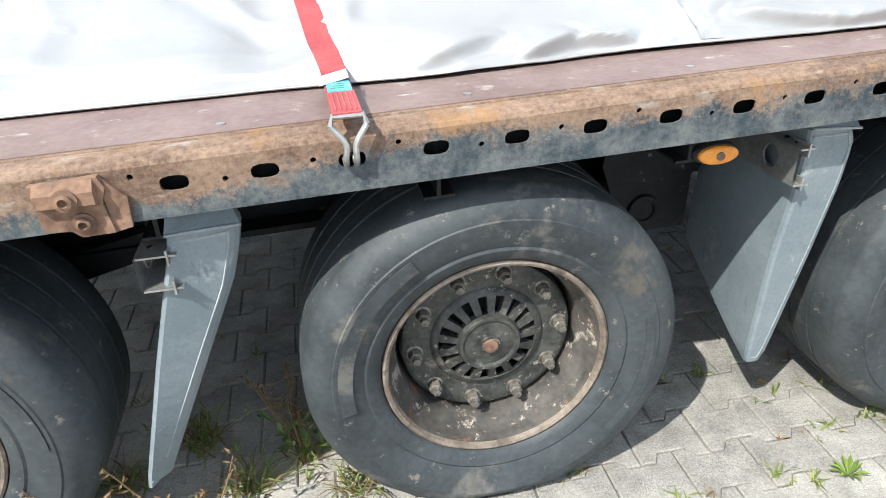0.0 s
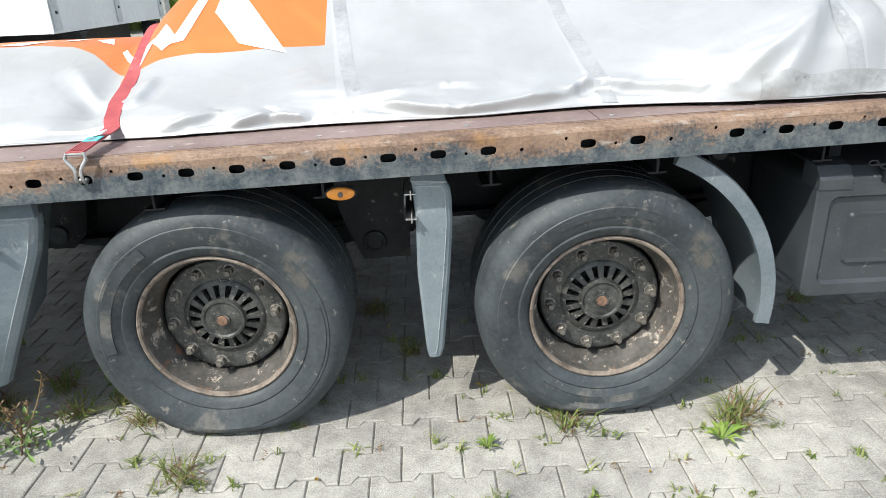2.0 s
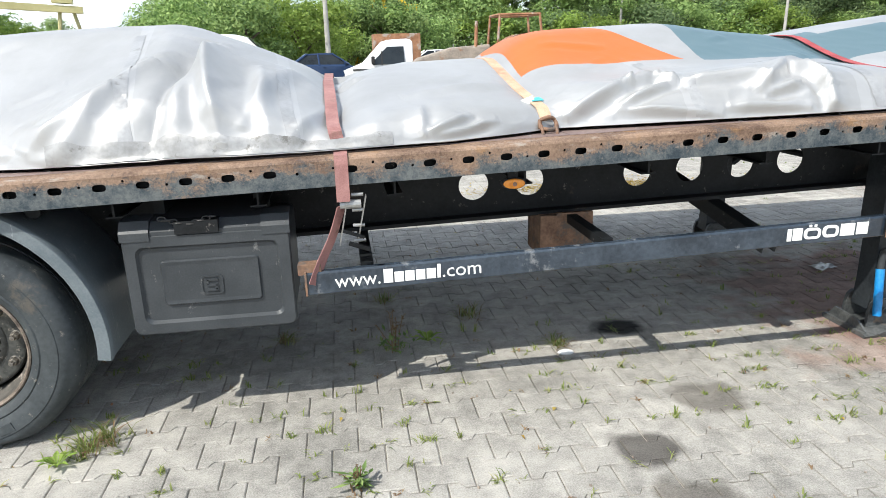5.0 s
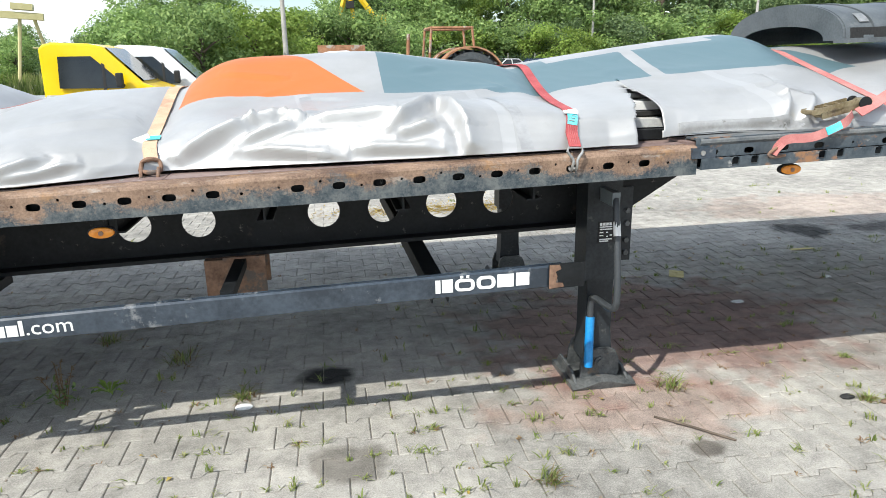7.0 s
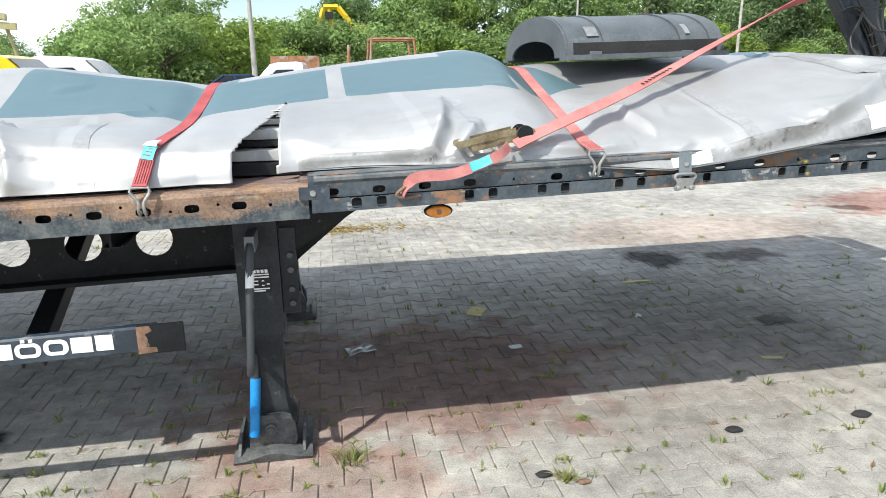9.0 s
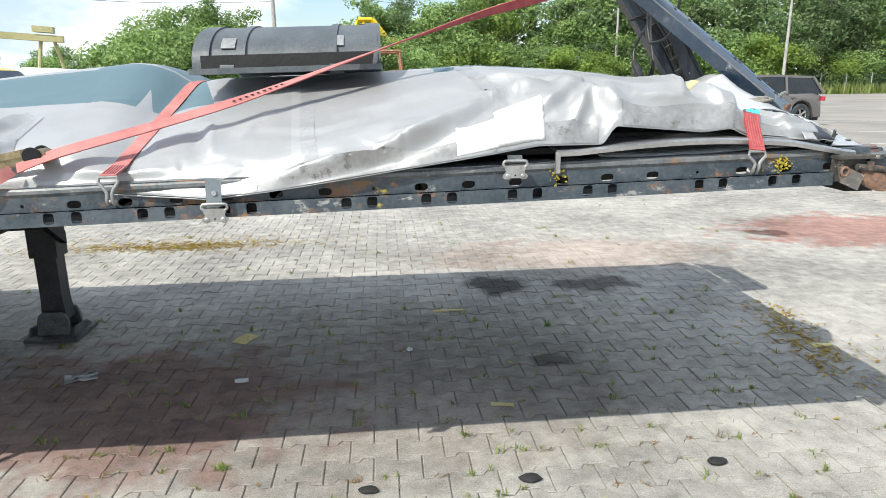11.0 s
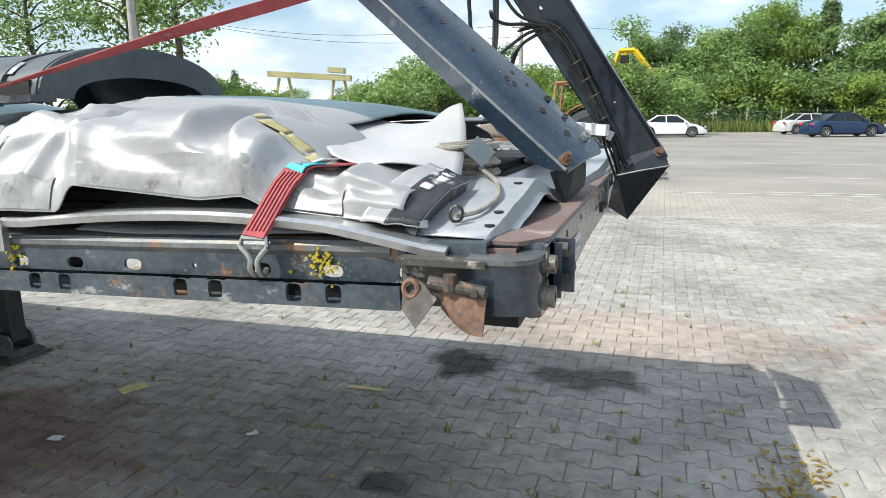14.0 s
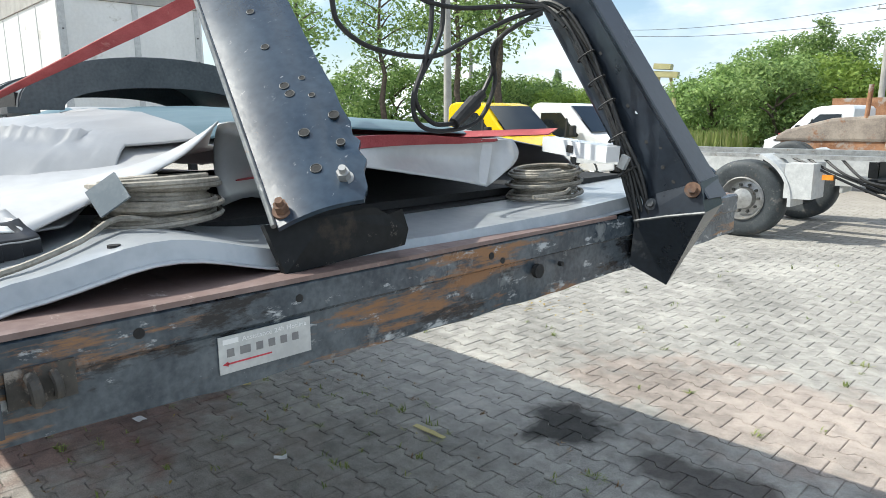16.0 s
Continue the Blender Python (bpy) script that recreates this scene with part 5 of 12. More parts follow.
        part("crank_clip", bm, M_FLAP, leg, bevel=0.004)
        bm = bmesh.new()
        rod(bm, (5.4955, 0.200, 0.838), (5.4930, 0.180, 0.778), 0.0163, 10)
        part("crank_label", bm, M_LABELWHITE, crank, "small white paper label")
        bm = bmesh.new()
        box(bm, 5.592, 5.655, Y + 0.03, Y + 0.042, 0.60, 0.95)
        box(bm, 5.592, 5.602, Y + 0.042, Y + 0.13, 0.60, 0.95)
        bracket = part("leg_bracket", bm, M_LEG, leg, bevel=0.003)
        for z in (0.64, 0.70, 0.78, 0.84):
            bm = bmesh.new()
            rod(bm, (5.630, Y + 0.018, z), (5.630, Y + 0.031, z), 0.013, 6)
            part("bracket_bolt", bm, M_CAST, bracket)


landing_leg(0)
landing_leg(1)
bm = bmesh.new()
rod(bm, (5.56, 0.45, 0.80), (5.56, WIDTH - 0.45, 0.80), 0.02, 12)
part("cross_shaft", bm, M_BLACK, trailer)
for yy in (0.46, WIDTH - 0.46):
    bm = bmesh.new()
    d = 1 if yy < 1 else -1
    prism(bm, [(yy, 0.60), (yy, 0.68), (yy + d * 0.45, 0.98), (yy + d * 0.45, 0.90)], "x", 5.60, 5.64)
    part("leg_brace", bm, M_BLACK, trailer)


# ---- front beam, near corner and the two bent stanchions ----
def front_end():
    f = lambda c: Vector((c.x, c.y, c.z))
    zt, zb = 1.292, 1.150
    bm = bmesh.new()
    # swept corner block
    sweep = [(9.225, -0.020), (9.252, -0.027), (9.285, -0.027)] + [(9.285 + 0.060 * math.sin(radians(a)), 0.033 - 0.060 * math.cos(radians(a))) for a in range(10, 91, 10)] + [(9.345, 0.088), (9.225, 0.088)]
    prism(bm, sweep, "z", 1.182, 1.270)
    part("corner_block", bm, M_GUARD, trailer, "rounded dark blue corner of the front beam", smooth=True, bevel=0.004)
    bm = bmesh.new()
    cap = [(9.285 + (x - 9.285) * 1.03, 0.033 + (y - 0.033) * 1.05) for x, y in sweep]
    prism(bm, cap, "z", 1.2705, 1.279)
    part("corner_cap", bm, M_RAILEDGE, trailer, "worn grey cap plate of the corner", smooth=True, bevel=0.002)
    bm = bmesh.new()
    prism(bm, [(9.10, -0.034), (9.262, -0.034), (9.262, 0.02), (9.10, 0.02)], "z", 1.264, 1.276)
    box(bm, 9.10, 9.225, -0.004, 0.004, 1.185, 1.266)
    part("latch_recess", bm, M_RIM, trailer, "rusty scraped recess behind the latch", bevel=0.003)
    bm = bmesh.new()
    n = 40
    rows = []
    for i in range(n + 1):
        y = 0.08 + (WIDTH - 0.16) * i / n
        d = 0.03 * max(0, math.sin((y - 0.5) * 2.2)) * (1 if 0.5 < y < 1.9 else 0)
        lowz = 1.150 - 0.02 * math.sin((y - 0.2) * 1.6) + 0.006 * noise.noise((y * 9, 3, 1))
        prof = [(9.30, 1.292), (9.338, 1.290), (9.345, 1.284), (9.345, 1.236), (9.338 - d * 0.3, 1.228), (9.338 - d * 0.5, lowz), (9.32, lowz - 0.004), (9.30, lowz)]
        rows.append([bm.verts.new((x, y, z)) for x, z in prof])
    for i in range(n):
        for j in range(len(rows[0]) - 1):
            bm.faces.new((rows[i][j], rows[i + 1][j], rows[i + 1][j + 1], rows[i][j + 1]))
    bm.faces.new(rows[0])
    part("front_beam", bm, M_BEAM, trailer, "scraped blue-grey front beam with rust streaks", smooth=True)
    bm = bmesh.new()
    box(bm, 9.20, 9.302, 0.05, WIDTH - 0.05, 1.14, 1.29)
    part("beam_core", bm, M_BLACK, trailer)
    # holes in the front face as recessed dark plugs with rims
    for y, z, r in ((0.36, 1.262, 0.008), (0.62, 1.262, 0.007), (1.10, 1.262, 0.008), (1.137, 1.246, 0.007), (1.27, 1.20, 0.017), (1.36, 1.203, 0.006)):
        bm = bmesh.new()
        rod(bm, (9.335, y, z), (9.3462, y, z), r, 14)
        part("beam_hole", bm, M_DARK, trailer)
    # sticker
    bm = bmesh.new()
    box(bm, 9.3405, 9.3425, 0.475, 0.640, 1.166, 1.226)
    st = part("sticker", bm, M_SILVERBAR, trailer, "grey hotline sticker with plain bars and a red arrow")
    m = Matrix.Translation((9.3430, 0.514, 1.213)) @ Matrix.Rotation(radians(90), 4, "Z") @ Matrix.Rotation(radians(90), 4, "X")
    letters("sticker_lettering", "Assistance 24h Hotline", 0.011, m, M_WHITE, st, 0.0004, width=0.118)
    bm = bmesh.new()
    box(bm, 9.3425, 9.3432, 0.482, 0.508, 1.213, 1.221)
    part("maker_bar", bm, M_WHITE, st)
    bm = bmesh.new()
    y = 0.488
    for w in (0.012, 0.018, 0.012, 0.012, 0.012, 0.012):
        box(bm, 9.3425, 9.3432, y, y + w, 1.192, 1.205)
        y += w + 0.010
    part("number_bars", bm, M_GREYPRINT, st)
    bm = bmesh.new()
    box(bm, 9.3425, 9.3432, 0.487, 0.565, 1.180, 1.1825)
    prism(bm, [(0.480, 1.1812), (0.489, 1.1852), (0.489, 1.1772)], "x", 9.3425, 9.3432)
    part("arrow_print", bm, M_REDPRINT, st)
    # bolts and small coupling bracket on the front face
    for y, z, r, lab in ((0.064, 1.258, 0.017, "large grey bolt head"), (0.060, 1.200, 0.020, "large grey bolt head"), (0.152, 1.268, 0.014, "rusty bolt in the bracket"), (0.155, 1.208, 0.013, "rusty bolt in the bracket")):
        bm = bmesh.new()
        rod(bm, (9.34, y, z), (9.352, y, z), r * 1.25, 18)
        rod(bm, (9.352, y, z), (9.366 if y < 0.15 else 9.375, y, z), r, 18)
        rod(bm, (9.366 if y < 0.15 else 9.375, y, z), (9.360 if y < 0.15 else 9.370, y, z), r * 0.5, 6)
        part("beam_bolt", bm, M_NUT if y < 0.1 else M_RIM, trailer, lab, bevel=0.002)
    bm = bmesh.new()
    for y, d in ((0.126, 0.022), (0.176, 0.040)):
        box(bm, 9.345, 9.345 + d, y, y + 0.006, 1.180, 1.284)
    box(bm, 9.345, 9.352, 0.126, 0.182, 1.180, 1.284)
    part("coupling_bracket", bm, M_GUARD, trailer, "small dark coupling bracket on the beam", bevel=0.002)
    bm = bmesh.new()
    box(bm, 9.343, 9.349, 0.195, 0.275, 1.200, 1.250)
    tube(bm, smooth_path([(9.350, 0.222, 1.238), (9.372, 0.222, 1.231), (9.372, 0.224, 1.211), (9.352, 0.226, 1.206)], 5), 0.008, 8)
    tube(bm, smooth_path([(9.350, 0.248, 1.238), (9.366, 0.249, 1.229), (9.366, 0.250, 1.213), (9.352, 0.251, 1.208)], 5), 0.006, 8)
    part("rusty_lug", bm, M_RIM, trailer, "rusty torn lug on the beam", bevel=0.003)
    # torn lock at the near corner
    bm = bmesh.new()
    A = [bm.verts.new(c) for c in ((9.108, -0.016, 1.246), (9.150, -0.030, 1.232), (9.182, -0.058, 1.212), (9.150, -0.076, 1.164), (9.112, -0.040, 1.186))]
    B = [bm.verts.new(v.co + Vector((0.0, 0.008, 0.0))) for v in A]
    for q in range(5):
        bm.faces.new((A[q], A[(q + 1) % 5], B[(q + 1) % 5], B[q]))
    bm.faces.new(A)
    bm.faces.new(B[::-1])
    part("torn_latch", bm, M_RIM, trailer, "rusty torn locking plate", bevel=0.002)
    bm = bmesh.new()
    tube(bm, [Vector((9.128 + 0.013 * math.cos(t), -0.034, 1.222 + 0.015 * math.sin(t))) for t in [q * math.pi / 8 for q in range(16)]], 0.005, 6, closed=True)
    part("latch_eye", bm, M_RUST, trailer, "rusty torn eye")
    bm = bmesh.new()
    rod(bm, (9.165, -0.040, 1.238), (9.268, -0.050, 1.228), 0.012, 12)
    rod(bm, (9.205, -0.050, 1.256), (9.205, -0.050, 1.228), 0.012, 8)
    rod(bm, (9.250, -0.066, 1.229), (9.250, -0.050, 1.229), 0.007, 10)
    part("hinge_pin", bm, M_RIM, trailer, "bent rusty hinge pin", bevel=0.002)
    bm = bmesh.new()
    rows = []
    for q in range(7):
        t = q / 6
        top = Vector((9.185, -0.040, 1.235)).lerp(Vector((9.268, -0.052, 1.222)), t)
        low = Vector((9.182, -0.030, 1.190)).lerp(Vector((9.266, -0.070, 1.158)), t) + Vector((0, 0, -0.014 * math.sin(math.pi * t)))
        mid = top.lerp(low, 0.5) + Vector((0, -0.014 * math.sin(math.pi * t), 0))
        rows.append([bm.verts.new(c) for c in (top, mid, low, low + Vector((0, 0.006, 0)), mid + Vector((0, 0.006, 0)), top + Vector((0, 0.006, 0)))])
    for a, b in zip(rows[:-1], rows[1:]):
        for q in range(6):
            bm.faces.new((a[q], a[(q + 1) % 6], b[(q + 1) % 6], b[q]))
    bm.faces.new(rows[0])
    bm.faces.new(rows[-1][::-1])
    part("bent_hinge", bm, M_RUST, trailer, "bent rusty hinge leaf hanging from the corner", smooth=True)


front_end()

# the first post's plate: its folded edge runs along ARM_D, its width along ARM_W
ARM_O = Vector((9.286, 0.613, 1.400))
ARM_D = Vector((-0.752, 0.200, 0.628)).normalized()
ARM_W = Vector((0.44, 0.84, 0.29))
ARM_W = (ARM_W - ARM_D * ARM_W.dot(ARM_D)).normalized()
ARM_N = ARM_W.cross(ARM_D).normalized()


def slab(bm, outline, depth):
    """A flat plate between an outline and its copy moved by depth."""
    A = [bm.verts.new(Vector(p)) for p in outline]
    B = [bm.verts.new(Vector(p) + depth) for p in outline]
    n = len(A)
    for i in range(n):
        bm.faces.new((A[i], A[(i + 1) % n], B[(i + 1) % n], B[i]))
    bm.faces.new(A)
    bm.faces.new(B[::-1])


def stanchion_one():
    """Broad bent plate post with a folded edge, leaning back over the load."""
    def P(a, b, c=0.0):
        return ARM_O + ARM_D * a + ARM_W * b + ARM_N * c
    bm = bmesh.new()
    right = [(-0.035, 0.150), (-0.01, 0.166), (0.03, 0.172), (0.055, 0.186), (0.085, 0.180), (0.11, 0.192), (0.135, 0.184), (0.16, 0.190), (0.20, 0.186), (0.26, 0.188), (0.34, 0.184), (0.44, 0.182), (0.70, 0.182), (1.45, 0.182)]
    n_in = 10
    rows = []
    for a, b in right:
        row = []
        for k in range(n_in + 1):
            t = k / n_in
            # beaten and scorched near the free edge
            dent = 0.010 * math.exp(-((a - 0.12) / 0.07) ** 2) * t ** 3 * (1 + noise.noise((a * 40, t * 6, 1)))
            row.append(P(a, b * t, 0.012 * math.sin(math.pi * t) - dent))
        rows.append(row)
    top = [[bm.verts.new(q) for q in r] for r in rows]
    low = [[bm.verts.new(q - ARM_N * 0.010) for q in r] for r in rows]
    for i in range(len(rows) - 1):
        for k in range(n_in):
            bm.faces.new((top[i][k], top[i + 1][k], top[i + 1][k + 1], top[i][k + 1]))
            bm.faces.new((low[i][k], low[i][k + 1], low[i + 1][k + 1], low[i + 1][k]))
        bm.faces.new((top[i][n_in], top[i + 1][n_in], low[i + 1][n_in], low[i][n_in]))
        bm.faces.new((top[i][0], low[i][0], low[i + 1][0], top[i + 1][0]))
    for r, q in ((top[0], low[0]), (top[-1], low[-1])):
        for k in range(n_in):
            bm.faces.new((r[k], r[k + 1], q[k + 1], q[k]))
    s = part("bent_stanchion", bm, M_NAVY, trailer, "broad bent dark blue steel stanchion leaning back", smooth=True)
    bm = bmesh.new()
    slab(bm, [P(-0.03, -0.002, 0.001), P(1.45, -0.002, 0.001), P(1.45, -0.004, -0.048), P(0.05, -0.004, -0.048), P(0.0, -0.003, -0.024)], ARM_W * -0.008)
    part("folded_edge", bm, M_NAVY, s)
    bm = bmesh.new()
    tube(bm, [P(-0.03 + 0.1 * k, -0.005, 0.001) for k in range(15)], 0.0052, 8)
    part("rolled_edge", bm, M_RAILEDGE, s, "bright worn fold of the plate", smooth=True)
    # solid discs for the holes, dark like the shade inside them
    for a, b, r in ((0.055, 0.095, 0.010), (0.149, 0.100, 0.010), (0.262, 0.104, 0.009), (0.288, 0.100, 0.009), (0.245, 0.142, 0.006), (0.30, 0.138, 0.006), (0.42, 0.095, 0.008), (0.55, 0.095, 0.008), (0.63, 0.090, 0.007), (0.75, 0.075, 0.008), (0.84, 0.10, 0.008), (0.92, 0.06, 0.008), (0.105, 0.155, 0.008), (0.18, 0.165, 0.010)):
        bm = bmesh.new()
        c = P(a, b, 0.012 * math.sin(math.pi * b / 0.183))
        rod(bm, c - ARM_N * 0.004, c + ARM_N * 0.0012, r, 12)
        part("bolt_hole_disc", bm, M_DARK, s)
        bm = bmesh.new()
        tube(bm, [c + ARM_N * 0.0012 + (ARM_D * math.cos(t) + ARM_W * math.sin(t)) * r for t in [k * math.pi / 7 for k in range(14)]], 0.0009, 5, closed=True)
        part("hole_rim", bm, M_CAST, s)
    for p, mt, lab in (((9.284, 0.640, 1.380), M_RUST, "rusty bolt"), ((9.302, 0.762, 1.404), M_STEEL, "dull steel bolt")):
        bm = bmesh.new()
        p = Vector(p)
        p = p - ARM_N * (p - ARM_O).dot(ARM_N)
        rod(bm, p, p + ARM_N * 0.006, 0.017, 16)
        rod(bm, p + ARM_N * 0.006, p + ARM_N * 0.022, 0.012, 6)
        rod(bm, p + ARM_N * 0.022, p + ARM_N * 0.032, 0.007, 8)
        part("stanchion_bolt", bm, mt, s, lab)
    # black foot plate folded over the beam
    bm = bmesh.new()
    foot = [(9.278, 0.600, 1.380), (9.318, 0.70, 1.388), (9.322, 0.80, 1.396), (9.322, 0.835, 1.378), (9.327, 0.865, 1.386), (9.327, 0.880, 1.345), (9.324, 0.873, 1.315), (9.307, 0.62, 1.295)]
    slab(bm, foot, Vector((-0.012, 0.0, -0.004)))
    part("foot_bracket", bm, M_BLACK, s, "black steel foot bracket")


def stanchion_two():
    """Far channel post: its broad web faces the walk, over a heavy pointed foot."""
    def edge(z, right):
        return Vector((9.523 - 0.645 * (z - 1.4), 1.686 - 0.10 * (z - 1.4), z)) if right else Vector((9.329 - 0.692 * (z - 1.4), 1.68 + 0.05 * (z - 1.4), z))
    def web(z, t, off=0.0):
        return edge(z, False).lerp(edge(z + 0.05 * (1 - min(1, (z - 1.3) / 0.5)), True), t) + Vector((0.1, -0.95, 0.1)).normalized() * off
    bm = bmesh.new()
    rows = []
    for k in range(13):
        z = 1.30 + 1.25 * k / 12
        f = [web(z, 0.0), web(z, 0.04, 0.004), web(z, 0.10), web(z, 0.5), web(z, 0.90), web(z, 0.95, 0.012), web(z, 0.985, 0.014), web(z, 1.0, 0.006)]
        f += [f[-1] + Vector((0, 0.10, 0)), web(z, 0.96) + Vector((0, 0.10, 0)), web(z, 0.96) + Vector((0, 0.010, 0)), web(z, 0.05) + Vector((0, 0.010, 0)), web(z, 0.05) + Vector((0, 0.09, 0)), web(z, 0.0) + Vector((0, 0.09, 0))]
        rows.append([bm.verts.new(c) for c in f])
    n = len(rows[0])
    for a, b in zip(rows[:-1], rows[1:]):
        for j in range(n):
            bm.faces.new((a[j], a[(j + 1) % n], b[(j + 1) % n], b[j]))
    bm.faces.new(rows[0])
    bm.faces.new(rows[-1][::-1])
    s = part("bent_stanchion", bm, M_NAVYDARK, trailer, "dark blue channel stanchion carrying black cables")
    # discs for the holes: two white like light showing through, the rest shade-dark
    for z, t in ((1.936, 0.42), (1.57, 0.58), (1.55, 0.66), (1.47, 0.55), (1.45, 0.72), (1.40, 0.58), (1.36, 0.62), (1.72, 0.62)):
        bm = bmesh.new()
        c = web(z, t)
        d = web(z, t, 0.004) - c
        rod(bm, c - d, c + d * 0.3, 0.0085 if z > 1.9 else 0.0055, 10)
        part("bolt_hole_disc", bm, M_LABELWHITE if z in (1.936, 1.55) else M_DARK, s)
    # pointed box foot: a front face, a slanting underside and closed sides
    F = [Vector(c) for c in ((9.364, 1.660, 1.278), (9.561, 1.650, 1.319), (9.535, 1.672, 1.392), (9.385, 1.680, 1.345))]
    T, E = Vector((9.407, 1.774, 1.086)), Vector((9.332, 1.700, 1.146))
    back = [p + Vector((-0.01, 0.12, 0.01)) for p in F]
    bm = bmesh.new()
    vf, vb = [bm.verts.new(p) for p in F], [bm.verts.new(p) for p in back]
    vt, ve = bm.verts.new(T), bm.verts.new(E)
    bm.faces.new(vf)
    bm.faces.new(vb[::-1])
    bm.faces.new((vf[0], ve, vt, vf[1]))
    bm.faces.new((vf[1], vt, vb[1]))
    bm.faces.new((ve, vb[0], vb[1], vt))
    bm.faces.new((vf[0], vb[0], ve))
    bm.faces.new((vf[1], vb[1], vb[2], vf[2]))
    bm.faces.new((vf[2], vb[2], vb[3], vf[3]))
    bm.faces.new((vf[3], vb[3], vb[0], vf[0]))
    part("pointed_foot", bm, M_NAVYDARK, s, "dark pointed box foot", bevel=0.004)
    bm = bmesh.new()
    tube(bm, [F[0] + Vector((0, -0.003, 0.0)), F[0].lerp(F[1], 0.5) + Vector((0, -0.004, 0.002)), F[1] + Vector((0.002, -0.003, 0))], 0.004, 6)
    part("scraped_edge", bm, M_RAILEDGE, s, "edge scraped to bare steel")
    for p, mt, r in (((9.520, 1.662, 1.372), M_RUST, 0.020), ((9.405, 1.668, 1.325), M_CAST, 0.016)):
        bm = bmesh.new()
        p = Vector(p)
        d = Vector((0.3, -0.9, 0.3)).normalized()
        rod(bm, p - d * 0.006, p + d * 0.004, r, 16)
        rod(bm, p + d * 0.004, p + d * 0.022, r * 0.62, 6)
        part("stanchion_bolt", bm, mt, s, "rusty bolt")
    # cables tied to the web
    line = [(8.976, 1.858), (9.052, 1.868), (9.113, 1.838), (9.155, 1.785), (9.198, 1.718), (9.235, 1.65), (9.269, 1.588), (9.305, 1.50), (9.341, 1.409), (9.365, 1.34), (9.384, 1.28)]
    for k in range(6):
        bm = bmesh.new()
        pts = []
        for i, (x, z) in enumerate(line):
            spread = (k - 2.5) * 0.0075 * (1.0 if i < 8 else 1.5)
            pts.append(Vector((x + spread * 0.85 + 0.004 * math.sin(i * 1.3 + k * 2), 1.655 - 0.006 * (k % 3) + 0.004 * math.sin(i * 0.9 + k) + 0.02 * (i / 10), z + spread * 0.5 - 0.012 * (k % 2) * (i == 10))))
        tube(bm, smooth_path(pts, 4), 0.0055, 6)
        part("cable", bm, M_DARKCABLE, s, smooth=True)
    for i in (2, 4, 5, 6, 7, 8):
        bm = bmesh.new()
        x, z = line[i]
        c = Vector((x, 1.652, z))
        tube(bm, [c + Vector((0.85, 0.0, 0.5)).normalized() * 0.028 * math.cos(t) + Vector((0, 1, 0)) * 0.016 * math.sin(t) for t in [q * math.pi / 6 for q in range(12)]], 0.0028, 5, closed=True)
        part("cable_tie", bm, M_DARKCABLE, s)
    bm = bmesh.new()
    obox(bm, pose(9.335, 1.640, 1.435, 0, 25, 0), 0.022, 0.014, 0.036)
    part("cable_clip", bm, M_SILVERBAR, s, "pale plastic clip on the cables", bevel=0.002)


stanchion_one()
stanchion_two()

# far corner bracket, seen past the pointed foot
bm = bmesh.new()
prism(bm, [(9.08, 1.10), (9.24, 1.14), (9.25, 1.36), (9.17, 1.42), (9.07, 1.34)], "y", 2.40, 2.412)
part("corner_bracket", bm, M_GUARD, trailer, "torn perforated corner bracket", bevel=0.003)

# lock block where the rail steps, with straw caught beside it
bm = bmesh.new()
box(bm, 5.70, 5.80, -0.012, 0.03, rail_z(5.75) + 0.004, rail_z(5.75) + 0.045)
part("lock_block", bm, M_GUARD, trailer, "dark steel lock block on the rail", bevel=0.004)
bm = bmesh.new()
rod(bm, (5.745, -0.016, rail_z(5.75) + 0.026), (5.745, -0.010, rail_z(5.75) + 0.026), 0.010, 12)
part("lock_pin", bm, M_STEEL, trailer)
# rusty latch carrier at the rear
LATCH_Z = rail_z(-0.75)
bm = bmesh.new()
prism(bm, [(-0.790, LATCH_Z - 0.050), (-0.794, LATCH_Z + 0.030), (-0.688, LATCH_Z + 0.036), (-0.680, LATCH_Z + 0.016), (-0.690, LATCH_Z - 0.010), (-0.682, LATCH_Z - 0.064), (-0.735, LATCH_Z - 0.066), (-0.748, LATCH_Z - 0.054)], "y", -0.018, -0.003)
carrier = part("latch_carrier", bm, M_RUST, trailer, "heavily rusted latch carrier bolted to the rail", bevel=0.004)
bm = bmesh.new()
prism(bm, [(-0.018, LATCH_Z + 0.034), (-0.034, LATCH_Z + 0.018), (-0.034, LATCH_Z - 0.004), (-0.018, LATCH_Z - 0.012)], "x", -0.785, -0.695)
part("top_flange", bm, M_RUST, carrier, bevel=0.003)
bm = bmesh.new()
prism(bm, [(-0.690, LATCH_Z + 0.036), (-0.652, LATCH_Z - 0.006), (-0.656, LATCH_Z - 0.060), (-0.684, LATCH_Z - 0.066)], "y", -0.012, -0.004)
part("bent_flange", bm, M_RUST, carrier, "bent rusty flange", bevel=0.002)
for bx, dz, r, y in ((-0.738, 0.008, 0.013, -0.034), (-0.725, -0.040, 0.012, -0.018)):
    bm = bmesh.new()
    lathe(bm, [(r * 1.5, 0.0), (r * 1.5, -0.004), (r, -0.005), (r, -0.012), (r * 0.6, -0.014), (r * 0.5, -0.006), (0.001, -0.006)], 18, "y", lambda c: Vector((c.x + bx, c.y + y, c.z + LATCH_Z + dz)))
    part("latch_bolt", bm, M_RUST, carrier)
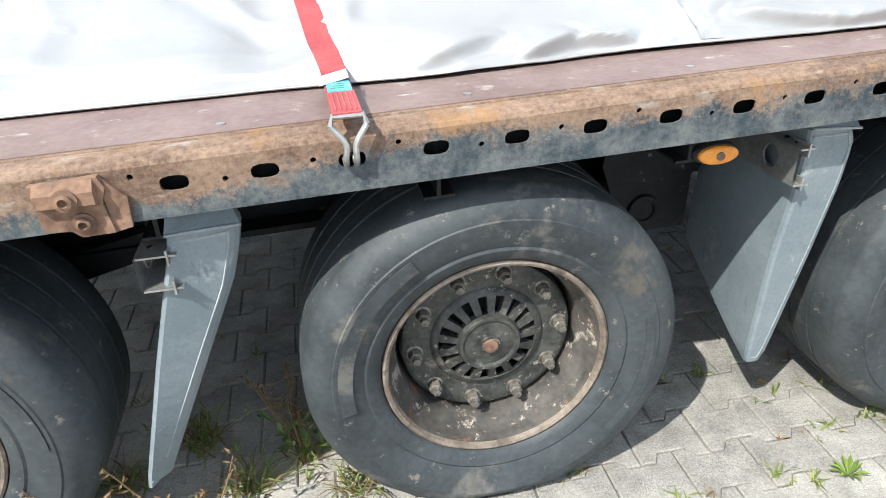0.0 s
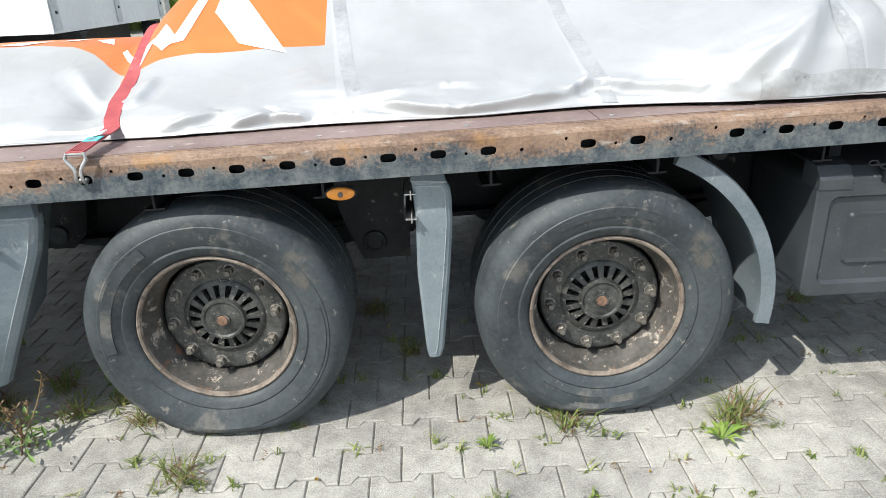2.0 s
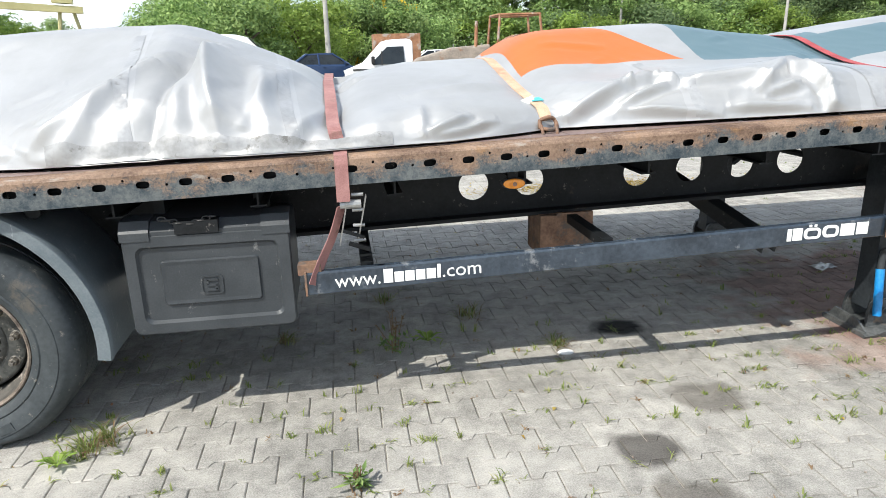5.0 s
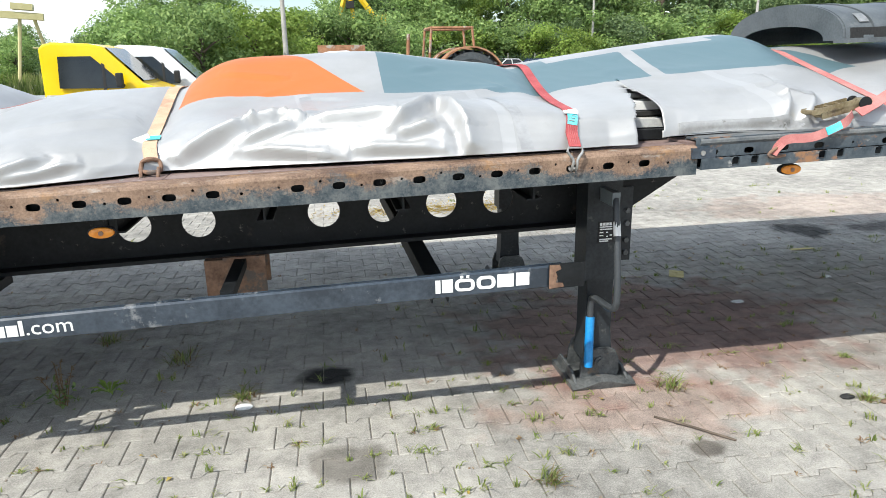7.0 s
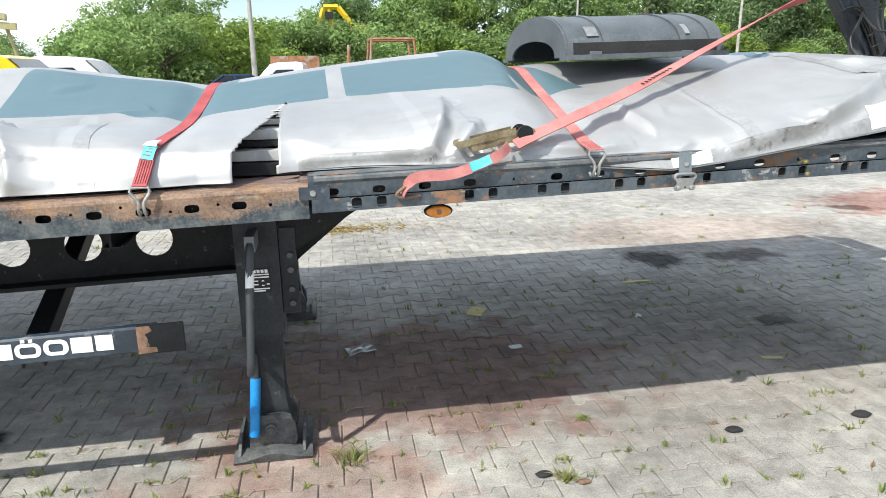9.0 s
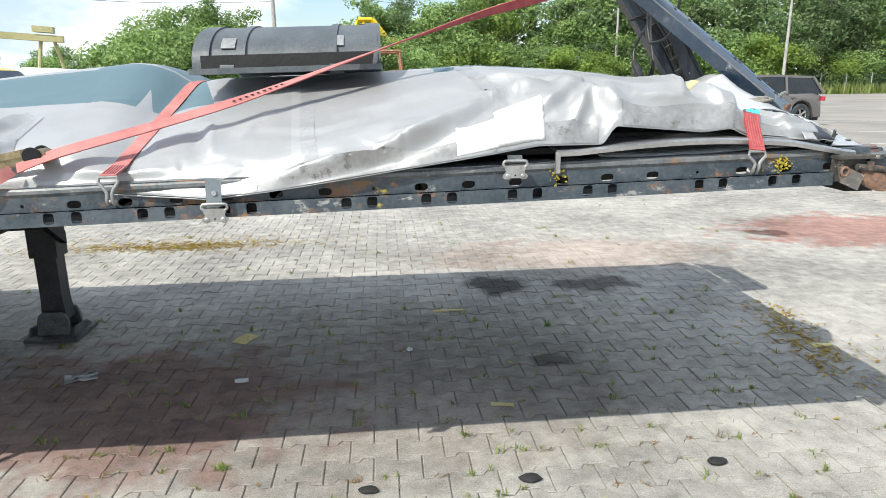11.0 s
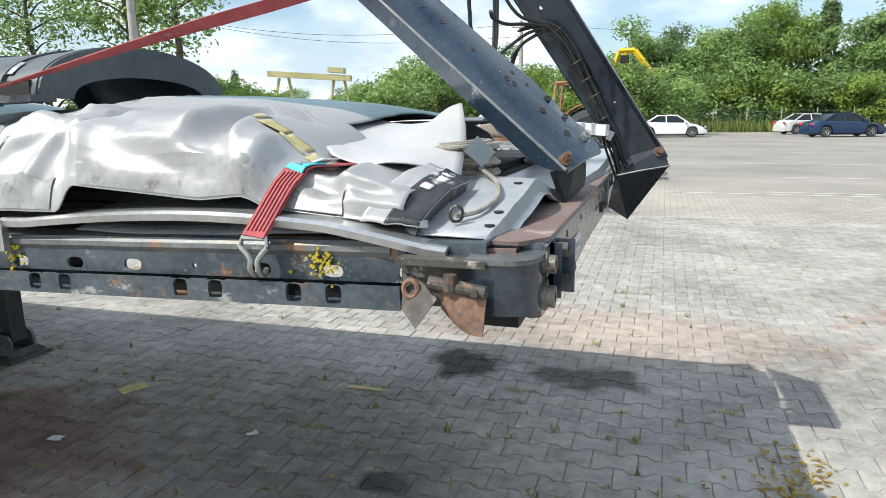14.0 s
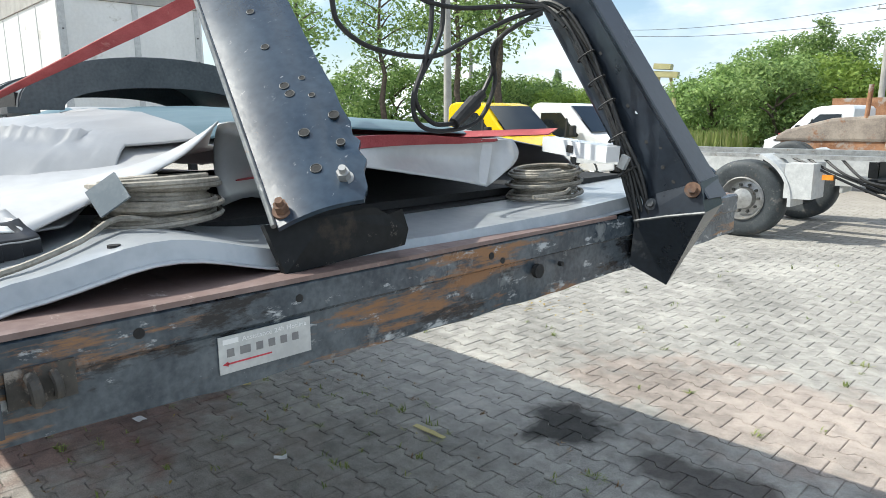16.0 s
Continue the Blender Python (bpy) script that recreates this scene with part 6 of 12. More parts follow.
# ---- the tarpaulin load ----
CREST_X = (-2.4, -1.0, -0.50, -0.36, -0.20, 0.0, 0.3, 0.9, 2.1, 2.45, 2.78, 3.1, 3.6, 3.82, 4.55, 5.27, 5.85, 6.5, 6.75, 7.3, 8.0, 8.4, 8.66, 8.8, 8.9, 9.1)
CREST_Z = (1.25, 1.29, 1.290, 1.36, 1.50, 1.53, 1.55, 1.58, 1.63, 1.51, 1.35, 1.41, 1.42, 1.54, 1.58, 1.505, 1.57, 1.635, 1.55, 1.56, 1.61, 1.585, 1.56, 1.50, 1.455, 1.405)
END_X = 9.08


@functools.lru_cache(maxsize=None)
def tarp_section(x):
    """Crest height, hem height, hem depth, shoulder and middle share of the load's cross-section."""
    zc, deck = soft(x, CREST_X, CREST_Z), deck_z(x)
    ze = deck + 0.006
    if x > 5.5:
        ze = soft(x, (5.5, 5.65, 5.9, 6.16, 6.7, 7.01, 7.2, 7.64, 7.86, 8.08, 8.30, 8.335, 8.45, 8.65, 8.75, 8.80, 8.98, 9.2), (1.183, 1.200, 1.212, 1.208, 1.195, 1.172, 1.19, 1.253, 1.285, 1.317, 1.316, 1.378, 1.368, 1.350, 1.362, 1.341, 1.326, 1.312), 0.012)
    ye = soft(x, (-3, -0.9, -0.4, -0.1, 0.3, 0.9, 1.25, 1.5, 1.68, 1.9, 2.1, 2.45, 3.2, 3.45, 3.68, 3.97, 4.3, 4.77, 5.17, 5.5, 5.65, 6.0, 7.05, 7.9, 8.36, 9.2), (0.28, 0.29, 0.26, 0.22, 0.24, 0.20, 0.21, 0.17, 0.10, 0.06, 0.05, 0.02, 0.03, 0.09, 0.18, 0.13, 0.08, 0.03, 0.02, 0.05, 0.10, 0.08, -0.02, -0.014, 0.005, 0.05), 0.05)
    s = soft(x, (-3, -0.3, 0.2, 0.9, 1.6, 2.0, 2.2, 2.45, 2.8, 3.3, 3.7, 4.7, 5.2, 5.6, 6.2, 6.7, 7.1, 7.9, 8.05, 8.3, 8.65, 8.85, 9.2), (0.25, 0.18, 0.17, 0.17, 0.24, 0.42, 0.56, 0.45, 0.42, 0.45, 0.42, 0.46, 0.42, 0.36, 0.34, 0.28, 0.36, 0.45, 0.60, 0.70, 0.80, 0.76, 0.62), 0.06)
    mid = soft(x, (-3, -0.5, 0.0, 0.4, 0.9, 1.5, 2.0, 2.2, 2.8, 3.4, 3.7, 4.0, 4.5, 5.0, 5.6, 6.4, 7.1, 7.9, 8.3, 9.2), (0.40, 0.42, 0.34, 0.30, 0.36, 0.50, 0.70, 0.80, 0.82, 0.75, 0.62, 0.52, 0.49, 0.54, 0.60, 0.62, 0.78, 0.85, 0.90, 0.90), 0.1)
    return zc, ze, ye, s, mid


# folds: from (x, v) to (x, v), height, width
FOLDS_REAR = ((0.11, 0.02, 0.22, 0.06, 0.030, 0.03), (0.24, 0.05, 0.34, 0.03, 0.030, 0.025), (0.59, 0.08, 0.83, 0.02, 0.024, 0.03), (0.83, 0.02, 1.19, 0.055, 0.026, 0.03), (1.19, 0.06, 1.27, 0.11, 0.030, 0.025),
              (1.27, 0.107, 1.58, 0.05, 0.026, 0.03), (-1.02, 0.54, -0.87, 0.31, 0.03, 0.05), (-0.87, 0.30, -0.90, 0.17, 0.012, 0.05), (-0.60, 0.43, -0.32, 0.21, 0.022, 0.04), (-0.23, 0.29, -0.25, 0.17, 0.022, 0.03),
              (-0.11, 0.03, 0.04, 0.09, 0.02, 0.03), (0.49, 0.107, 0.78, 0.15, 0.014, 0.04), (0.81, 0.15, 0.96, 0.17, 0.012, 0.03), (1.52, 0.264, 1.70, 0.293, 0.012, 0.03))
FOLDS_PLEAT = ((2.12, 0.035, 2.24, 0.42, -0.040, 0.045), (2.37, 0.05, 2.27, 0.33, 0.048, 0.045), (1.79, 0.02, 2.05, 0.26, 0.028, 0.05), (2.46, 0.10, 2.62, 0.40, 0.020, 0.04), (2.82, 0.50, 2.90, 0.46, 0.020, 0.03),
               (3.12, 0.15, 3.11, 0.03, 0.014, 0.02), (3.17, 0.02, 3.40, 0.05, 0.018, 0.025), (1.69, 0.05, 1.95, 0.17, 0.022, 0.04), (2.55, 0.05, 2.50, 0.30, 0.024, 0.04), (2.62, 0.02, 2.78, 0.30, 0.016, 0.03))
FOLDS_MID = ((3.74, 0.037, 3.99, 0.142, 0.036, 0.035), (3.99, 0.142, 4.12, 0.169, 0.036, 0.03), (4.12, 0.167, 4.20, 0.143, 0.026, 0.025), (3.97, 0.065, 4.19, 0.136, 0.024, 0.025), (4.25, 0.135, 4.53, 0.128, 0.024, 0.03),
             (4.53, 0.083, 4.73, 0.209, 0.036, 0.03), (4.74, 0.202, 4.81, 0.085, 0.036, 0.03), (4.81, 0.085, 4.82, 0.0, 0.03, 0.025), (4.55, 0.064, 4.69, 0.092, 0.024, 0.025), (4.41, 0.032, 4.70, 0.02, 0.018, 0.02),
             (3.13, 0.03, 3.30, 0.08, 0.022, 0.03), (3.11, 0.23, 3.50, 0.28, 0.012, 0.04), (3.97, 0.046, 4.33, 0.015, 0.02, 0.02), (5.08, 0.38, 4.73, 0.254, 0.014, 0.04))
FOLDS_NECK = ((6.22, 0.17, 6.15, 0.034, 0.034, 0.03), (6.15, 0.034, 5.75, 0.02, 0.014, 0.025), (6.26, 0.28, 6.20, 0.15, 0.022, 0.03), (6.34, 0.16, 6.24, 0.03, 0.024, 0.025), (6.58, 0.067, 6.88, 0.11, 0.014, 0.03),
              (6.77, 0.185, 6.95, 0.237, 0.014, 0.03), (6.96, 0.248, 7.01, 0.15, 0.016, 0.03), (7.26, 0.03, 7.60, 0.064, 0.026, 0.035), (7.60, 0.064, 7.93, 0.17, 0.034, 0.04), (7.93, 0.17, 8.10, 0.20, 0.018, 0.04), (7.45, 0.234, 7.92, 0.268, 0.008, 0.05))
FOLDS_FRONT = ((8.26, 0.20, 7.98, 0.28, 0.018, 0.03), (8.26, 0.195, 8.05, 0.18, 0.018, 0.022), (8.27, 0.19, 8.10, 0.10, 0.020, 0.022), (8.28, 0.17, 8.19, 0.03, 0.020, 0.022), (8.28, 0.16, 8.36, 0.04, 0.024, 0.022),
               (8.63, 0.29, 8.58, 0.095, 0.028, 0.03), (8.66, 0.27, 8.73, 0.057, 0.022, 0.03), (8.44, 0.094, 8.72, 0.05, 0.014, 0.03), (8.77, 0.147, 8.76, 0.012, 0.022, 0.02), (8.92, 0.20, 8.98, 0.03, 0.016, 0.025), (8.86, 0.10, 9.04, 0.09, 0.012, 0.025))


def fold_list():
    rng = random.Random(8)
    out = list(FOLDS_REAR + FOLDS_PLEAT + FOLDS_MID + FOLDS_NECK + FOLDS_FRONT)
    for _ in range(70):
        x, v = -2.3 + 11.2 * rng.random(), 0.02 + 0.5 * rng.random() ** 1.4
        a, k = rng.uniform(-1.2, 1.2), rng.uniform(0.08, 0.30)
        out.append((x, v, x + k * math.cos(a), max(0.0, v + 0.4 * k * math.sin(a)), rng.uniform(0.002, 0.007), rng.uniform(0.012, 0.025)))
    return out


FOLDS = fold_list()
FOLD_BINS = collections.defaultdict(list)
for fold in FOLDS:
    for cell in range(int(math.floor((min(fold[0], fold[2]) - 0.25) * 5)), int(math.floor((max(fold[0], fold[2]) + 0.25) * 5)) + 1):
        FOLD_BINS[cell].append(fold)


def crease_height(x, v):
    """Sharp folds with a steep lower flank and a softer upper one."""
    h = 0.0
    vy = v * 1.9
    for x0, v0, x1, v1, amp, w in FOLD_BINS[int(math.floor(x * 5))]:
        amp, w = amp * (0.8 if x0 < 1.6 else 1.25), max(w, 0.024)
        ax, ay, dx, dy = x - x0, vy - v0 * 1.9, x1 - x0, (v1 - v0) * 1.9
        q = dx * dx + dy * dy
        t = (ax * dx + ay * dy) / q
        if t < -0.1 or t > 1.1:
            continue
        L = math.sqrt(q)
        d = (dx * ay - dy * ax) / L * (1 if dx >= 0 else -1)
        if abs(d) > 5 * w:
            continue
        tc = min(1, max(0, t))
        env = min(1.0, 4 * (tc + 0.1) * (1.1 - tc))
        pr = math.exp(-d / (1.7 * w)) if d >= 0 else math.exp(-(d / (0.75 * w)) ** 2) - 0.34 * math.exp(-((d + 1.7 * w) / (0.9 * w)) ** 2)
        h += amp * env * pr
    return h


def tarp_point(x, v, lift=0.0):
    """A point of the tarpaulin: v runs from the near hem (0) over the crest (0.6) to the far hem (1)."""
    zc, ze, ye, s, mid = tarp_section(round(x, 3))
    deck = deck_z(x)
    ys = ye + 0.085
    vs = (0.0, 0.06, 0.14, 0.34, 0.60, 0.80, 0.95, 1.0)
    yy = (ye, ye + 0.035, ys, 0.60, 1.05, 1.75, 2.30, 2.36)
    zz = (ze, ze + s * 0.55 * (zc - ze), ze + s * (zc - ze), ze + mid * (zc - ze), zc, zc - 0.03, deck + 0.16, deck + 0.02)
    y, z = soft(v, vs, yy, 0.045), soft(v, vs, zz, 0.045)
    if v < 0.03:
        z = min(z, ze + (z - ze) * (0.4 + 20 * v))
    near = max(0.0, 1 - v / 0.5)
    # broad dents, pleats and sharp creases
    a = noise.noise((x * 1.1, v * 3.0, 0.3)) * 0.022 * min(1, v * 6)
    r1 = 1 - abs(noise.noise((x * 1.7 + v * 2.2, v * 5.0 - x * 0.5, 7.1)))
    r2 = 1 - abs(noise.noise((x * 3.1 - v * 3.0, v * 7.0 + x * 0.8, 2.7)))
    r3 = 1 - abs(noise.noise((x * 6.0 + v * 9.0, v * 10.0, 9.4)))
    hem = math.exp(-((v - 0.085) / 0.06) ** 2)
    cr = crease_height(x, v)
    f = a + 0.009 * (r1 ** 3 - 0.55) * (0.35 + near) + 0.004 * (r2 ** 4 - 0.45) * (0.4 + near) + 0.0015 * (r3 ** 3 - 0.5) + cr
    f += hem * 0.020 * (noise.noise((x * 2.4, 0.0, 5.5)) + 0.5 * noise.noise((x * 6.5, 0.0, 1.5)))
    # swell at the rear that turns away from the light
    q = min(1.0, max(0.0, (-0.96 - 0.55 * abs(v - 0.42) - x) / 0.26))
    f += 0.15 * q * q * (3 - 2 * q) * math.exp(-((v - 0.36) / 0.17) ** 2)
    # standing pleats where the cloth is gathered
    g = math.exp(-((x - 2.33) / 0.26) ** 2) * math.exp(-((v - 0.20) / 0.20) ** 2)
    f += g * 0.014 * math.cos((x - 2.30 - 0.10 * (v - 0.2)) * 2 * math.pi / 0.24)
    g = math.exp(-((x - 8.23) / 0.17) ** 2) * math.exp(-((v - 0.16) / 0.13) ** 2)
    f += g * 0.006 * math.cos((x - 8.25 + 0.5 * (v - 0.15)) * 2 * math.pi / 0.15)
    g = math.exp(-((x - 4.55) / 0.45) ** 2) * math.exp(-((v - 0.12) / 0.09) ** 2)
    f += g * 0.012 * (1 - 2 * abs(noise.noise((x * 3.4 + v * 8, v * 12, 3.3)))) - g * 0.005
    for sx, w, d in ((-0.42, 0.08, 0.04), (2.79, 0.09, 0.05), (3.62, 0.06, 0.03), (5.26, 0.06, 0.022), (6.72, 0.07, 0.03), (8.87, 0.06, 0.03)):
        f -= d * math.exp(-((x - sx) / w) ** 2) * min(1, v * 5) * (1 if v < 0.75 else 0.3)
    if v < 0.02:
        f *= v / 0.02
    wy = 0.55 * max(0, 1 - v / 0.4)
    y -= f * wy + lift * wy
    z += f * (1 - 0.35 * wy) + lift
    if 5.38 < x < 5.62 and v < 0.3:
        y -= 0.05 * math.sin((x - 5.38) / 0.24 * math.pi * 0.5) * (1 - v / 0.3)
    return Vector((x, y, max(z, deck + 0.004 if 0.08 < y < 2.38 and x < 5.6 else z)))


def tarp_x(u, v):
    end = END_X - 0.36 * max(0, min(1, (v - 0.235) / 0.10))
    return -2.4 + (end + 2.4) * u


def tarp_material():
    m, nt, p = nodes_of("printed_silver_tarpaulin")
    n, l = nt.nodes, nt.links
    tc = n.new("ShaderNodeTexCoord")
    sep = n.new("ShaderNodeSeparateXYZ")
    l.new(tc.outputs["Object"], sep.inputs[0])
    wob = n.new("ShaderNodeTexNoise")
    wob.inputs["Scale"].default_value, wob.inputs["Detail"].default_value = 2.0, 3
    l.new(tc.outputs["Object"], wob.inputs["Vector"])

    def math_(op, a, b=None):
        q = n.new("ShaderNodeMath")
        q.operation = op
        for i, v in enumerate((a, b)):
            if v is None:
                continue
            if isinstance(v, (int, float)):
                q.inputs[i].default_value = v
            else:
                l.new(v, q.inputs[i])
        return q.outputs[0]
    wv = math_("MULTIPLY", math_("SUBTRACT", wob.outputs["Fac"], 0.5), 0.05)
    X, Y = sep.outputs["X"], math_("ADD", sep.outputs["Y"], wv)
    Yraw = sep.outputs["Y"]

    def inside(lo_x, hi_x, lo_y, hi_y, slope=0.0):
        xs = math_("ADD", X, math_("MULTIPLY", Yraw, slope)) if slope else X
        t = math_("MULTIPLY", math_("GREATER_THAN", xs, lo_x), math_("LESS_THAN", xs, hi_x))
        return math_("MULTIPLY", t, math_("MULTIPLY", math_("GREATER_THAN", Y, lo_y), math_("LESS_THAN", Y, hi_y)))

    def both(a, b):
        return math_("MAXIMUM", a, b)

    def minus(a, b):
        return math_("MULTIPLY", a, math_("SUBTRACT", 1.0, b))

    def rear_print():
        mr = n.new("ShaderNodeMapRange")
        mr.inputs["From Min"].default_value, mr.inputs["From Max"].default_value = -1.6, -0.39
        l.new(X, mr.inputs["Value"])
        edge = n.new("ShaderNodeValToRGB")
        knots = ((-1.6, 0.56), (-1.185, 0.862), (-1.068, 1.069), (-0.92, 1.086), (-0.717, 1.013), (-0.587, 0.912), (-0.484, 0.792), (-0.39, 0.705))
        while len(edge.color_ramp.elements) < len(knots):
            edge.color_ramp.elements.new(0.5)
        for el, (kx, ky) in zip(edge.color_ramp.elements, knots):
            el.position = (kx + 1.6) / 1.21
        for el, (kx, ky) in zip(edge.color_ramp.elements, knots):
            el.color = (ky / 2, ky / 2, ky / 2, 1)
        l.new(mr.outputs["Result"], edge.inputs["Fac"])
        return math_("MULTIPLY", inside(-1.6, -0.39, 0.5, 1.7), math_("GREATER_THAN", Yraw, math_("MULTIPLY", edge.outputs["Color"], 2.0)))
    orange = both(minus(inside(3.66, 5.0, 0.645, 2.3), inside(4.93, 9, 0.0, 3, 0.72)), both(inside(-0.40, 0.372, 0.655, 1.14), rear_print()))
    teal = both(inside(4.55, 6.62, 0.605, 1.10), inside(6.86, 7.10, 0.62, 1.10, 0.3))
    teal = both(teal, both(inside(7.80, 8.75, 0.76, 1.7), inside(6.55, 7.85, 1.14, 1.7)))
    band = both(inside(5.83, 5.90, 0.5, 1.3, 0.02), inside(5.42, 6.34, 1.00, 1.12))
    teal = minus(teal, band)
    letter = both(inside(0.86, 0.90, 1.02, 1.12), both(inside(0.80, 0.90, 1.10, 1.13), both(inside(1.0, 1.12, 1.02, 1.05), inside(1.02, 1.08, 1.05, 1.12))))
    grime = n.new("ShaderNodeTexNoise")
    grime.inputs["Scale"].default_value, grime.inputs["Detail"].default_value, grime.inputs["Roughness"].default_value = 2.6, 9, 0.66
    l.new(tc.outputs["Object"], grime.inputs["Vector"])
    base = n.new("ShaderNodeValToRGB")
    base.color_ramp.elements[0].position, base.color_ramp.elements[1].position = 0.30, 0.62
    base.color_ramp.elements[0].color, base.color_ramp.elements[1].color = (0.360, 0.360, 0.357, 1), (0.430, 0.433, 0.437, 1)
    l.new(grime.outputs["Fac"], base.inputs["Fac"])
    col = base.outputs["Color"]

    def over(col, fac, rgb):
        mx = n.new("ShaderNodeMixRGB")
        l.new(fac, mx.inputs["Fac"])
        l.new(col, mx.inputs["Color1"])
        mx.inputs["Color2"].default_value = (*rgb, 1)
        return mx.outputs["Color"]
    # welded seams
    seams = None
    for sx in (0.47, 1.28, 2.02, 2.62, 4.22, 4.95, 6.12, 7.28, 8.02):
        s = inside(sx, sx + 0.055, -1, 3, 0.10)
        seams = s if seams is None else both(seams, s)
    col = over(col, math_("MULTIPLY", seams, 0.25), (0.56, 0.565, 0.57))
    col = over(col, orange, (0.66, 0.17, 0.035))
    col = over(col, teal, (0.125, 0.205, 0.235))
    col = over(col, letter, (0.10, 0.12, 0.13))
    # hem strip along the front part and dark scuffs
    hemz = math_("MULTIPLY", math_("GREATER_THAN", X, 6.8), math_("LESS_THAN", Yraw, 0.028))
    sc = n.new("ShaderNodeTexNoise")
    sc.inputs["Scale"].default_value, sc.inputs["Detail"].default_value, sc.inputs["Roughness"].default_value = 9.0, 9, 0.75
    mp = n.new("ShaderNodeMapping")
    mp.inputs["Scale"].default_value = (1, 2.5, 3)
    l.new(tc.outputs["Object"], mp.inputs["Vector"])
    l.new(mp.outputs["Vector"], sc.inputs["Vector"])
    scr = n.new("ShaderNodeValToRGB")
    scr.color_ramp.elements[0].position, scr.color_ramp.elements[1].position = 0.60, 0.70
    l.new(sc.outputs["Fac"], scr.inputs["Fac"])
    col = over(col, math_("MULTIPLY", scr.outputs["Color"], 0.16), (0.26, 0.245, 0.23))
    col = over(col, math_("MULTIPLY", hemz, 0.30), (0.36, 0.37, 0.37))
    l.new(col, p.inputs["Base Color"])
    p.inputs["Metallic"].default_value = 0.46
    rr = n.new("ShaderNodeMapRange")
    rr.inputs["To Min"].default_value, rr.inputs["To Max"].default_value = 0.41, 0.50
    l.new(grime.outputs["Fac"], rr.inputs["Value"])
    l.new(rr.outputs["Result"], p.inputs["Roughness"])
    p.inputs["Specular IOR Level"].default_value = 0.7
    w1 = n.new("ShaderNodeTexNoise")
    w1.inputs["Scale"].default_value, w1.inputs["Detail"].default_value = 6.0, 9
    l.new(tc.outputs["Object"], w1.inputs["Vector"])
    bp = n.new("ShaderNodeBump")
    bp.inputs["Strength"].default_value, bp.inputs["Distance"].default_value = 0.22, 0.012
    hsum = math_("ADD", w1.outputs["Fac"], math_("MULTIPLY", seams, 0.25))
    l.new(hsum, bp.inputs["Height"])
    l.new(bp.outputs["Normal"], p.inputs["Normal"])
    return m


M_TARP = tarp_material()


def build_tarp():
    NX, NV = 1250, 112
    bm = bmesh.new()
    grid = []
    for i in range(NX + 1):
        row = []
        for j in range(NV + 1):
            v = (j / NV) ** 1.35
            row.append(bm.verts.new(tarp_point(tarp_x(i / NX, v), v)))
        grid.append(row)
    for i in range(NX):
        for j in range(NV):
            c = grid[i][j].co
            if c.y < 0.606:
                k = (0.606 - c.y) / 0.5
                if 5.64 - 0.135 * k ** 1.4 - 0.012 * noise.noise((0, c.y * 24, 2)) < c.x < 5.645 - 0.018 * k:
                    continue
            bm.faces.new((grid[i][j], grid[i + 1][j], grid[i + 1][j + 1], grid[i][j + 1]))
    # turned-in end and hem thickness
    loose = [v for v in bm.verts if not v.link_faces]
    bmesh.ops.delete(bm, geom=loose, context="VERTS")
    me_ob = part("tarpaulin", bm, M_TARP, None, smooth=False)
    me_ob.data.shade_smooth()
    sol = me_ob.modifiers.new("thickness", "SOLIDIFY")
    sol.thickness, sol.offset = 0.004, -1
    tagged(me_ob, "crumpled silver tarpaulin with orange and teal print over the flatbed load", "tarpaulin")
    return me_ob


tarpaulin = build_tarp()


def tarp_strip(name, x0, x1, v0, v1, nx, nv, material, lift, label="", slope=0.0, ragged=0.0):
    """A welded strip of cloth that follows the tarpaulin."""
    bm = bmesh.new()
    g = []
    for i in range(nx + 1):
        row = []
        for j in range(nv + 1):
            v = v0 + (v1 - v0) * j / nv
            x = x0 + (x1 - x0) * i / nx - slope * v
            if ragged and j == nv:
                v += ragged * noise.noise((x * 5, v0, 3.0))
            row.append(bm.verts.new(tarp_point(x, v, lift)))
        g.append(row)
    for i in range(nx):
        for j in range(nv):
            bm.faces.new((g[i][j], g[i + 1][j], g[i + 1][j + 1], g[i][j + 1]))
    ob = part(name, bm, material, tarpaulin, label)
    ob.data.shade_smooth()
    return ob


def tarp_at(x, y, lift=0.003):
    """The point of the tarpaulin over (x, y), found by halving."""
    lo, hi = 0.1, 0.75
    for _ in range(16):
        mid = (lo + hi) / 2
        if tarp_point(x, mid).y < y:
            lo = mid
        else:
            hi = mid
    return tarp_point(x, (lo + hi) / 2, lift)


def tarp_print(name, outline, material, label):
    """A printed shape on the tarpaulin, given by its outline in plan."""
    bm = bmesh.new()
    bm.faces.new([bm.verts.new((x, y, 0)) for x, y in outline])
    bmesh.ops.triangulate(bm, faces=bm.faces)
    for _ in range(5):
        long_edges = [e for e in bm.edges if e.calc_length() > 0.022]
        if long_edges:
            bmesh.ops.subdivide_edges(bm, edges=long_edges, cuts=1)
            bmesh.ops.triangulate(bm, faces=[f for f in bm.faces if len(f.verts) > 3])
    for v in bm.verts:
        v.co = tarp_at(v.co.x, v.co.y)
    ob = part(name, bm, material, tarpaulin, label)
    ob.data.shade_smooth()
    return ob


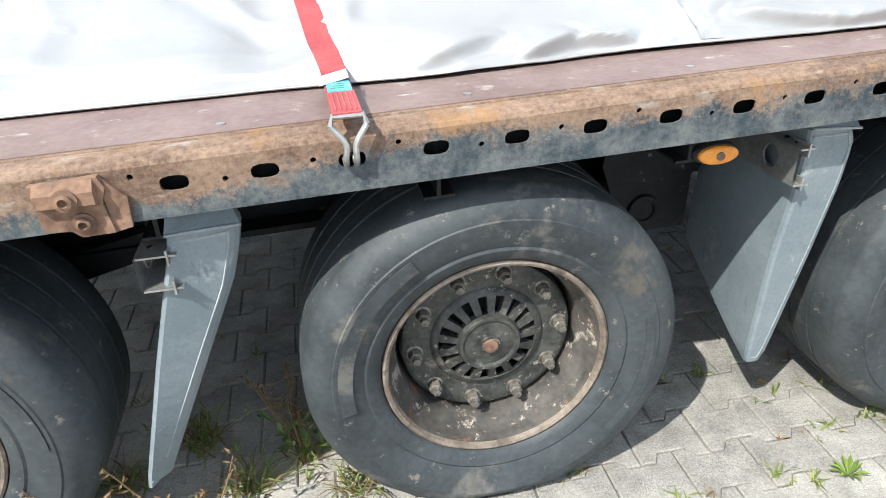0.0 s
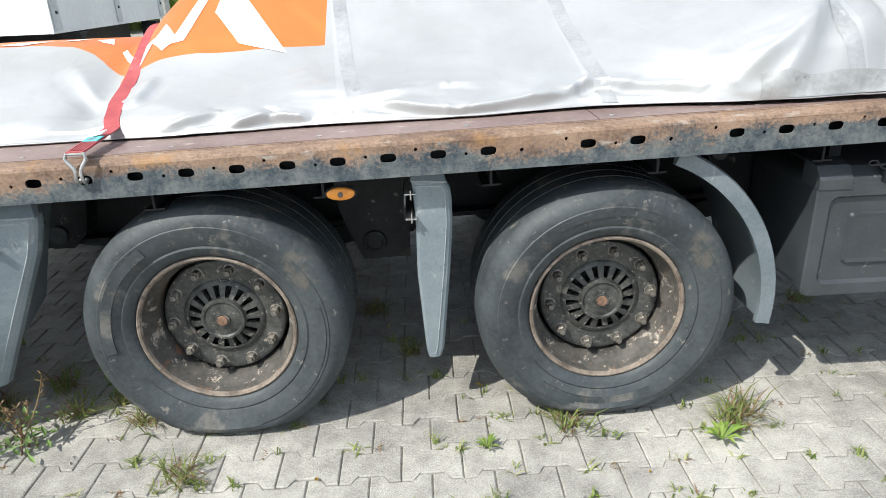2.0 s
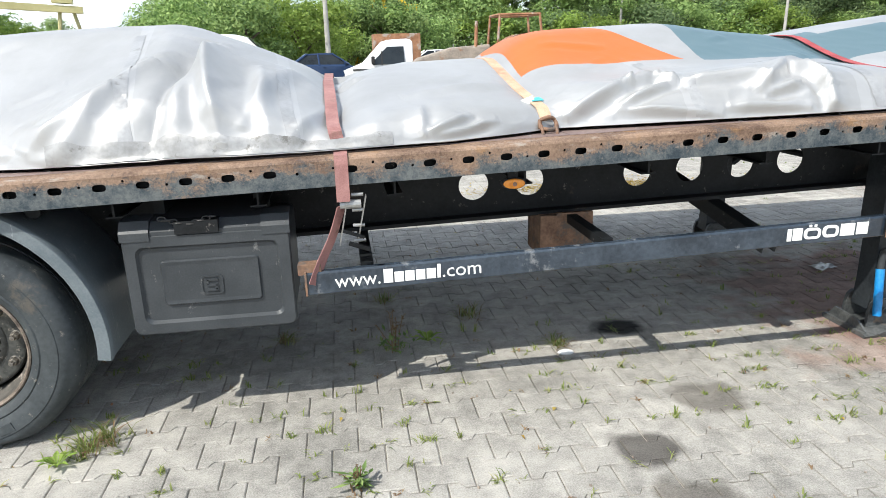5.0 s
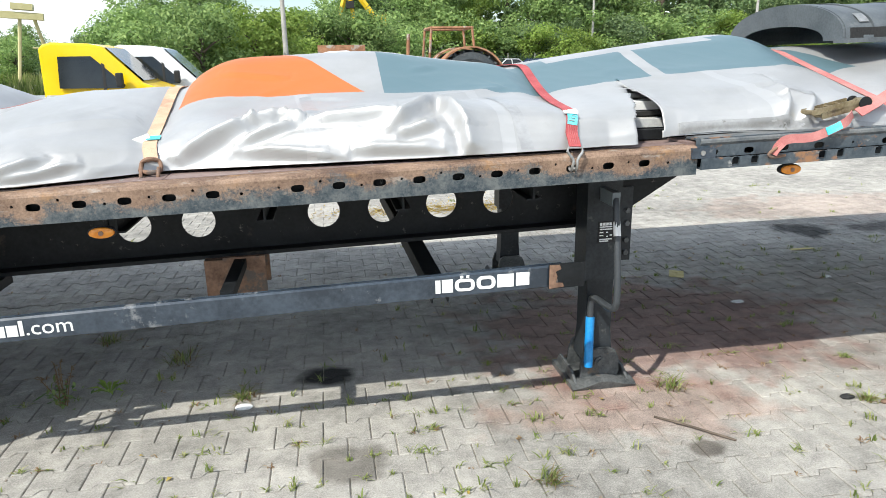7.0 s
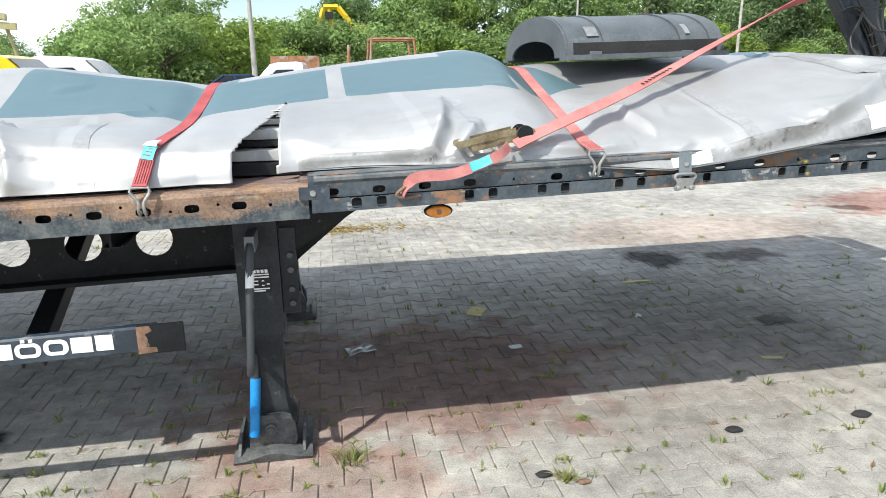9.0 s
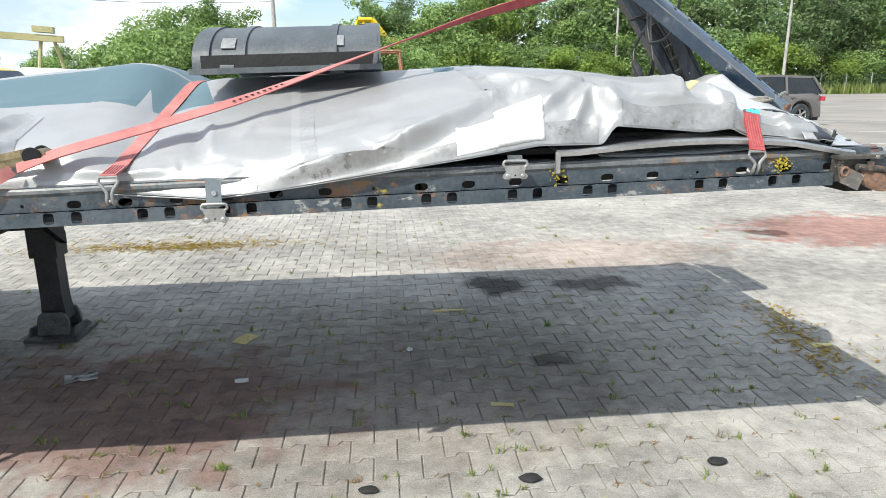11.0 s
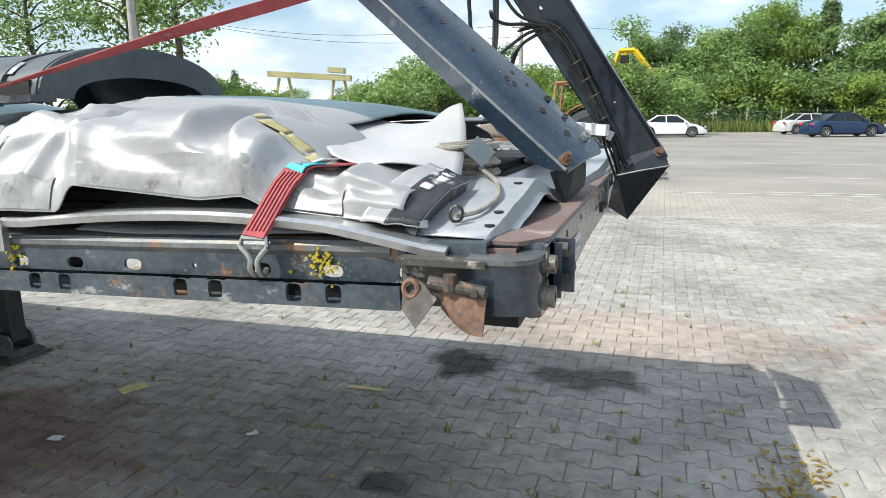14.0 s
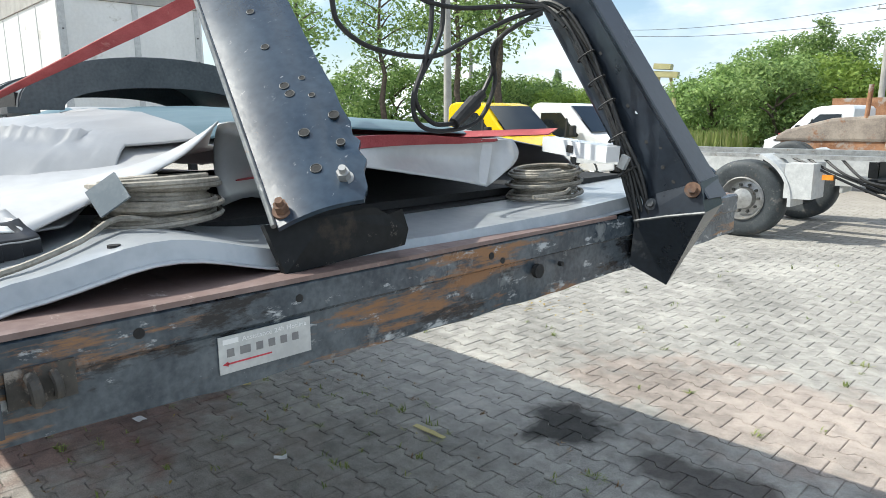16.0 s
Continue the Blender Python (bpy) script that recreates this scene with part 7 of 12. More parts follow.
M_HEM = rough_mat("scuffed_tarpaulin_hem", (0.24, 0.24, 0.235), (0.36, 0.362, 0.365), 0.42, 0.3, 7, 0.25, 60, (0.15, 0.145, 0.135), 0.36, 14.0, spec=0.6, dist=0.004)
M_SEAM = rough_mat("welded_tarpaulin_seam", (0.31, 0.312, 0.315), (0.41, 0.414, 0.42), 0.36, 0.35, 7, 0.15, 60, (0.25, 0.245, 0.24), 0.28, 12.0, spec=0.6, dist=0.003)
for hx0, hx1, hv in ((5.70, 7.05, 0.040), (7.12, 8.28, 0.052), (8.36, 8.96, 0.060), (1.75, 3.0, 0.045)):
    tarp_strip("hem", hx0, hx1, 0.002, hv, int((hx1 - hx0) / 0.02), 5, M_HEM, 0.004, "scuffed welded hem", 0.0, 0.008)
for sx, v1 in ((0.50, 0.5), (1.30, 0.55), (2.02, 0.5), (2.62, 0.4), (4.25, 0.34), (5.02, 0.30), (6.35, 0.28), (7.33, 0.5), (7.98, 0.5)):
    tarp_strip("seam", sx, sx + 0.05, 0.01, v1, 3, 44, M_SEAM, 0.0016, "welded seam strip", 0.22)
tarp_print("printed_shape", [(-0.06, 0.84), (-0.03, 1.00), (0.19, 0.99), (0.04, 0.92), (0.235, 0.63), (0.05, 0.69)], M_LABELWHITE, "white printed chevron")
for quad in ([(-0.36, 0.62), (-0.34, 0.82), (-0.30, 0.82), (-0.33, 0.62)], [(-0.31, 0.80), (-0.26, 0.86), (-0.19, 0.74), (-0.24, 0.70)], [(-0.22, 0.72), (-0.12, 0.97), (-0.08, 0.97), (-0.16, 0.72)]):
    tarp_print("printed_shape", quad, M_LABELWHITE, "white printed stroke")
for quad in ([(-1.07, 1.11), (-1.02, 1.20), (-0.87, 1.20), (-0.96, 1.09)], [(-0.832, 1.17), (-0.82, 1.28), (-0.745, 1.28), (-0.763, 1.18)], [(-0.66, 1.13), (-0.60, 1.17), (-0.536, 1.0), (-0.60, 1.05)], [(-0.468, 0.952), (-0.375, 0.80), (-0.385, 0.77), (-0.478, 0.925)], [(-1.25, 0.95), (-1.155, 0.992), (-1.215, 0.90)]):
    tarp_print("printed_shape", quad, M_LABELWHITE, "white printed stroke")
M_PRINTGREY = rough_mat("faded_grey_print", (0.10, 0.11, 0.12), (0.15, 0.16, 0.17), 0.5, 0.1, 10, 0.1)
for bx in (0.52, 0.64, 0.76):
    tarp_print("printed_bar", [(bx, 0.93), (bx, 1.03), (bx + 0.08, 1.03), (bx + 0.08, 0.93)], M_PRINTGREY, "grey printed bar")


def tarp_patch(name, x0, x1, v0, v1, material, label, category, lift=0.005, n=14, ragged=0.004, thick=0.003):
    bm = bmesh.new()
    g = []
    for i in range(n + 1):
        row = []
        for j in range(n + 1):
            x, v = x0 + (x1 - x0) * i / n, v0 + (v1 - v0) * j / n
            if i in (0, n):
                x += ragged * noise.noise((j * 0.7, x0, 1))
            if j in (0, n):
                v += 0.3 * ragged * noise.noise((i * 0.7, x0, 2))
            row.append(bm.verts.new(tarp_point(x, max(v, 0.0), lift)))
        g.append(row)
    for i in range(n):
        for j in range(n):
            bm.faces.new((g[i][j], g[i + 1][j], g[i + 1][j + 1], g[i][j + 1]))
    ob = part(name, bm, material, None, smooth=False)
    ob.data.shade_smooth()
    s = ob.modifiers.new("thickness", "SOLIDIFY")
    s.thickness, s.offset = thick, 1
    return tagged(ob, label, category)


M_PATCH = rough_mat("white_repair_tape", (0.60, 0.61, 0.60), (0.74, 0.75, 0.74), 0.5, 0, 8, 0.2, 60, (0.42, 0.41, 0.38), 0.32, 7.0, dist=0.004)
tarp_patch("repair_patch", 7.81, 7.95, 0.012, 0.098, M_PATCH, "white rectangular repair patch taped on the tarpaulin", "patch")
tarp_patch("repair_patch", 7.938, 8.10, 0.012, 0.128, M_PATCH, "taller white repair patch overlapping another on the tarpaulin", "patch", 0.0065)
tarp_patch("repair_patch", 7.02, 7.17, 0.004, 0.055, M_PATCH, "small scuffed repair patch near the tarpaulin hem", "patch")
for k in range(4):
    tarp_patch("warning_tape", 8.655 + 0.056 * k, 8.705 + 0.056 * k, 0.166 - 0.006 * k, 0.193 - 0.006 * k, M_YELLOWTAPE, "worn yellow reflective tape square on the tarpaulin", "tape", 0.0012, 5, 0.003, 0.0006)


# things that show in the slit: stacked aluminium boards
def slit_boards():
    e = empty("stacked_boards", (5.68, 0.5, deck_z(5.68)), "stack of grey and black boards under the torn tarpaulin", "boards")
    for i, (z0, z1, y0, mt) in enumerate(((0.004, 0.045, 0.16, M_BLACK), (0.050, 0.085, 0.20, M_SILVERBAR), (0.092, 0.110, 0.28, M_DARK), (0.114, 0.150, 0.32, M_LABELWHITE), (0.158, 0.18, 0.46, M_ALU))):
        bm = bmesh.new()
        box(bm, 5.46, 5.78, y0 + 0.04, 0.9, deck_z(5.7) + z0, deck_z(5.7) + z1)
        part("board", bm, mt, e, bevel=0.004)


slit_boards()


# ---- lashing straps ----
def ribbon(bm, pts, width, side=None, thick=0.003):
    pts = [Vector(p) for p in pts]
    n = len(pts)
    rings = []
    for i, p in enumerate(pts):
        d = (pts[min(i + 1, n - 1)] - pts[max(i - 1, 0)]).normalized()
        s = Vector(side(i / (n - 1))) if callable(side) else (Vector(side) if side is not None else Vector((1, 0, 0)))
        s = (s - d * s.dot(d)).normalized()
        nrm = s.cross(d).normalized()
        if nrm.y > 0 and abs(nrm.y) > abs(nrm.z):
            nrm = -nrm
        if nrm.z < 0 and abs(nrm.z) >= abs(nrm.y):
            nrm = -nrm
        rings.append([bm.verts.new(p + s * width / 2 * a + nrm * thick * b) for a, b in ((-1, 0), (1, 0), (1, 1), (-1, 1))])
    for i in range(n - 1):
        for k in range(4):
            bm.faces.new((rings[i][k], rings[i][(k + 1) % 4], rings[i + 1][(k + 1) % 4], rings[i + 1][k]))
    bm.faces.new(rings[0][::-1])
    bm.faces.new(rings[-1])


def hook_mesh(bm, top, bottom, w=0.052, r=0.0055):
    """A doubled wire hook: a triangle at the webbing that closes to two prongs."""
    t, b = Vector(top), Vector(bottom)
    path = [t + Vector((-w / 2, 0, 0)), t + Vector((w / 2, 0, 0)), t + Vector((w / 2 + 0.004, -0.004, -0.016)), t * 0.45 + b * 0.55 + Vector((0.010, -0.010, 0.0)), b + Vector((0.008, -0.012, 0.012)), b + Vector((0.008, 0.004, -0.004)), b + Vector((0.006, 0.02, 0.006))]
    tube(bm, smooth_path(path[2:], 5), r, 8)
    path2 = [Vector((2 * t.x - p.x, p.y, p.z)) if i < 3 else Vector((p.x - 0.018, p.y, p.z)) for i, p in enumerate(path)]
    tube(bm, smooth_path(path2[2:], 5), r, 8)
    tube(bm, [path[2], path[1], path[0], path2[2]], r, 8)


def over_tarp(xs, vs, n=40, lift=0.006):
    out = []
    for i in range(n + 1):
        t = i / n
        out.append(tarp_point(float(np.interp(t, np.linspace(0, 1, len(xs)), xs)), float(np.interp(t, np.linspace(0, 1, len(vs)), vs)), lift))
    # pulled taut: no dips
    for _ in range(6):
        for i in range(1, n):
            mid = (out[i - 1] + out[i + 1]) / 2
            if mid.z > out[i].z:
                out[i] = out[i] * 0.3 + mid * 0.7
    return out


M_THREAD = rough_mat("pale_pink_thread", (0.31, 0.075, 0.08), (0.40, 0.13, 0.13), 0.8, 0, 40, 0.1)


def stretch_of(pts, s0, s1, n=6):
    """Points between two distances along a line."""
    ds = [0.0]
    for a, b in zip(pts, pts[1:]):
        ds.append(ds[-1] + (Vector(b) - Vector(a)).length)
    return [Vector([float(np.interp(s0 + (s1 - s0) * i / (n - 1), ds, [p[c] for p in pts])) for c in range(3)]) for i in range(n)]


def hook_strap(hx, hy, hz, xs, mt, label, lab_at=(0.30, 0.16), width=0.05, v1=0.97, ht=0.085, marks=(0.115, 0.168, 0.212), tag=True):
    e = empty("lashing_strap", (hx, hy, hz), label, "lashing strap", "straps over the load")
    top = Vector((hx, hy - 0.006, hz + ht))
    run = over_tarp(xs, [0.05, 0.16, 0.34, 0.6, v1], 44)
    run = [p for p in run if p.z > top.z + 0.015]
    pts = [top] + run
    pts = [top.lerp(run[0], t) for t in (0, 0.35, 0.7)] + run
    bm = bmesh.new()
    ribbon(bm, pts, width)
    part("webbing", bm, mt, e)
    # sewn double end
    bm = bmesh.new()
    ribbon(bm, [p + Vector((0, -0.004, 0.003)) for p in stretch_of(pts, 0.0, marks[0])], width * 0.98)
    sewn = part("sewn_end", bm, mt, e)
    for k in range(5):
        bm = bmesh.new()
        ribbon(bm, [p + Vector((width * 0.17 * (k - 2), -0.0062, 0.005)) for p in stretch_of(pts, 0.012, marks[0] - 0.006)], 0.0022)
        part("stitching", bm, M_THREAD, sewn, "pale stitching")
    bm = bmesh.new()
    hook_mesh(bm, top, (hx, hy, hz))
    part("hook", bm, M_STEEL, e, "bright wire hook set in a rail hole", smooth=True)
    if not tag:
        return e
    bm = bmesh.new()
    ribbon(bm, [p + Vector((0, -0.005, 0.005)) for p in stretch_of(pts, marks[0] - 0.004, marks[1])], width * 0.86)
    flag = part("printed_label", bm, M_LABELCYAN, e, "turquoise printed cloth label")
    for k in range(3):
        bm = bmesh.new()
        q = marks[0] + (marks[1] - marks[0]) * (0.2 + 0.22 * k)
        ribbon(bm, [p + Vector((0.004 * (k - 1), -0.0072, 0.0065)) for p in stretch_of(pts, q, q + 0.003, 2)], width * (0.5 - 0.1 * k))
        part("print_line", bm, M_GREYPRINT, flag)
    bm = bmesh.new()
    ribbon(bm, [p + Vector((-0.006, -0.009 - 0.004 * (i % 2), 0.009)) for i, p in enumerate(stretch_of(pts, marks[1] - 0.006, marks[2]))], width * 1.12, (1, 0.15, 0.22))
    part("cloth_tag", bm, M_LABELWHITE, e, "creased white cloth tag")
    return e


hook_strap(-0.281, -0.010, rail_z(-0.28) - 0.002, (-0.29, -0.31, -0.33, -0.36, -0.40), M_STRAP_RED, "red lashing strap hooked into the rear side rail", width=0.05)
hook_strap(5.213, -0.010, rail_z(5.21) - 0.002, (5.22, 5.25, 5.28, 5.31, 5.34), M_STRAP_RED, "red lashing strap with a white tag over the grey tarpaulin", width=0.045)
hook_strap(6.722, -0.012, rail_z(6.72) + 0.022, (6.72, 6.72, 6.73, 6.74, 6.76), M_STRAP_PINK, "faded pink lashing strap crossing the load", width=0.05, tag=False)
hook_strap(8.812, -0.020, rail_z(8.81) + 0.02, (8.83, 8.87, 8.89, 8.90, 8.90), M_STRAP_RED, "red lashing strap with a turquoise label near the load's front", width=0.05, v1=0.42, ht=0.07, marks=(0.165, 0.235, 0.290))


def shackle_strap():
    e = empty("lashing_strap", (3.63, 0.11, deck_z(3.63)), "faded orange lashing strap with a shackle on the deck edge", "lashing strap", "straps over the load")
    run = over_tarp((3.64, 3.62, 3.60, 3.58, 3.56), (0.03, 0.16, 0.34, 0.6, 0.97), 44)
    bm = bmesh.new()
    ribbon(bm, run, 0.05)
    part("webbing", bm, M_STRAP_TAN, e)
    b = run[0]
    bm = bmesh.new()
    tube(bm, smooth_path([b + Vector((-0.03, -0.01, 0.0)), b + Vector((0.0, -0.025, 0.012)), b + Vector((0.03, -0.01, 0)), b + Vector((0.035, -0.03, -0.03)), b + Vector((0.0, -0.045, -0.035)), b + Vector((-0.035, -0.03, -0.03))], 5), 0.008, 8, closed=True)
    part("shackle", bm, M_RUST, e, "dark rusty shackle", smooth=True)
    bm = bmesh.new()
    for dx in (-0.03, 0.03):
        tube(bm, smooth_path([b + Vector((dx, -0.03, -0.02)), b + Vector((dx, -0.055, -0.05)), b + Vector((dx * 0.9, -0.06, -0.085))], 5), 0.007, 8)
    part("chain_link", bm, M_RUST, e)
    bm = bmesh.new()
    c = run[11]
    ribbon(bm, [run[10] + Vector((0.01, -0.006, 0.006)), run[12] + Vector((0.01, -0.006, 0.006))], 0.05)
    part("printed_label", bm, M_LABELCYAN, e)
    bm = bmesh.new()
    ribbon(bm, [c + Vector((0.0, -0.012, 0.006)), c + Vector((-0.05, -0.03, -0.01)), c + Vector((-0.085, -0.035, -0.03))], 0.04, (0.2, 0.5, 1))
    part("cloth_tag", bm, M_LABELWHITE, e)


shackle_strap()


def wrapped_strap():
    """Dirty strap that runs down over the rail to a hanging ratchet."""
    x = 2.80
    e = empty("lashing_strap", (x, 0.0, rail_z(x)), "dirty maroon lashing strap wrapped over the rail to a ratchet", "lashing strap", "straps over the load")
    run = over_tarp((2.79, 2.78, 2.77, 2.76, 2.76), (0.03, 0.12, 0.34, 0.6, 0.97), 44, 0.012)
    z = rail_z(x)
    down = [Vector((x, -0.008, z - 0.12)), Vector((x, -0.007, z - 0.05)), Vector((x, -0.006, z + 0.02)), Vector((x, 0.0, z + 0.052)), Vector((x, 0.05, z + 0.064))]
    bm = bmesh.new()
    ribbon(bm, down + [p + Vector((0, -0.004, 0.006)) for p in run if p.y > 0.055], 0.05)
    part("webbing", bm, M_STRAP_DIRTY, e)
    bm = bmesh.new()
    ribbon(bm, smooth_path([(x - 0.01, 0.02, z - 0.14), (x - 0.05, 0.05, z - 0.26), (x - 0.10, 0.04, z - 0.36), (x - 0.14, 0.02, z - 0.45)], 6), 0.05, (0.7, 0.6, 0.3))
    part("loose_tail", bm, M_STRAP_DIRTY, e)
    bm = bmesh.new()
    for dx in (-0.034, 0.034):
        obox(bm, pose(x + 0.03 + dx, 0.02, z - 0.20, 8, 12, 0), 0.004, 0.03, 0.20)
    for dz in (-0.10, -0.16, -0.22, -0.28):
        rod(bm, (x + 0.0 + 0.03, 0.02, z + dz), (x + 0.075, 0.02, z + dz), 0.007, 8)
    rod(bm, (x - 0.015, 0.015, z - 0.135), (x + 0.065, 0.015, z - 0.135), 0.018, 12)
    part("ratchet", bm, M_STEEL, e, "worn steel ratchet frame")
    bm = bmesh.new()
    obox(bm, pose(x + 0.05, 0.0, z - 0.30, 10, 20, 0), 0.085, 0.012, 0.014)
    obox(bm, pose(x + 0.03, 0.0, z - 0.25, 10, 20, 0), 0.085, 0.010, 0.010)
    part("ratchet_handle", bm, M_BLACK, e)


wrapped_strap()


def long_strap():
    """Pink strap from a rail hook, through a ratchet, rising to the top of the bent stanchion."""
    e = empty("ratchet_strap", (6.06, 0.0, 1.14), "long faded pink strap with a ratchet rising to the bent stanchion", "lashing strap", "straps over the load")
    bm = bmesh.new()
    loop = smooth_path([(6.04, -0.03, 1.135), (6.06, -0.035, 1.175), (6.10, -0.03, 1.195), (6.22, -0.02, 1.20), (6.36, 0.0, 1.245), (6.42, 0.03, 1.28)], 8)
    ribbon(bm, loop, 0.036, (0.25, 0.25, 0.9))
    part("webbing_loop", bm, M_STRAP_PINK, e)
    pts = smooth_path([(6.44, 0.02, 1.285), (6.56, 0.055, 1.330), (6.84, 0.215, 1.408), (7.13, 0.385, 1.498), (7.56, 0.61, 1.655), (8.00, 0.834, 1.808), (8.33, 0.953, 1.899), (8.62, 1.03, 1.985), (8.66, 0.97, 2.05), (8.60, 0.90, 2.09)], 4)
    # the webbing turns half over going up: faded face, underside coloured redder for shade
    turns = (0.0, 0.30, 0.43, 0.60, 1.0)
    sides = ((-0.30, 0.60, 0.50), (-0.30, 0.62, 0.45), (-0.41, 0.91, 0.03), (-0.25, 0.40, -0.80), (-0.15, 0.25, -0.95))
    for nm, mt, o, lab in (("webbing", M_STRAP_PINK, 0.0, "faded pink side of the webbing"), ("webbing_underside", M_STRAP_RED, -0.0022, "underside of the webbing, its shade coloured in as deeper red")):
        bm = bmesh.new()
        rings = []
        n = len(pts)
        for i, p in enumerate(pts):
            d = (Vector(pts[min(i + 1, n - 1)]) - Vector(pts[max(i - 1, 0)])).normalized()
            sv = Vector([float(np.interp(i / (n - 1), turns, [q[c] for q in sides])) for c in range(3)])
            sv = (sv - d * sv.dot(d)).normalized()
            nv = d.cross(sv).normalized()
            if i == 0:
                flip = -1 if nv.z < 0 else 1
            nv = nv * flip
            rings.append([bm.verts.new(Vector(p) + sv * 0.0215 * a + nv * (o + 0.002 * b)) for a, b in ((-1, 0), (1, 0), (1, 1), (-1, 1))])
        for i in range(n - 1):
            for k in range(4):
                bm.faces.new((rings[i][k], rings[i][(k + 1) % 4], rings[i + 1][(k + 1) % 4], rings[i + 1][k]))
        bm.faces.new(rings[0][::-1])
        bm.faces.new(rings[-1])
        part(nm, bm, mt, e, lab)
    m = look(tarp_point(6.30, 0.045, 0.03), tarp_point(6.55, 0.10, 0.035)) @ pose(0, 0, 0, 0, 0, 0)
    bm = bmesh.new()
    for dx in (-0.026, 0.026):
        obox(bm, m @ pose(dx, 0.0, -0.10), 0.004, 0.030, 0.22)
    rod(bm, m @ Vector((-0.032, 0, -0.20)), m @ Vector((0.032, 0, -0.20)), 0.024, 16)
    rod(bm, m @ Vector((-0.030, 0, 0.0)), m @ Vector((0.030, 0, 0.0)), 0.012, 12)
    rod(bm, m @ Vector((-0.030, 0, -0.09)), m @ Vector((0.030, 0, -0.09)), 0.010, 12)
    M_BRONZE = rough_mat("worn_brass_plating", (0.20, 0.155, 0.085), (0.36, 0.30, 0.19), 0.45, 0.7, 14, 0.2, 80, (0.12, 0.09, 0.06), 0.32, 12.0, rough2=0.8, dist=0.003)
    part("ratchet", bm, M_BRONZE, e, "worn brass-coloured ratchet", bevel=0.002)
    bm = bmesh.new()
    for dx in (-0.031, 0.031):
        obox(bm, m @ pose(dx, 0.022, -0.05), 0.004, 0.022, 0.21)
    for q in (-0.10, -0.05, 0.0):
        rod(bm, m @ Vector((-0.031, 0.022, q)), m @ Vector((0.031, 0.022, q)), 0.0045, 8)
    rod(bm, m @ Vector((-0.034, 0.022, 0.05)), m @ Vector((0.034, 0.022, 0.05)), 0.010, 10)
    part("ratchet_handle", bm, M_BRONZE, e, "open ratchet handle", bevel=0.002)
    for dx in (-0.036, 0.036):
        bm = bmesh.new()
        rod(bm, m @ Vector((dx - 0.003, 0.006, -0.185)), m @ Vector((dx + 0.003, 0.006, -0.185)), 0.028, 20)
        part("ratchet_wheel", bm, M_BLACK, e, "black toothed ratchet wheel", bevel=0.003)
    bm = bmesh.new()
    ribbon(bm, [loop[i] + Vector((0, -0.004, 0.003)) for i in (27, 29, 31)], 0.032, (0.25, 0.25, 0.9))
    part("printed_label", bm, M_LABELCYAN, e)
    bm = bmesh.new()
    tube(bm, smooth_path([(6.10, -0.02, 1.130), (6.04, -0.028, 1.125), (6.02, -0.03, 1.14), (6.05, -0.035, 1.165)], 6), 0.006, 8)
    part("hook", bm, M_RUST, e, smooth=True)
    dirn = (pts[20] - pts[16]).normalized()
    # printing along the webbing, kept as plain dark bars
    for i in range(9):
        c = pts[11].lerp(pts[13], i / 9) + Vector((0, -0.002, 0.004))
        bm = bmesh.new()
        obox(bm, look(c, c + dirn), 0.018, 0.002, 0.008)
        part("strap_print", bm, M_DARK, e)


long_strap()


def red_far_strap():
    e = empty("lashing_strap", (8.87, 1.74, 1.40), "red strap over the far curtain edge", "lashing strap", "straps over the load")
    bm = bmesh.new()
    ribbon(bm, smooth_path([(9.02, 1.75, 1.51), (8.88, 1.74, 1.505), (8.6, 1.62, 1.50), (8.3, 1.45, 1.52), (8.0, 1.3, 1.54)], 6), 0.05, (0, 0.8, 0.3))
    part("webbing", bm, M_STRAP_RED, e)


red_far_strap()


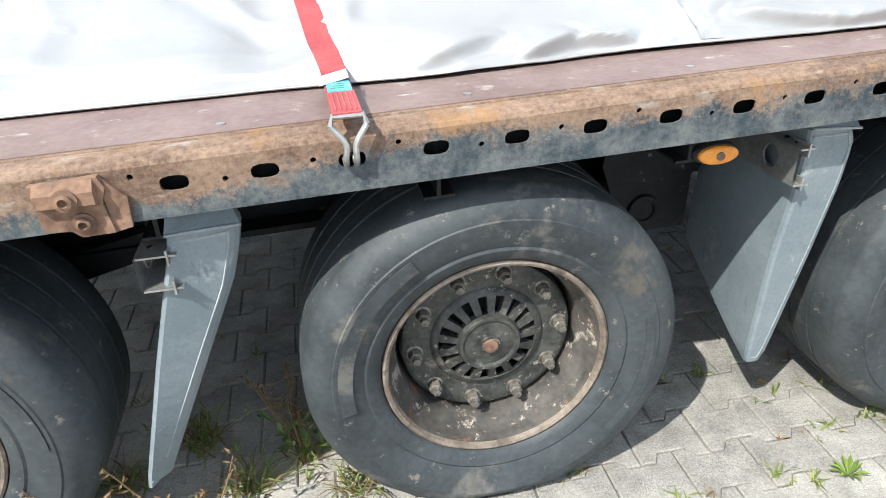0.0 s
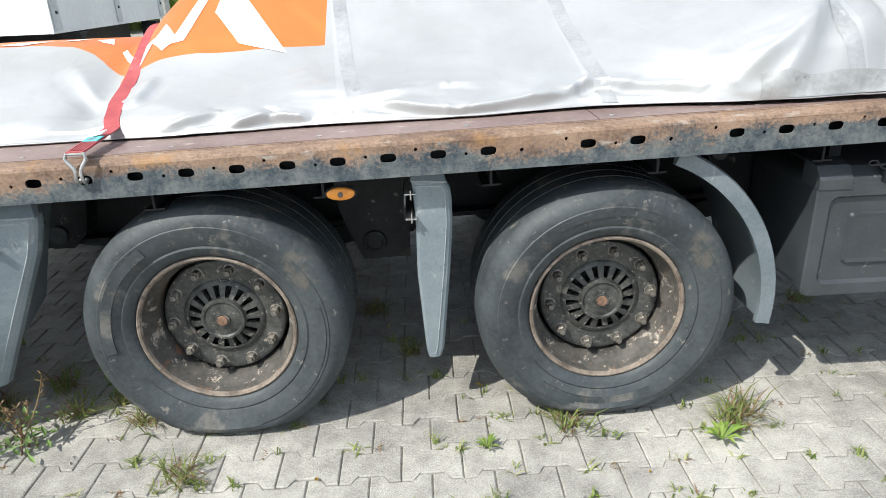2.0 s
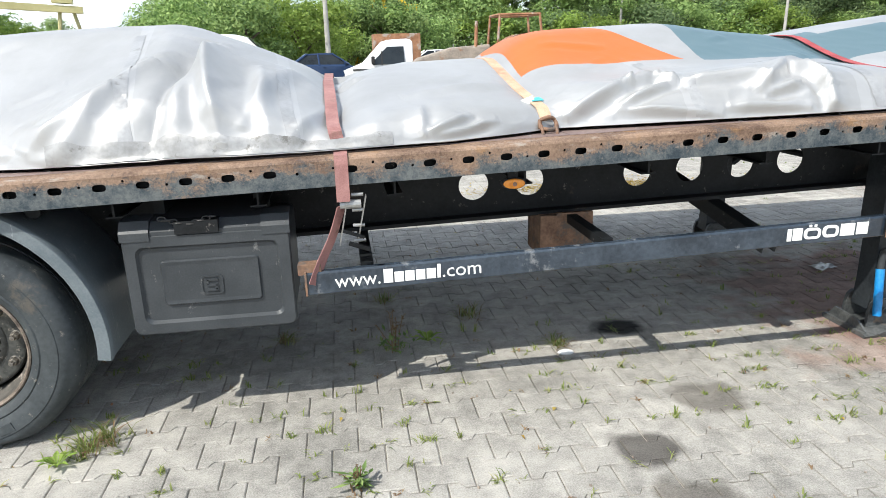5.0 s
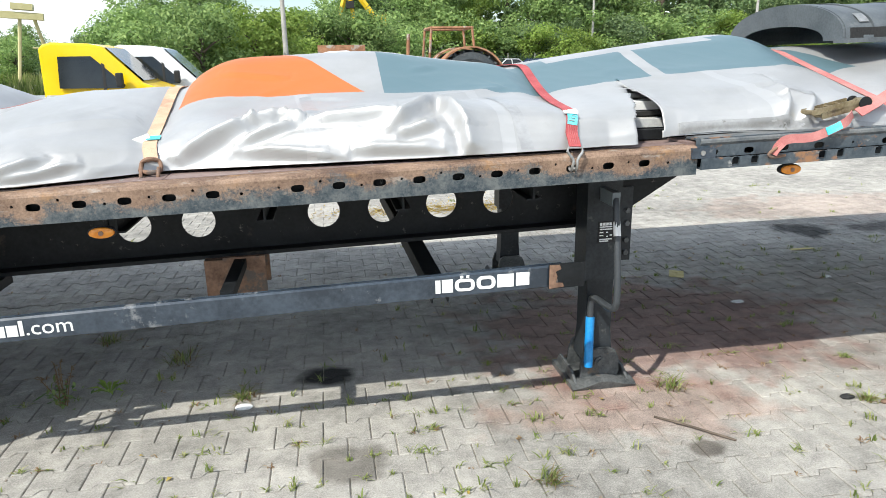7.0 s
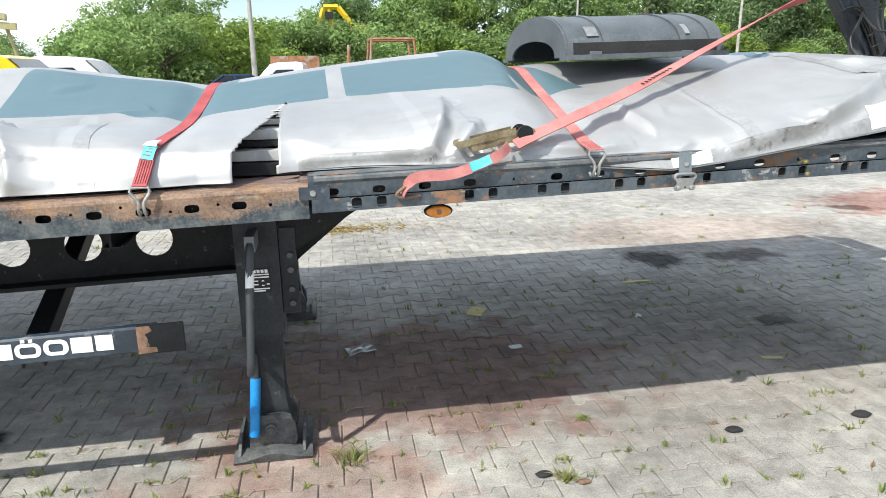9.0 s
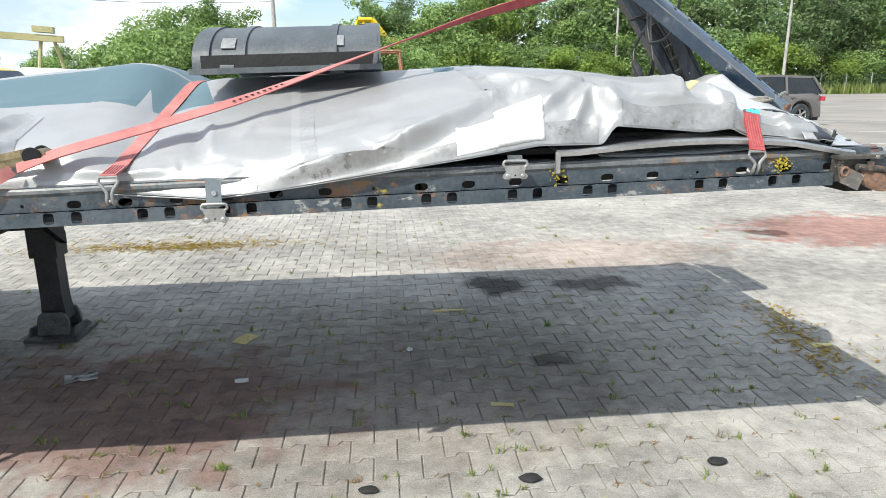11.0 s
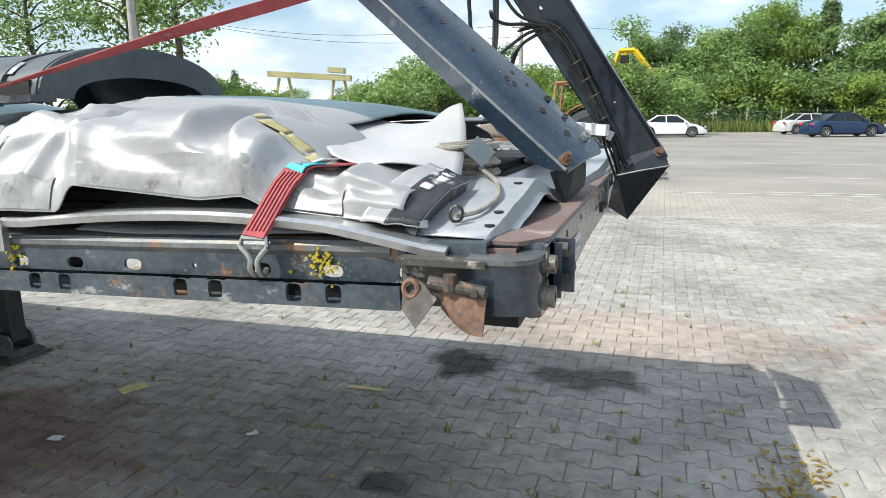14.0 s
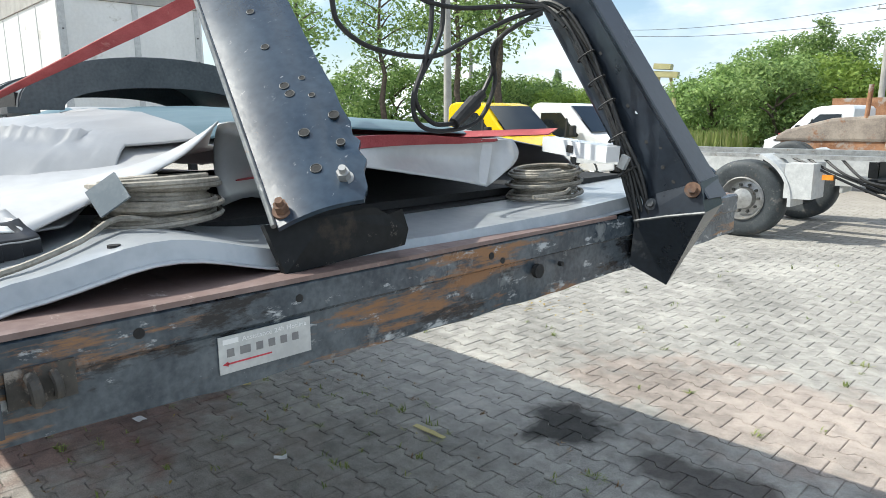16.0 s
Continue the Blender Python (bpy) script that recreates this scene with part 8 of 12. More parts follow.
# ---- tarpaulin buckles on the rail ----
def tarp_buckle(x, y, z, tab, tab_mat, label):
    """Waisted steel buckle with a slot, two rivets and the cloth tab that it hangs from."""
    e = empty("tarpaulin_buckle", (x, y, z), label, "buckle", "buckles along the hem")
    bm = bmesh.new()
    ribbon(bm, [(x, y + 0.006, z + 0.020 + tab), (x, y - 0.004, z + 0.024), (x, y - 0.008, z + 0.013)], 0.048)
    strap = part("buckle_tab", bm, tab_mat, e)
    if tab > 0.03:
        bm = bmesh.new()
        rod(bm, (x + 0.002, y + 0.002, z + 0.055), (x + 0.002, y - 0.008, z + 0.055), 0.008, 14)
        part("rivet", bm, M_ALU, strap, "bright round rivet")
    bm = bmesh.new()
    half = [(0.0, 0.006), (0.026, 0.006), (0.036, 0.002), (0.034, -0.006), (0.030, -0.012), (0.032, -0.018), (0.040, -0.024), (0.041, -0.032), (0.034, -0.038), (0.022, -0.038), (0.016, -0.034), (0.0, -0.034)]
    prism(bm, [(x + u, z + w) for u, w in half] + [(x - u, z + w) for u, w in half[-2:0:-1]], "y", y - 0.012, y - 0.006)
    plate = part("buckle_plate", bm, M_STEEL, e, bevel=0.0015)
    bm = bmesh.new()
    tube(bm, smooth_path([(x - 0.030, y - 0.009, z + 0.000), (x - 0.039, y - 0.009, z + 0.008), (x - 0.036, y - 0.009, z + 0.018), (x - 0.026, y - 0.009, z + 0.021), (x + 0.026, y - 0.009, z + 0.021), (x + 0.036, y - 0.009, z + 0.018), (x + 0.039, y - 0.009, z + 0.008), (x + 0.030, y - 0.009, z + 0.000)], 5), 0.0048, 8)
    part("slot_frame", bm, M_STEEL, plate, smooth=True)
    for dx in (-0.025, 0.025):
        bm = bmesh.new()
        lathe(bm, [(0.0085, 0.0), (0.0080, -0.004), (0.005, -0.006), (0.001, -0.006)], 14, "y", lambda c: Vector((c.x + x + dx, c.y + y - 0.012, c.z + z - 0.028)))
        part("rivet", bm, M_STEEL, plate, smooth=True)
    bm = bmesh.new()
    rod(bm, (x, y - 0.0126, z - 0.026), (x, y - 0.010, z - 0.026), 0.0032, 10)
    part("pin_hole", bm, M_DARK, plate)


tarp_buckle(7.042, -0.045, 1.150, 0.078, M_FLAP, "grey steel tarpaulin buckle on a blue-grey riveted tab")
tarp_buckle(7.994, -0.025, 1.262, 0.016, M_CAST, "grey steel tarpaulin buckle hanging at the rail")

# yellow marking paint splashed on the front rail
M_MARK = rough_mat("yellow_marking_paint", (0.34, 0.27, 0.02), (0.50, 0.41, 0.04), 0.7, 0, 30, 0.2, 120, (0.30, 0.20, 0.05), 0.36, 40.0, dist=0.002)
rng = random.Random(31)
for mx, n in ((8.925, 60), (8.150, 45)):
    bm = bmesh.new()
    for _ in range(n):
        cx, cz, r = mx + rng.gauss(0, 0.016), rail_z(mx) + 0.036 + rng.gauss(0, 0.015), rng.uniform(0.0010, 0.0048)
        ring = [(cx + r * rng.uniform(0.5, 1.2) * math.cos(q), cz + r * rng.uniform(0.5, 1.2) * math.sin(q)) for q in [2 * math.pi * j / 7 for j in range(7)]]
        prism(bm, ring, "y", 0.0118 - 0.0003 * rng.random(), 0.0165)
    tagged(part("paint_mark", bm, M_MARK, trailer, "splash of yellow marking paint"), kind="stuff")


# ---- plastic fender lying on the load ----
def loose_fender():
    e = empty("loose_fender", (7.2, 1.1, 1.58), "large black plastic truck fender lying on the tarpaulin", "fender")
    x0, x1, yc, hw, hz, zb = 6.85, 7.56, 1.14, 0.485, 0.195, 1.580
    slope = 0.022
    def P(x, a, k=1.0, dz=0.0):
        return Vector((x, yc - hw * k * math.cos(a), zb + (x - x0) * slope + hz * k * math.sin(a) ** 0.8 + dz))
    def shell(xa, xb, k0, k1):
        bm = bmesh.new()
        n = 30
        o = [[bm.verts.new(P(x, math.pi * i / n, k)) for i in range(n + 1)] for x in (xa, xb) for k in (k1, k0)]
        for i in range(n):
            bm.faces.new((o[0][i], o[0][i + 1], o[2][i + 1], o[2][i]))
            bm.faces.new((o[1][i], o[1][i + 1], o[3][i + 1], o[3][i]))
            bm.faces.new((o[0][i], o[0][i + 1], o[1][i + 1], o[1][i]))
            bm.faces.new((o[2][i], o[2][i + 1], o[3][i + 1], o[3][i]))
        for i in (0, n):
            bm.faces.new((o[0][i], o[1][i], o[3][i], o[2][i]))
        return bm
    part("fender_shell", shell(x0, x1, 0.96, 1.0), M_FIN, e, smooth=True)
    for xa, xb in ((x0 - 0.004, x0 + 0.05), (x1 - 0.05, x1 + 0.004), (x0 + 0.16, x0 + 0.19), (x1 - 0.19, x1 - 0.16)):
        part("fender_rib", shell(xa, xb, 0.985, 1.03), M_FIN, e, smooth=True)
    for xa, xb in ((x1 + 0.004, x1 + 0.016), (x0 - 0.016, x0 - 0.004)):
        bm = bmesh.new()
        n = 30
        o = []
        for x in (xa, xb):
            z0 = zb + (x - x0) * slope
            o.append([bm.verts.new(P(x, math.pi * i / n, 1.02)) for i in range(n + 1)])
            o.append([bm.verts.new((x, yc - 0.355 * math.cos(math.pi * i / n), z0 + 0.085 * math.sin(math.pi * i / n) ** 0.8)) for i in range(n + 1)])
        for i in range(n):
            bm.faces.new((o[0][i], o[0][i + 1], o[1][i + 1], o[1][i]))
            bm.faces.new((o[2][i], o[2][i + 1], o[3][i + 1], o[3][i]))
            bm.faces.new((o[1][i], o[1][i + 1], o[3][i + 1], o[3][i]))
            bm.faces.new((o[0][i], o[0][i + 1], o[2][i + 1], o[2][i]))
        part("end_wall", bm, M_FIN, e)
    for s in (-1, 1):
        bm = bmesh.new()
        y = yc + s * hw
        box(bm, x0 - 0.02, x1 + 0.02, y - 0.05, y + 0.05, zb - 0.012, zb + 0.010, lambda c: Vector((c.x, c.y, c.z + (c.x - x0) * slope)))
        part("fender_flange", bm, M_FIN, e, bevel=0.004)
        bm = bmesh.new()
        box(bm, x0 + 0.02, x1 - 0.02, y + s * 0.0 - 0.015, y + 0.015, zb + 0.008, zb + 0.06, lambda c: Vector((c.x, c.y, c.z + (c.x - x0) * slope)))
        part("fender_skirt", bm, M_DARK, e)
    for x in (6.97, 7.40):
        bm = bmesh.new()
        pts = [P(x, a, 1.012) for a in (0.62, 0.5, 0.36, 0.2)] + [Vector((x, yc - hw * 1.03, zb + 0.02)), Vector((x, yc - hw * 1.05, zb - 0.01))]
        ribbon(bm, pts[:3], 0.055)
        part("fender_clasp", bm, M_STEEL, e, "dull steel clasp")
        bm = bmesh.new()
        ribbon(bm, pts[3:], 0.055)
        part("fender_tab", bm, M_FIN, e)


loose_fender()


# ---- aluminium panel, bar, ropes and torn curtain at the front end ----
def front_clutter():
    # bent roof panel
    bm = bmesh.new()
    def pz(y, x):
        arch = 0.048 * math.exp(-((y - 0.44) / 0.16) ** 2)
        return 1.293 + 0.033 * min(1, max(0, (y - 0.05) / 0.18)) + arch * min(1, max(0.25, (x - 8.2))) + 0.012 * math.sin(x * 5 + y * 2) + 0.02 * max(0, y - 1.0)
    nx, ny = 24, 60
    g = []
    for i in range(nx + 1):
        row = []
        for j in range(ny + 1):
            y = 0.05 + 2.19 * j / ny
            xf = 9.240 + 0.022 * min(1, max(0, (y - 0.05) / 0.3)) + 0.055 * min(1, max(0, (y - 0.6) / 0.8))
            x = 8.3 + (xf - 8.3) * i / nx
            row.append(bm.verts.new((x, y, pz(y, x))))
        g.append(row)
    for i in range(nx):
        for j in range(ny):
            bm.faces.new((g[i][j], g[i + 1][j], g[i + 1][j + 1], g[i][j + 1]))
    lip = [bm.verts.new(v.co + Vector((0.008, 0, -0.030))) for v in g[nx]]
    lip2 = [bm.verts.new(v.co + Vector((0.022, 0, -0.032))) for v in g[nx]]
    for j in range(ny):
        bm.faces.new((g[nx][j], lip[j], lip[j + 1], g[nx][j + 1]))
        bm.faces.new((lip[j], lip2[j], lip2[j + 1], lip[j + 1]))
    M_SHEET = rough_mat("silver_painted_sheet", (0.31, 0.335, 0.36), (0.44, 0.46, 0.48), 0.30, 0.25, 3, 0.16, 40, (0.52, 0.53, 0.54), 0.30, 5.0, dist=0.004)
    ob = part("bent_panel", bm, M_SHEET, None, smooth=True)
    s = ob.modifiers.new("thickness", "SOLIDIFY")
    s.thickness = 0.003
    tagged(ob, "bent silver-grey sheet metal panel lying at the trailer's front", "panel")
    for y, z in ((0.115, 0), (0.19, 0), (0.375, 0)):
        bm = bmesh.new()
        x = 9.262
        rod(bm, (x - 0.03, y, pz(y, x - 0.03) - 0.002), (x - 0.03, y, pz(y, x) + 0.004), 0.010, 10)
        part("rivet", bm, M_DARK, ob)
    # bowed aluminium edge bar on the rail
    e = empty("aluminium_bar", (8.7, 0.03, 1.30), "bowed aluminium edge bar lying along the rail", "bar")
    bm = bmesh.new()
    pts = []
    n = 30
    rows = []
    for i in range(n + 1):
        x = 8.14 + 1.042 * i / n
        z = 1.304 + 0.030 * math.sin(math.pi * min(1, max(0, (x - 8.2) / 0.95))) - 0.02 * max(0, (x - 8.95) / 0.23)
        y = 0.0
        rows.append([bm.verts.new((x, y + a, z + b)) for a, b in ((0.0, -0.014), (-0.004, 0.0), (0.006, 0.006), (0.20, 0.016), (0.20, 0.010), (0.012, 0.0), (0.006, -0.014))])
    for i in range(n):
        for j in range(7):
            bm.faces.new((rows[i][j], rows[i][(j + 1) % 7], rows[i + 1][(j + 1) % 7], rows[i + 1][j]))
    bm.faces.new(rows[0])
    bm.faces.new(rows[-1][::-1])
    part("bar_profile", bm, M_ALU, e)
    bm = bmesh.new()
    box(bm, 8.135, 8.150, -0.006, 0.01, 1.235, 1.305)
    part("bar_bracket", bm, M_STEEL, e)
    for x in (8.95, 9.12):
        bm = bmesh.new()
        rod(bm, (x, 0.05, 1.318), (x, 0.05, 1.33), 0.012, 8)
        part("bar_bolt", bm, M_STEEL, e)
    # black layers added as the shade in the gap between load and deck
    e = empty("gap_shade_filler", (8.2, 1.1, deck_z(8.3) + 0.036), "dark filler layers standing for the shade between deck and tarpaulin", "lining")
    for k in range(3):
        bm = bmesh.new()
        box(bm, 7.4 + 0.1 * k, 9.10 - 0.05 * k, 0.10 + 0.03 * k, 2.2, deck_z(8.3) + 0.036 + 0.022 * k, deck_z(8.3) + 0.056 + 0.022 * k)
        part("filler_layer", bm, M_DARK, e, bevel=0.004)
    # striped curtain end
    M_STRIPE = rough_mat("scuffed_black_white_print", (0.010, 0.011, 0.013), (0.035, 0.036, 0.04), 0.35, 0, 6, 0.2, 60, (0.50, 0.50, 0.49), 0.36, 11.0, dist=0.004)
    # the curtain's end: a flat black edge band with worn white blocks, lying over the panel's corner
    def end_point(t, w, lift=0.0):
        """t runs from the near lower corner up to the flap, w across the band towards the front."""
        near, far = Vector((9.045, 0.038, 1.326)), Vector((9.085, 0.285, 1.405))
        q = near.lerp(far, t) + Vector((0.075 - 0.02 * t, 0.006 + 0.01 * t, -0.006 - 0.020 * t)) * w
        q.z += 0.022 * math.sin(math.pi * min(1, t * 1.1)) ** 0.7 * (1 - 0.25 * w) + 0.004 * noise.noise((t * 6, w * 3, 2))
        q.y -= 0.012 * math.exp(-(t / 0.12) ** 2)
        return q + Vector((0.2, -0.3, 0.9)) * lift
    def end_sheet(name, t0, t1, w0, w1, mt, lift, label, n=12, parent=None):
        bm = bmesh.new()
        g = [[bm.verts.new(end_point(t0 + (t1 - t0) * i / n, w0 + (w1 - w0) * j / n, lift)) for j in range(n + 1)] for i in range(n + 1)]
        for i in range(n):
            for j in range(n):
                bm.faces.new((g[i][j], g[i + 1][j], g[i + 1][j + 1], g[i][j + 1]))
        ob = part(name, bm, mt, parent, label, smooth=True)
        sol = ob.modifiers.new("thickness", "SOLIDIFY")
        sol.thickness, sol.offset = 0.003, 1
        return ob
    curtain = end_sheet("curtain_end", 0.0, 1.0, -0.5, 1.0, M_TARPPLAIN, 0.0, "", 20)
    tagged(curtain, "creased silver curtain end with a black edge band", "curtain")
    end_sheet("black_band", 0.0, 1.0, 0.12, 1.0, M_STRIPE, 0.003, "scuffed black edge band", 16, curtain)
    for t0, w0 in ((0.42, 0.30), (0.64, 0.42), (0.82, 0.30)):
        end_sheet("white_block", t0, t0 + 0.10, w0, w0 + 0.30, M_PATCH, 0.0065, "worn white block", 3, curtain)
    bm = bmesh.new()
    pts = [end_point(t / 10, 1.0) for t in range(11)]
    for a, b in zip(pts[:-1], pts[1:]):
        q = [bm.verts.new(c) for c in (a, b, b + Vector((-0.012, 0.004, -0.030)), a + Vector((-0.012, 0.004, -0.026)))]
        bm.faces.new(q)
    bmesh.ops.remove_doubles(bm, verts=bm.verts, dist=0.0003)
    part("folded_end", bm, M_STRIPE, curtain, "black folded end of the curtain")
    # pale strip of curtain that sweeps up beside the rope to a free tip
    bm = bmesh.new()
    front = smooth_path([(9.125, 0.285, 1.388), (9.105, 0.385, 1.425), (9.085, 0.47, 1.455), (9.055, 0.57, 1.495), (9.020, 0.657, 1.553)], 6)
    back = smooth_path([(8.975, 0.235, 1.425), (8.925, 0.36, 1.440), (8.900, 0.46, 1.450), (8.890, 0.56, 1.468), (8.930, 0.675, 1.505)], 6)
    inner = smooth_path([(8.84, 0.25, 1.440), (8.72, 0.40, 1.488), (8.67, 0.55, 1.500), (8.65, 0.70, 1.508), (8.65, 0.95, 1.515)], 6)
    rows = []
    for a, b, c in zip(front, back, inner):
        row = [a.lerp(b, t / 8) + Vector((0, 0, 0.010 * math.sin(math.pi * t / 8))) for t in range(9)] + [b.lerp(c, t / 6) - Vector((0, 0, 0.012 * math.sin(math.pi * t / 6))) for t in range(1, 7)]
        rows.append([bm.verts.new(q) for q in row])
    for p, q in zip(rows[:-1], rows[1:]):
        for j in range(len(p) - 1):
            bm.faces.new((p[j], p[j + 1], q[j + 1], q[j]))
    ob = part("curtain_flap", bm, M_WHITEVINYL, None, smooth=True)
    ob.modifiers.new("thickness", "SOLIDIFY").thickness = 0.004
    tagged(ob, "pale grey curtain strip sweeping up to a free tip", "curtain")
    # its shaded inner side, hanging behind the first post
    bm = bmesh.new()
    rows = []
    for i in range(13):
        t = i / 12
        top = Vector((9.012, 0.664, 1.545)).lerp(Vector((8.90, 1.00, 1.505)), t)
        low = Vector((8.93, 0.70, 1.375)).lerp(Vector((8.86, 1.02, 1.375)), t)
        rows.append([bm.verts.new(top.lerp(low, k / 6) + Vector((-0.03 * math.sin(math.pi * k / 6), 0, 0.01 * math.sin(t * 9 + k)))) for k in range(7)])
    for p, q in zip(rows[:-1], rows[1:]):
        for j in range(6):
            bm.faces.new((p[j], p[j + 1], q[j + 1], q[j]))
    hang = part("hanging_side", bm, M_TARPPLAIN, ob, "shaded inner side of the curtain", smooth=True)
    hang.modifiers.new("thickness", "SOLIDIFY").thickness = 0.004
    # far curtain: stands up behind the first post, folds back over the load and curls at its free end
    def roll_point(u, t, lift=0.0):
        """u runs along the trailer's width, t from the lower edge over the fold to the back."""
        y = 0.86 + 0.66 * u
        low = 1.466 - 0.106 * u + 0.03 * max(0.0, (u - 0.9) / 0.1)
        top = 1.505 + 0.010 * math.sin(u * 5)
        curl = math.exp(-((u - 1.0) / 0.10) ** 2)
        if t < 0.5:
            k = t / 0.5
            x = 9.075 - 0.025 * k - 0.040 * math.sin(math.pi * k) * math.exp(-((u - 0.55) / 0.28) ** 2) + 0.030 * curl * math.sin(math.pi * k) + 0.008 * math.sin(u * 60) * math.exp(-((u - 0.86) / 0.07) ** 2)
            z = low + (top - low) * k
            y -= 0.10 * (1 - k) ** 2 * u ** 4
        else:
            k = (t - 0.5) / 0.5
            x = 9.050 - 0.42 * k
            z = top - 0.012 * k + 0.016 * math.sin(u * 8 + k * 3) * k
            y += 0.05 * k * u
        return Vector((x + lift, y, z + 0.5 * lift))

    def roll_sheet(name, u0, u1, t0, t1, mt, lift, parent=None, label="", taper=0.0, n=28):
        bm = bmesh.new()
        g = []
        for i in range(n + 1):
            u = u0 + (u1 - u0) * i / n
            lo = t0 + taper * i / n
            g.append([bm.verts.new(roll_point(u, lo + (t1 - lo) * j / n, lift)) for j in range(n + 1)])
        for i in range(n):
            for j in range(n):
                bm.faces.new((g[i][j], g[i + 1][j], g[i + 1][j + 1], g[i][j + 1]))
        ob = part(name, bm, mt, parent, label, smooth=True)
        ob.modifiers.new("thickness", "SOLIDIFY").thickness = 0.003
        return ob
    ob = tagged(roll_sheet("curtain_roll", 0.0, 1.0, 0.0, 1.0, M_WHITEVINYL, 0.0), "white curtain edge with a red band, curled up over the panel", "curtain")
    roll_sheet("red_band", 0.02, 0.90, 0.26, 0.54, M_STRAP_RED, 0.004, ob, "red printed band", 0.22)
    # rope coils
    for cx, cy, r, loops, lab in ((9.055, 0.515, 0.100, 14, "coil of grey steel rope on the bent panel"), (9.105, 1.60, 0.105, 12, "second coil of thin rope on the panel")):
        e = empty("rope_coil", (cx, cy, pz(cy, cx)), lab, "rope coil", "rope coils on the panel")
        rng = random.Random(int(cx * 100))
        bm = bmesh.new()
        pts = []
        for i in range(loops * 22):
            a = 2 * math.pi * i / 22
            k = i / (loops * 22)
            rr = r * (0.86 + 0.14 * math.sin(k * 17) + 0.04 * math.sin(a * 0.37))
            pts.append((cx + rr * 0.95 * math.cos(a), cy + rr * 1.1 * math.sin(a), pz(cy, cx) + 0.008 + 0.080 * k + 0.006 * math.sin(a * 0.6 + k * 30)))
        tube(bm, pts, 0.0055, 6)
        part("rope", bm, M_ROPE, e, smooth=True)
        bm = bmesh.new()
        if cy < 1:
            tail = smooth_path([pts[0], (9.135, 0.42, pz(0.42, 9.13) + 0.02), (9.19, 0.34, pz(0.34, 9.19) + 0.012), (9.215, 0.25, pz(0.25, 9.2) + 0.008), (9.20, 0.165, pz(0.165, 9.2) + 0.010), (9.165, 0.115, pz(0.115, 9.165) + 0.014)], 8)
        else:
            tail = smooth_path([pts[0], (9.22, 1.56, 1.362), (9.24, 1.50, 1.357), (9.22, 1.40, 1.353)], 8)
        tube(bm, tail, 0.005, 6)
        part("rope_tail", bm, M_ROPE, e, smooth=True)
        if cy < 1:
            bm = bmesh.new()
            obox(bm, pose(9.135, 0.405, 1.437, 50, 42, 10), 0.056, 0.056, 0.004)
            part("rope_plate", bm, M_FLAP, e, "small dark square plate on the rope", bevel=0.003)
            bm = bmesh.new()
            c = Vector((9.170, 0.105, pz(0.105, 9.17) + 0.022))
            ring = [c + Vector((0.010 * math.cos(a), 0.010 * math.cos(a), 0.015 * math.sin(a))) for a in [k * math.pi / 8 for k in range(16)]]
            tube(bm, ring, 0.0035, 6, closed=True)
            part("rope_eye", bm, M_HUB, e, "rusty eye hook", smooth=True)
    # white plank with a square hole and grey boxy profile beside the far post
    bm = bmesh.new()
    obox(bm, pose(9.205, 1.622, 1.468, 0, 5, -11), 0.25, 0.05, 0.042)
    ob = part("white_profile", bm, M_VANWHITE, None, bevel=0.004)
    tagged(ob, "white steel profile with a square hole beside the post", "profile")
    bm = bmesh.new()
    obox(bm, pose(9.195, 1.622, 1.468, 0, 5, -11), 0.022, 0.053, 0.020)
    part("square_hole", bm, M_DARK, ob)
    # hanging cables between the posts
    runs = [((8.95, 0.97, 1.90), (8.95, 0.988, 1.831), (8.95, 1.009, 1.77), (8.95, 1.107, 1.724), (8.95, 1.294, 1.714), (8.97, 1.40, 1.755), (9.02, 1.53, 1.821), (9.08, 1.606, 1.85)),
            ((8.95, 1.25, 1.87), (8.95, 1.29, 1.852), (8.97, 1.40, 1.845), (9.02, 1.53, 1.857), (9.08, 1.606, 1.856)),
            ((8.95, 1.30, 2.3), (8.95, 1.307, 1.865), (8.95, 1.284, 1.721), (8.95, 1.235, 1.603), (8.95, 1.259, 1.537), (8.95, 1.353, 1.52), (8.95, 1.489, 1.55), (8.96, 1.545, 1.655), (8.98, 1.52, 1.76), (9.08, 1.606, 1.845)),
            ((8.95, 1.34, 2.3), (8.95, 1.348, 1.87), (8.95, 1.325, 1.752), (8.95, 1.242, 1.618), (8.95, 1.30, 1.544), (8.95, 1.386, 1.54)),
            ((8.95, 1.501, 1.622), (8.96, 1.535, 1.69), (9.0, 1.53, 1.78), (9.08, 1.606, 1.84)),
            ((8.80, 1.50, 2.4), (8.90, 1.52, 2.05), (8.98, 1.54, 1.90), (9.08, 1.606, 1.86), (9.14, 1.63, 1.80))]
    e = empty("hanging_cable", (8.9, 1.2, 1.38), "tangle of black cables hanging between the two posts", "cables")
    for rn in runs:
        bm = bmesh.new()
        tube(bm, smooth_path(rn, 10), 0.0065, 8)
        part("cable", bm, M_DARKCABLE, e, smooth=True)
    bm = bmesh.new()
    rod(bm, (8.95, 1.386, 1.54), (8.95, 1.47, 1.60), 0.017, 12, 0.022)
    rod(bm, (8.95, 1.47, 1.60), (8.95, 1.501, 1.622), 0.015, 12)
    part("cable_plug", bm, M_DARKCABLE, e, "black cable plug")
    # loose plywood strip on the front edge
    bm = bmesh.new()
    prism(bm, [(9.05, 0.055), (9.30, 0.055), (9.345, 0.12), (9.345, 1.60), (9.05, 1.60)], "z", 1.2885, 1.297)
